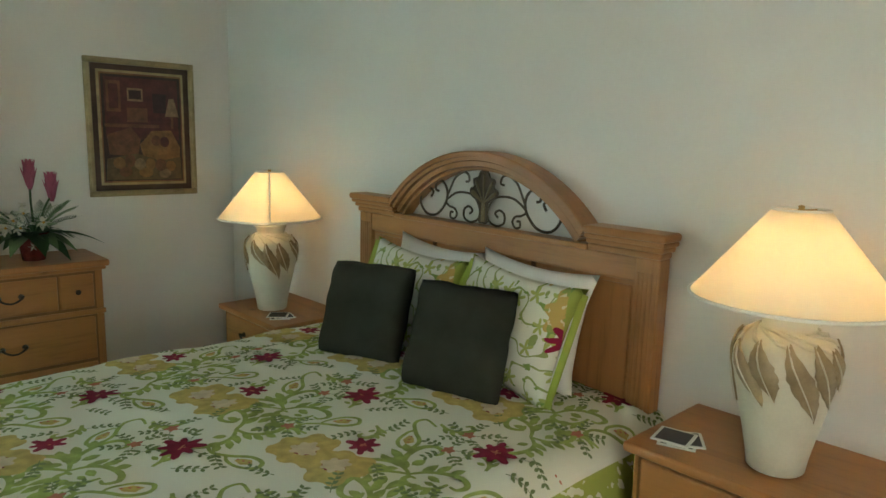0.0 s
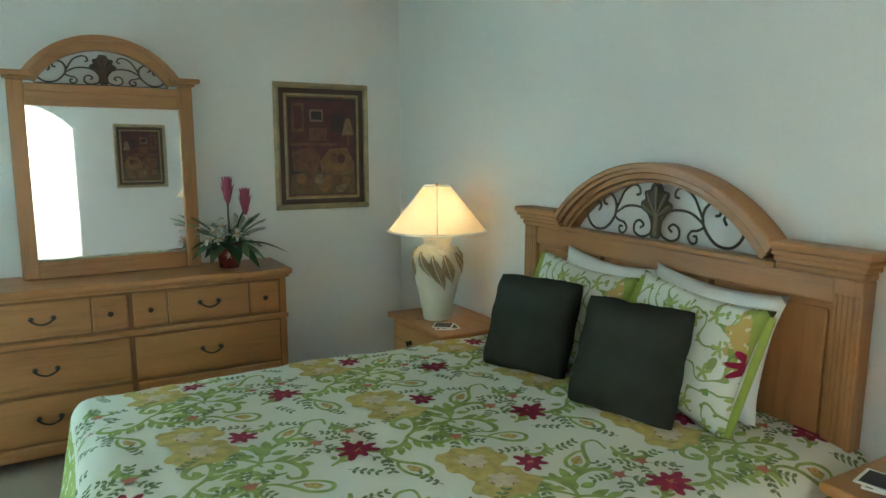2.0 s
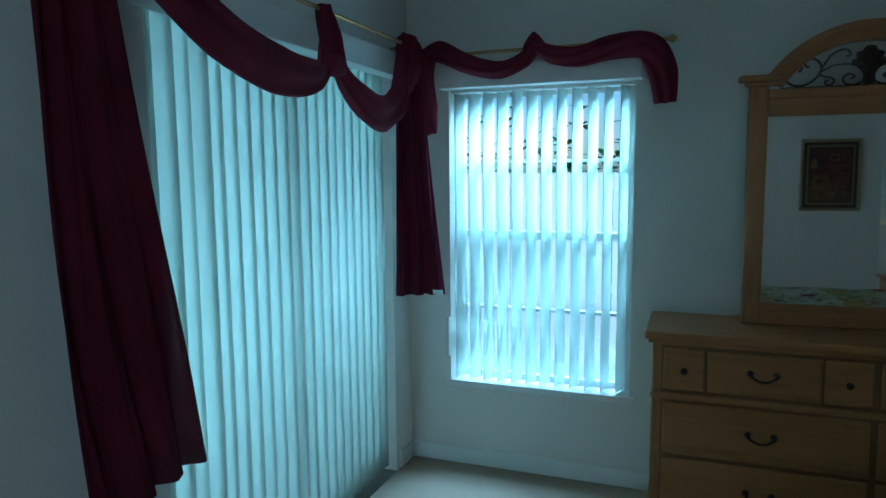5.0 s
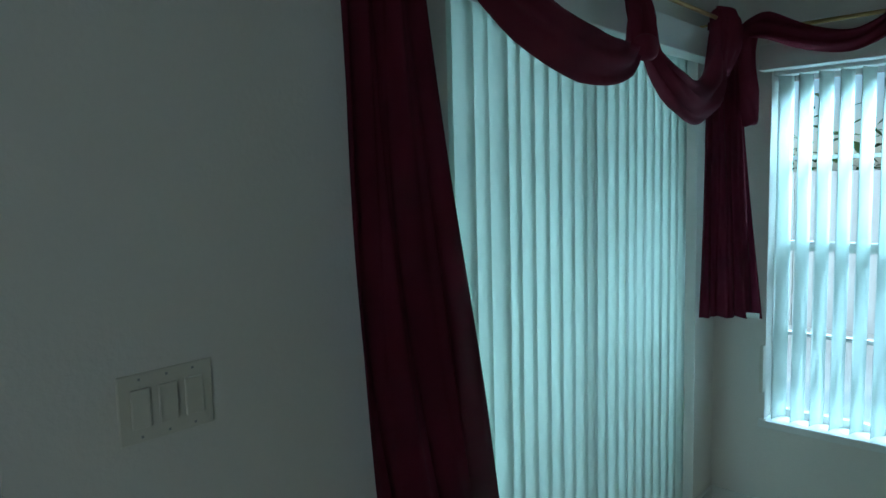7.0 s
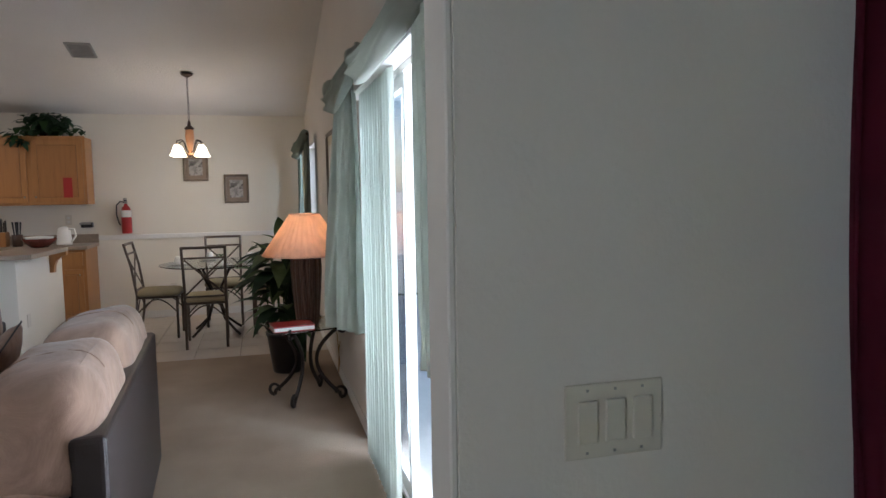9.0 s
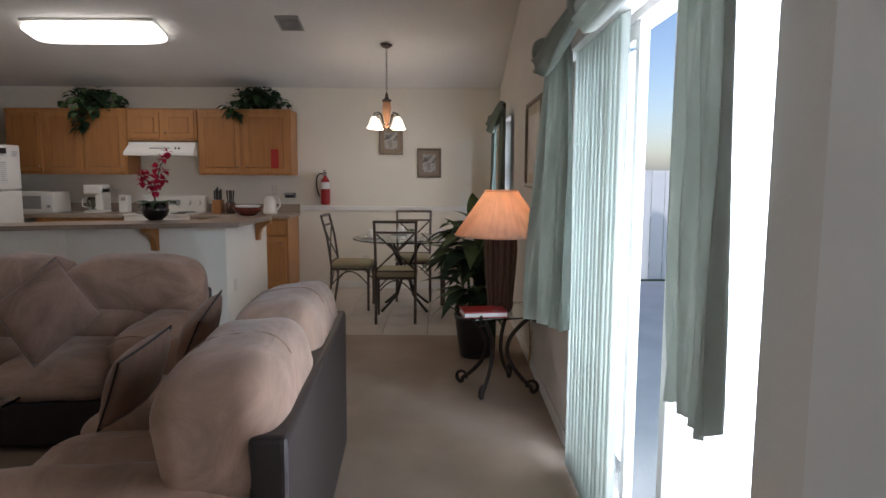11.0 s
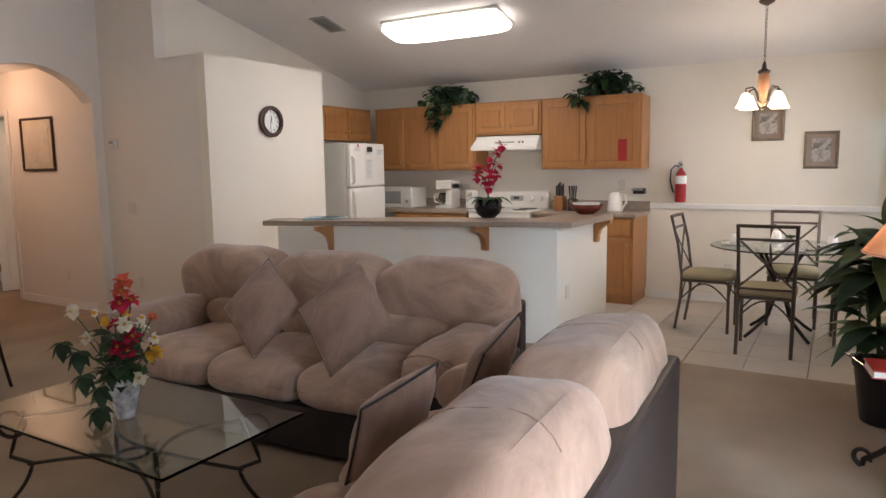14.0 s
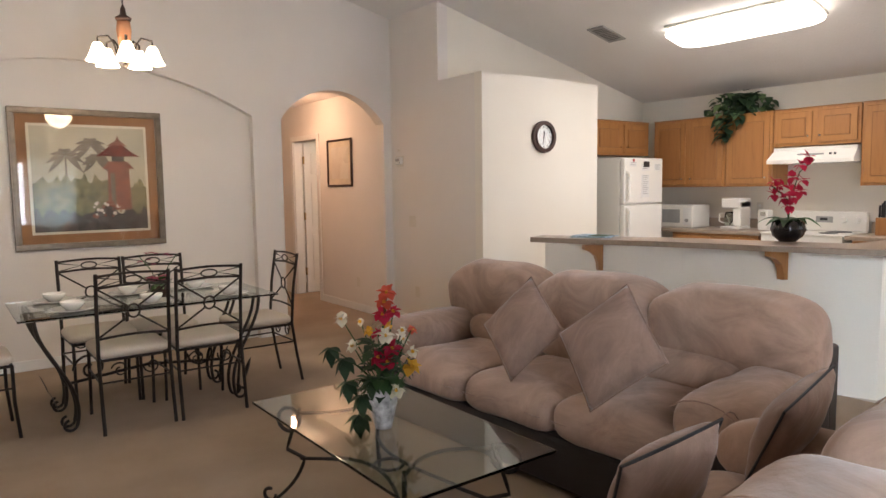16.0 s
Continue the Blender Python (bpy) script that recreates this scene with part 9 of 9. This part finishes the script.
def ceiling_light():
    x, y = -6.60, -3.10
    z = roof_z(x)
    o = thing("ceiling_light", (x, y, z), "long lit fluorescent light with a rounded diffuser on the vault", "ceiling light")
    tilt = Matrix.Rotation(-math.atan(SLOPE), 4, "Y")
    part("base", bx(bmesh.new(), -0.19, 0.19, -0.63, 0.63, -0.03, -0.002, 0.01, 2, tilt), APPL, o)
    part("diffuser", puff(bmesh.new(), tuple(tilt @ Vector((0, 0, -0.062))), (0.40, 1.30, 0.10), 0.35, tilt, 48, 16, 0.6), TUBE_GLOW, o, "glowing white diffuser", True)
    ob = area("kitchen_tube", (x - 0.03, y, z - 0.16), (x - 0.03 + 0.25, y, z - 1.2), 0.36, 1.2, 17, (1.0, 0.93, 0.82))


ceiling_light()
for x, y, w, h in ((-6.32, -4.30, 0.34, 0.20), (-6.50, -1.22, 0.30, 0.22)):
    o = thing("ceiling_vent", (x, y, roof_z(x)), "white louvred air vent in the sloping ceiling", "vent", 0, "ceiling vents")
    tilt = Matrix.Rotation(-math.atan(SLOPE), 4, "Y")
    part("backing", bx(bmesh.new(), -w / 2 + 0.01, w / 2 - 0.01, -h / 2 + 0.01, h / 2 - 0.01, -0.004, -0.001, 0, 1, tilt), BLACK, o)
    for (a, b, c, d) in ((-w / 2, w / 2, -h / 2, -h / 2 + 0.02), (-w / 2, w / 2, h / 2 - 0.02, h / 2), (-w / 2, -w / 2 + 0.02, -h / 2 + 0.02, h / 2 - 0.02), (w / 2 - 0.02, w / 2, -h / 2 + 0.02, h / 2 - 0.02)):
        part("frame", bx(bmesh.new(), a, b, c, d, -0.012, -0.001, 0, 1, tilt), GREY, o)
    for k in range(9):
        xx = -w / 2 + 0.035 + k * (w - 0.07) / 8
        part("louvre", bx(bmesh.new(), xx - 0.008, xx + 0.008, -h / 2 + 0.02, h / 2 - 0.02, -0.010, -0.006, 0, 1, tilt), GREY, o)


def clock():
    o = thing("wall_clock", (-5.76, PN + 0.001, 1.885), "round dark wooden wall clock with a white face", "clock", 180)

    def disc(r0, r1, y0, y1, n=40):
        bm = bmesh.new()
        R = [[bm.verts.new((r * math.cos(2 * math.pi * i / n), y, r * math.sin(2 * math.pi * i / n))) for i in range(n)] for r, y in ((r0, y0), (r0, y1), (r1, y1), (r1, y0))]
        for a, b in zip(R, R[1:] + R[:1]):
            for i in range(n):
                bm.faces.new((a[i], a[(i + 1) % n], b[(i + 1) % n], b[i]))
        return bm
    part("rim", disc(0.112, 0.150, -0.002, -0.035), DARKWOODF, o, smooth=False)
    part("rim_bead", disc(0.112, 0.122, -0.035, -0.042), DARKWOODF, o)
    part("dial", disc(0.001, 0.113, -0.002, -0.012), CHINA, o, "white dial")
    for k in range(12):
        a = k * math.pi / 6
        part("hour_mark", bx(bmesh.new(), -0.004, 0.004, -0.0135, -0.0118, 0.085, 0.104, 0, 1, Matrix.Rotation(a, 4, "Y")), INK, o)
    for a, L, w in ((8, 0.055, 0.005), (190, 0.075, 0.003)):
        part("hand", bx(bmesh.new(), -w, w, -0.017, -0.0145, -0.01, L, 0, 1, Matrix.Rotation(radians(a), 4, "Y")), INK, o)
    g = part("glass", disc(0.001, 0.112, -0.030, -0.032), PANE, o)
    g.visible_shadow = False


clock()
th = thing("thermostat", (FA, -5.93, 1.70), "white thermostat box on the wall by the arch", "thermostat", 90)
part("backplate", box(-0.068, 0.068, -0.006, -0.001, -0.062, 0.052, 0.003), ALMOND, th)
part("case", box(-0.055, 0.055, -0.038, -0.0065, -0.040, 0.040, 0.008), CHINA, th)
part("display", box(-0.035, 0.030, -0.040, -0.0375, -0.008, 0.022, 0.001), GREY, th)
part("switch", box(0.034, 0.044, -0.042, -0.0375, -0.03, -0.015, 0.001), GREY, th)
th2 = thing("wall_sensor", (FA, -5.95, 1.81), "tiny round white sensor above the thermostat", "sensor", 90)
part("cap", box(-0.015, 0.015, -0.014, -0.001, -0.015, 0.015, 0.005), ALMOND, th2)
sw2 = thing("light_switch", (FA, -5.72, 1.07), "almond double light switch plate near the pantry", "light switch", 90)
part("plate", box(-0.058, 0.058, -0.006, -0.001, -0.058, 0.058, 0.002), ALMOND, sw2)
for s in (-1, 1):
    part("rocker", box(s * 0.024 - 0.015, s * 0.024 + 0.015, -0.010, -0.005, -0.032, 0.032, 0.002), ALMOND, sw2)
for p, tr in (((FA, -5.65, 0.34), 90), ((-4.93, -6.75, 0.34), 90)):
    oo = thing("outlet", p, "almond wall outlet plate low on the wall", "outlet", tr, "wall outlets")
    part("plate", box(-0.036, 0.036, -0.006, -0.001, -0.058, 0.058, 0.002), ALMOND, oo)

# hall door leaf, standing open into its room
hd2 = structure("door_hall", box(-0.70, 0.0, -0.035, 0.0, 0.01, 2.03, 0.003), TRIM, "white panelled door standing open off the hall")
hd2.matrix_world = pose(-5.06, -8.38, 0, 0, 0, -12)
for x0, x1 in ((-0.61, -0.39), (-0.31, -0.09)):
    for z0, z1 in ((0.16, 0.80), (0.92, 1.50), (1.62, 1.90)):
        part("door_panel", box(x0, x1, 0.0005, 0.008, z0, z1, 0.006), TRIM, hd2)
for z in (0.3, 1.05, 1.8):
    part("hinge", box(-0.005, 0.012, -0.045, 0.012, z - 0.05, z + 0.05, 0.002), BRASS, hd2)
bulb_light("room_light", (-5.8, -7.4, 2.2), 9, (1.0, 0.8, 0.55), 0.08)
bulb_light("hall_light", (-4.3, -7.4, 2.3), 11, (1.0, 0.60, 0.34), 0.08)

# ceramic floor tiles, the nearest last
tile_mesh = {}
rng = random.Random(12)
S, G = 0.402, 0.006
nx_, ny_ = 6, 16
for i in range(nx_):
    for j in range(ny_):
        x0, x1 = -5.80 - (i + 1) * S, -5.80 - i * S
        y1 = LN - j * S
        y0 = y1 - S
        x0, y0 = max(x0, LW), max(y0, KS)
        if x1 - x0 < 0.05 or y1 - y0 < 0.05:
            continue
        key = (round(x1 - x0, 3), round(y1 - y0, 3))
        if key not in tile_mesh:
            bm = bx(bmesh.new(), -key[0] / 2 + G / 2, key[0] / 2 - G / 2, -key[1] / 2 + G / 2, key[1] / 2 - G / 2, -0.012, 0.0, 0.0015, 1)
            me = bpy.data.meshes.new("tile")
            bm.to_mesh(me)
            bm.free()
            me.materials.append(TILE)
            tile_mesh[key] = me
        t = new("tile", tile_mesh[key])
        t.location = ((x0 + x1) / 2, (y0 + y1) / 2, 0.0)
        t.parent = bpy.data.objects["floor_kitchen"]

# outside: a pale boarded fence added to whiten the view, and a hedge beyond
fn = thing("fence", (0, 7.6, -0.16), "white boarded fence added beyond the patio as a sunlit bright backdrop", "fence")
bd = {}
for k in range(90):
    w = 0.19
    if "m" not in bd:
        b0 = part("board", box(-w / 2 + 0.004, w / 2 - 0.004, -0.011, 0.011, 0.06, 1.62, 0.004, 1), TRIM, fn)
        bd["m"] = b0.data
        b0.location = (-11 + k * w, 0, 0)
    else:
        b0 = new("board", bd["m"])
        b0.parent = fn
        b0.location = (-11 + k * w, 0, 0)
for z in (0.30, 0.95, 1.45):
    part("rail", box(-11.1, 6.1, 0.012, 0.05, z, z + 0.09, 0.004, 1), TRIM, fn)
for k in range(8):
    part("post", box(-11.1 + k * 2.4, -11.0 + k * 2.4, 0.051, 0.15, 0.0, 1.72, 0.006, 1), TRIM, fn)
# made-up side return, hides lawn and sky behind sunlit white boards
sf = thing("fence", (-9.6, 4.2, -0.16), "white boarded fence added at the patio's side as a sunlit bright backdrop", "fence", 90)
for k in range(34):
    b0 = new("board", bd["m"])
    b0.parent = sf
    b0.location = (-3.2 + k * 0.19, 0, 0)
for z in (0.30, 0.95, 1.45):
    part("rail", box(-3.3, 3.25, 0.012, 0.05, z, z + 0.09, 0.004, 1), TRIM, sf)
rng = random.Random(40)
hg = bmesh.new()
for k in range(2600):
    x, y, z = rng.uniform(-3, 6), 9.0 + rng.uniform(-0.6, 0.6), rng.uniform(-0.1, 1.9 + 0.4 * math.sin(k))
    a = rng.uniform(0, 6.28)
    leaf(hg, (x, y, z), (math.cos(a), math.sin(a), rng.uniform(-0.5, 0.8)), 0.22, 0.12, 0.3, 3)
tagged(part("hedge", hg, HEDGE, None, "dense leafy garden hedge beyond the lawn"), category="hedge", kind="stuff")
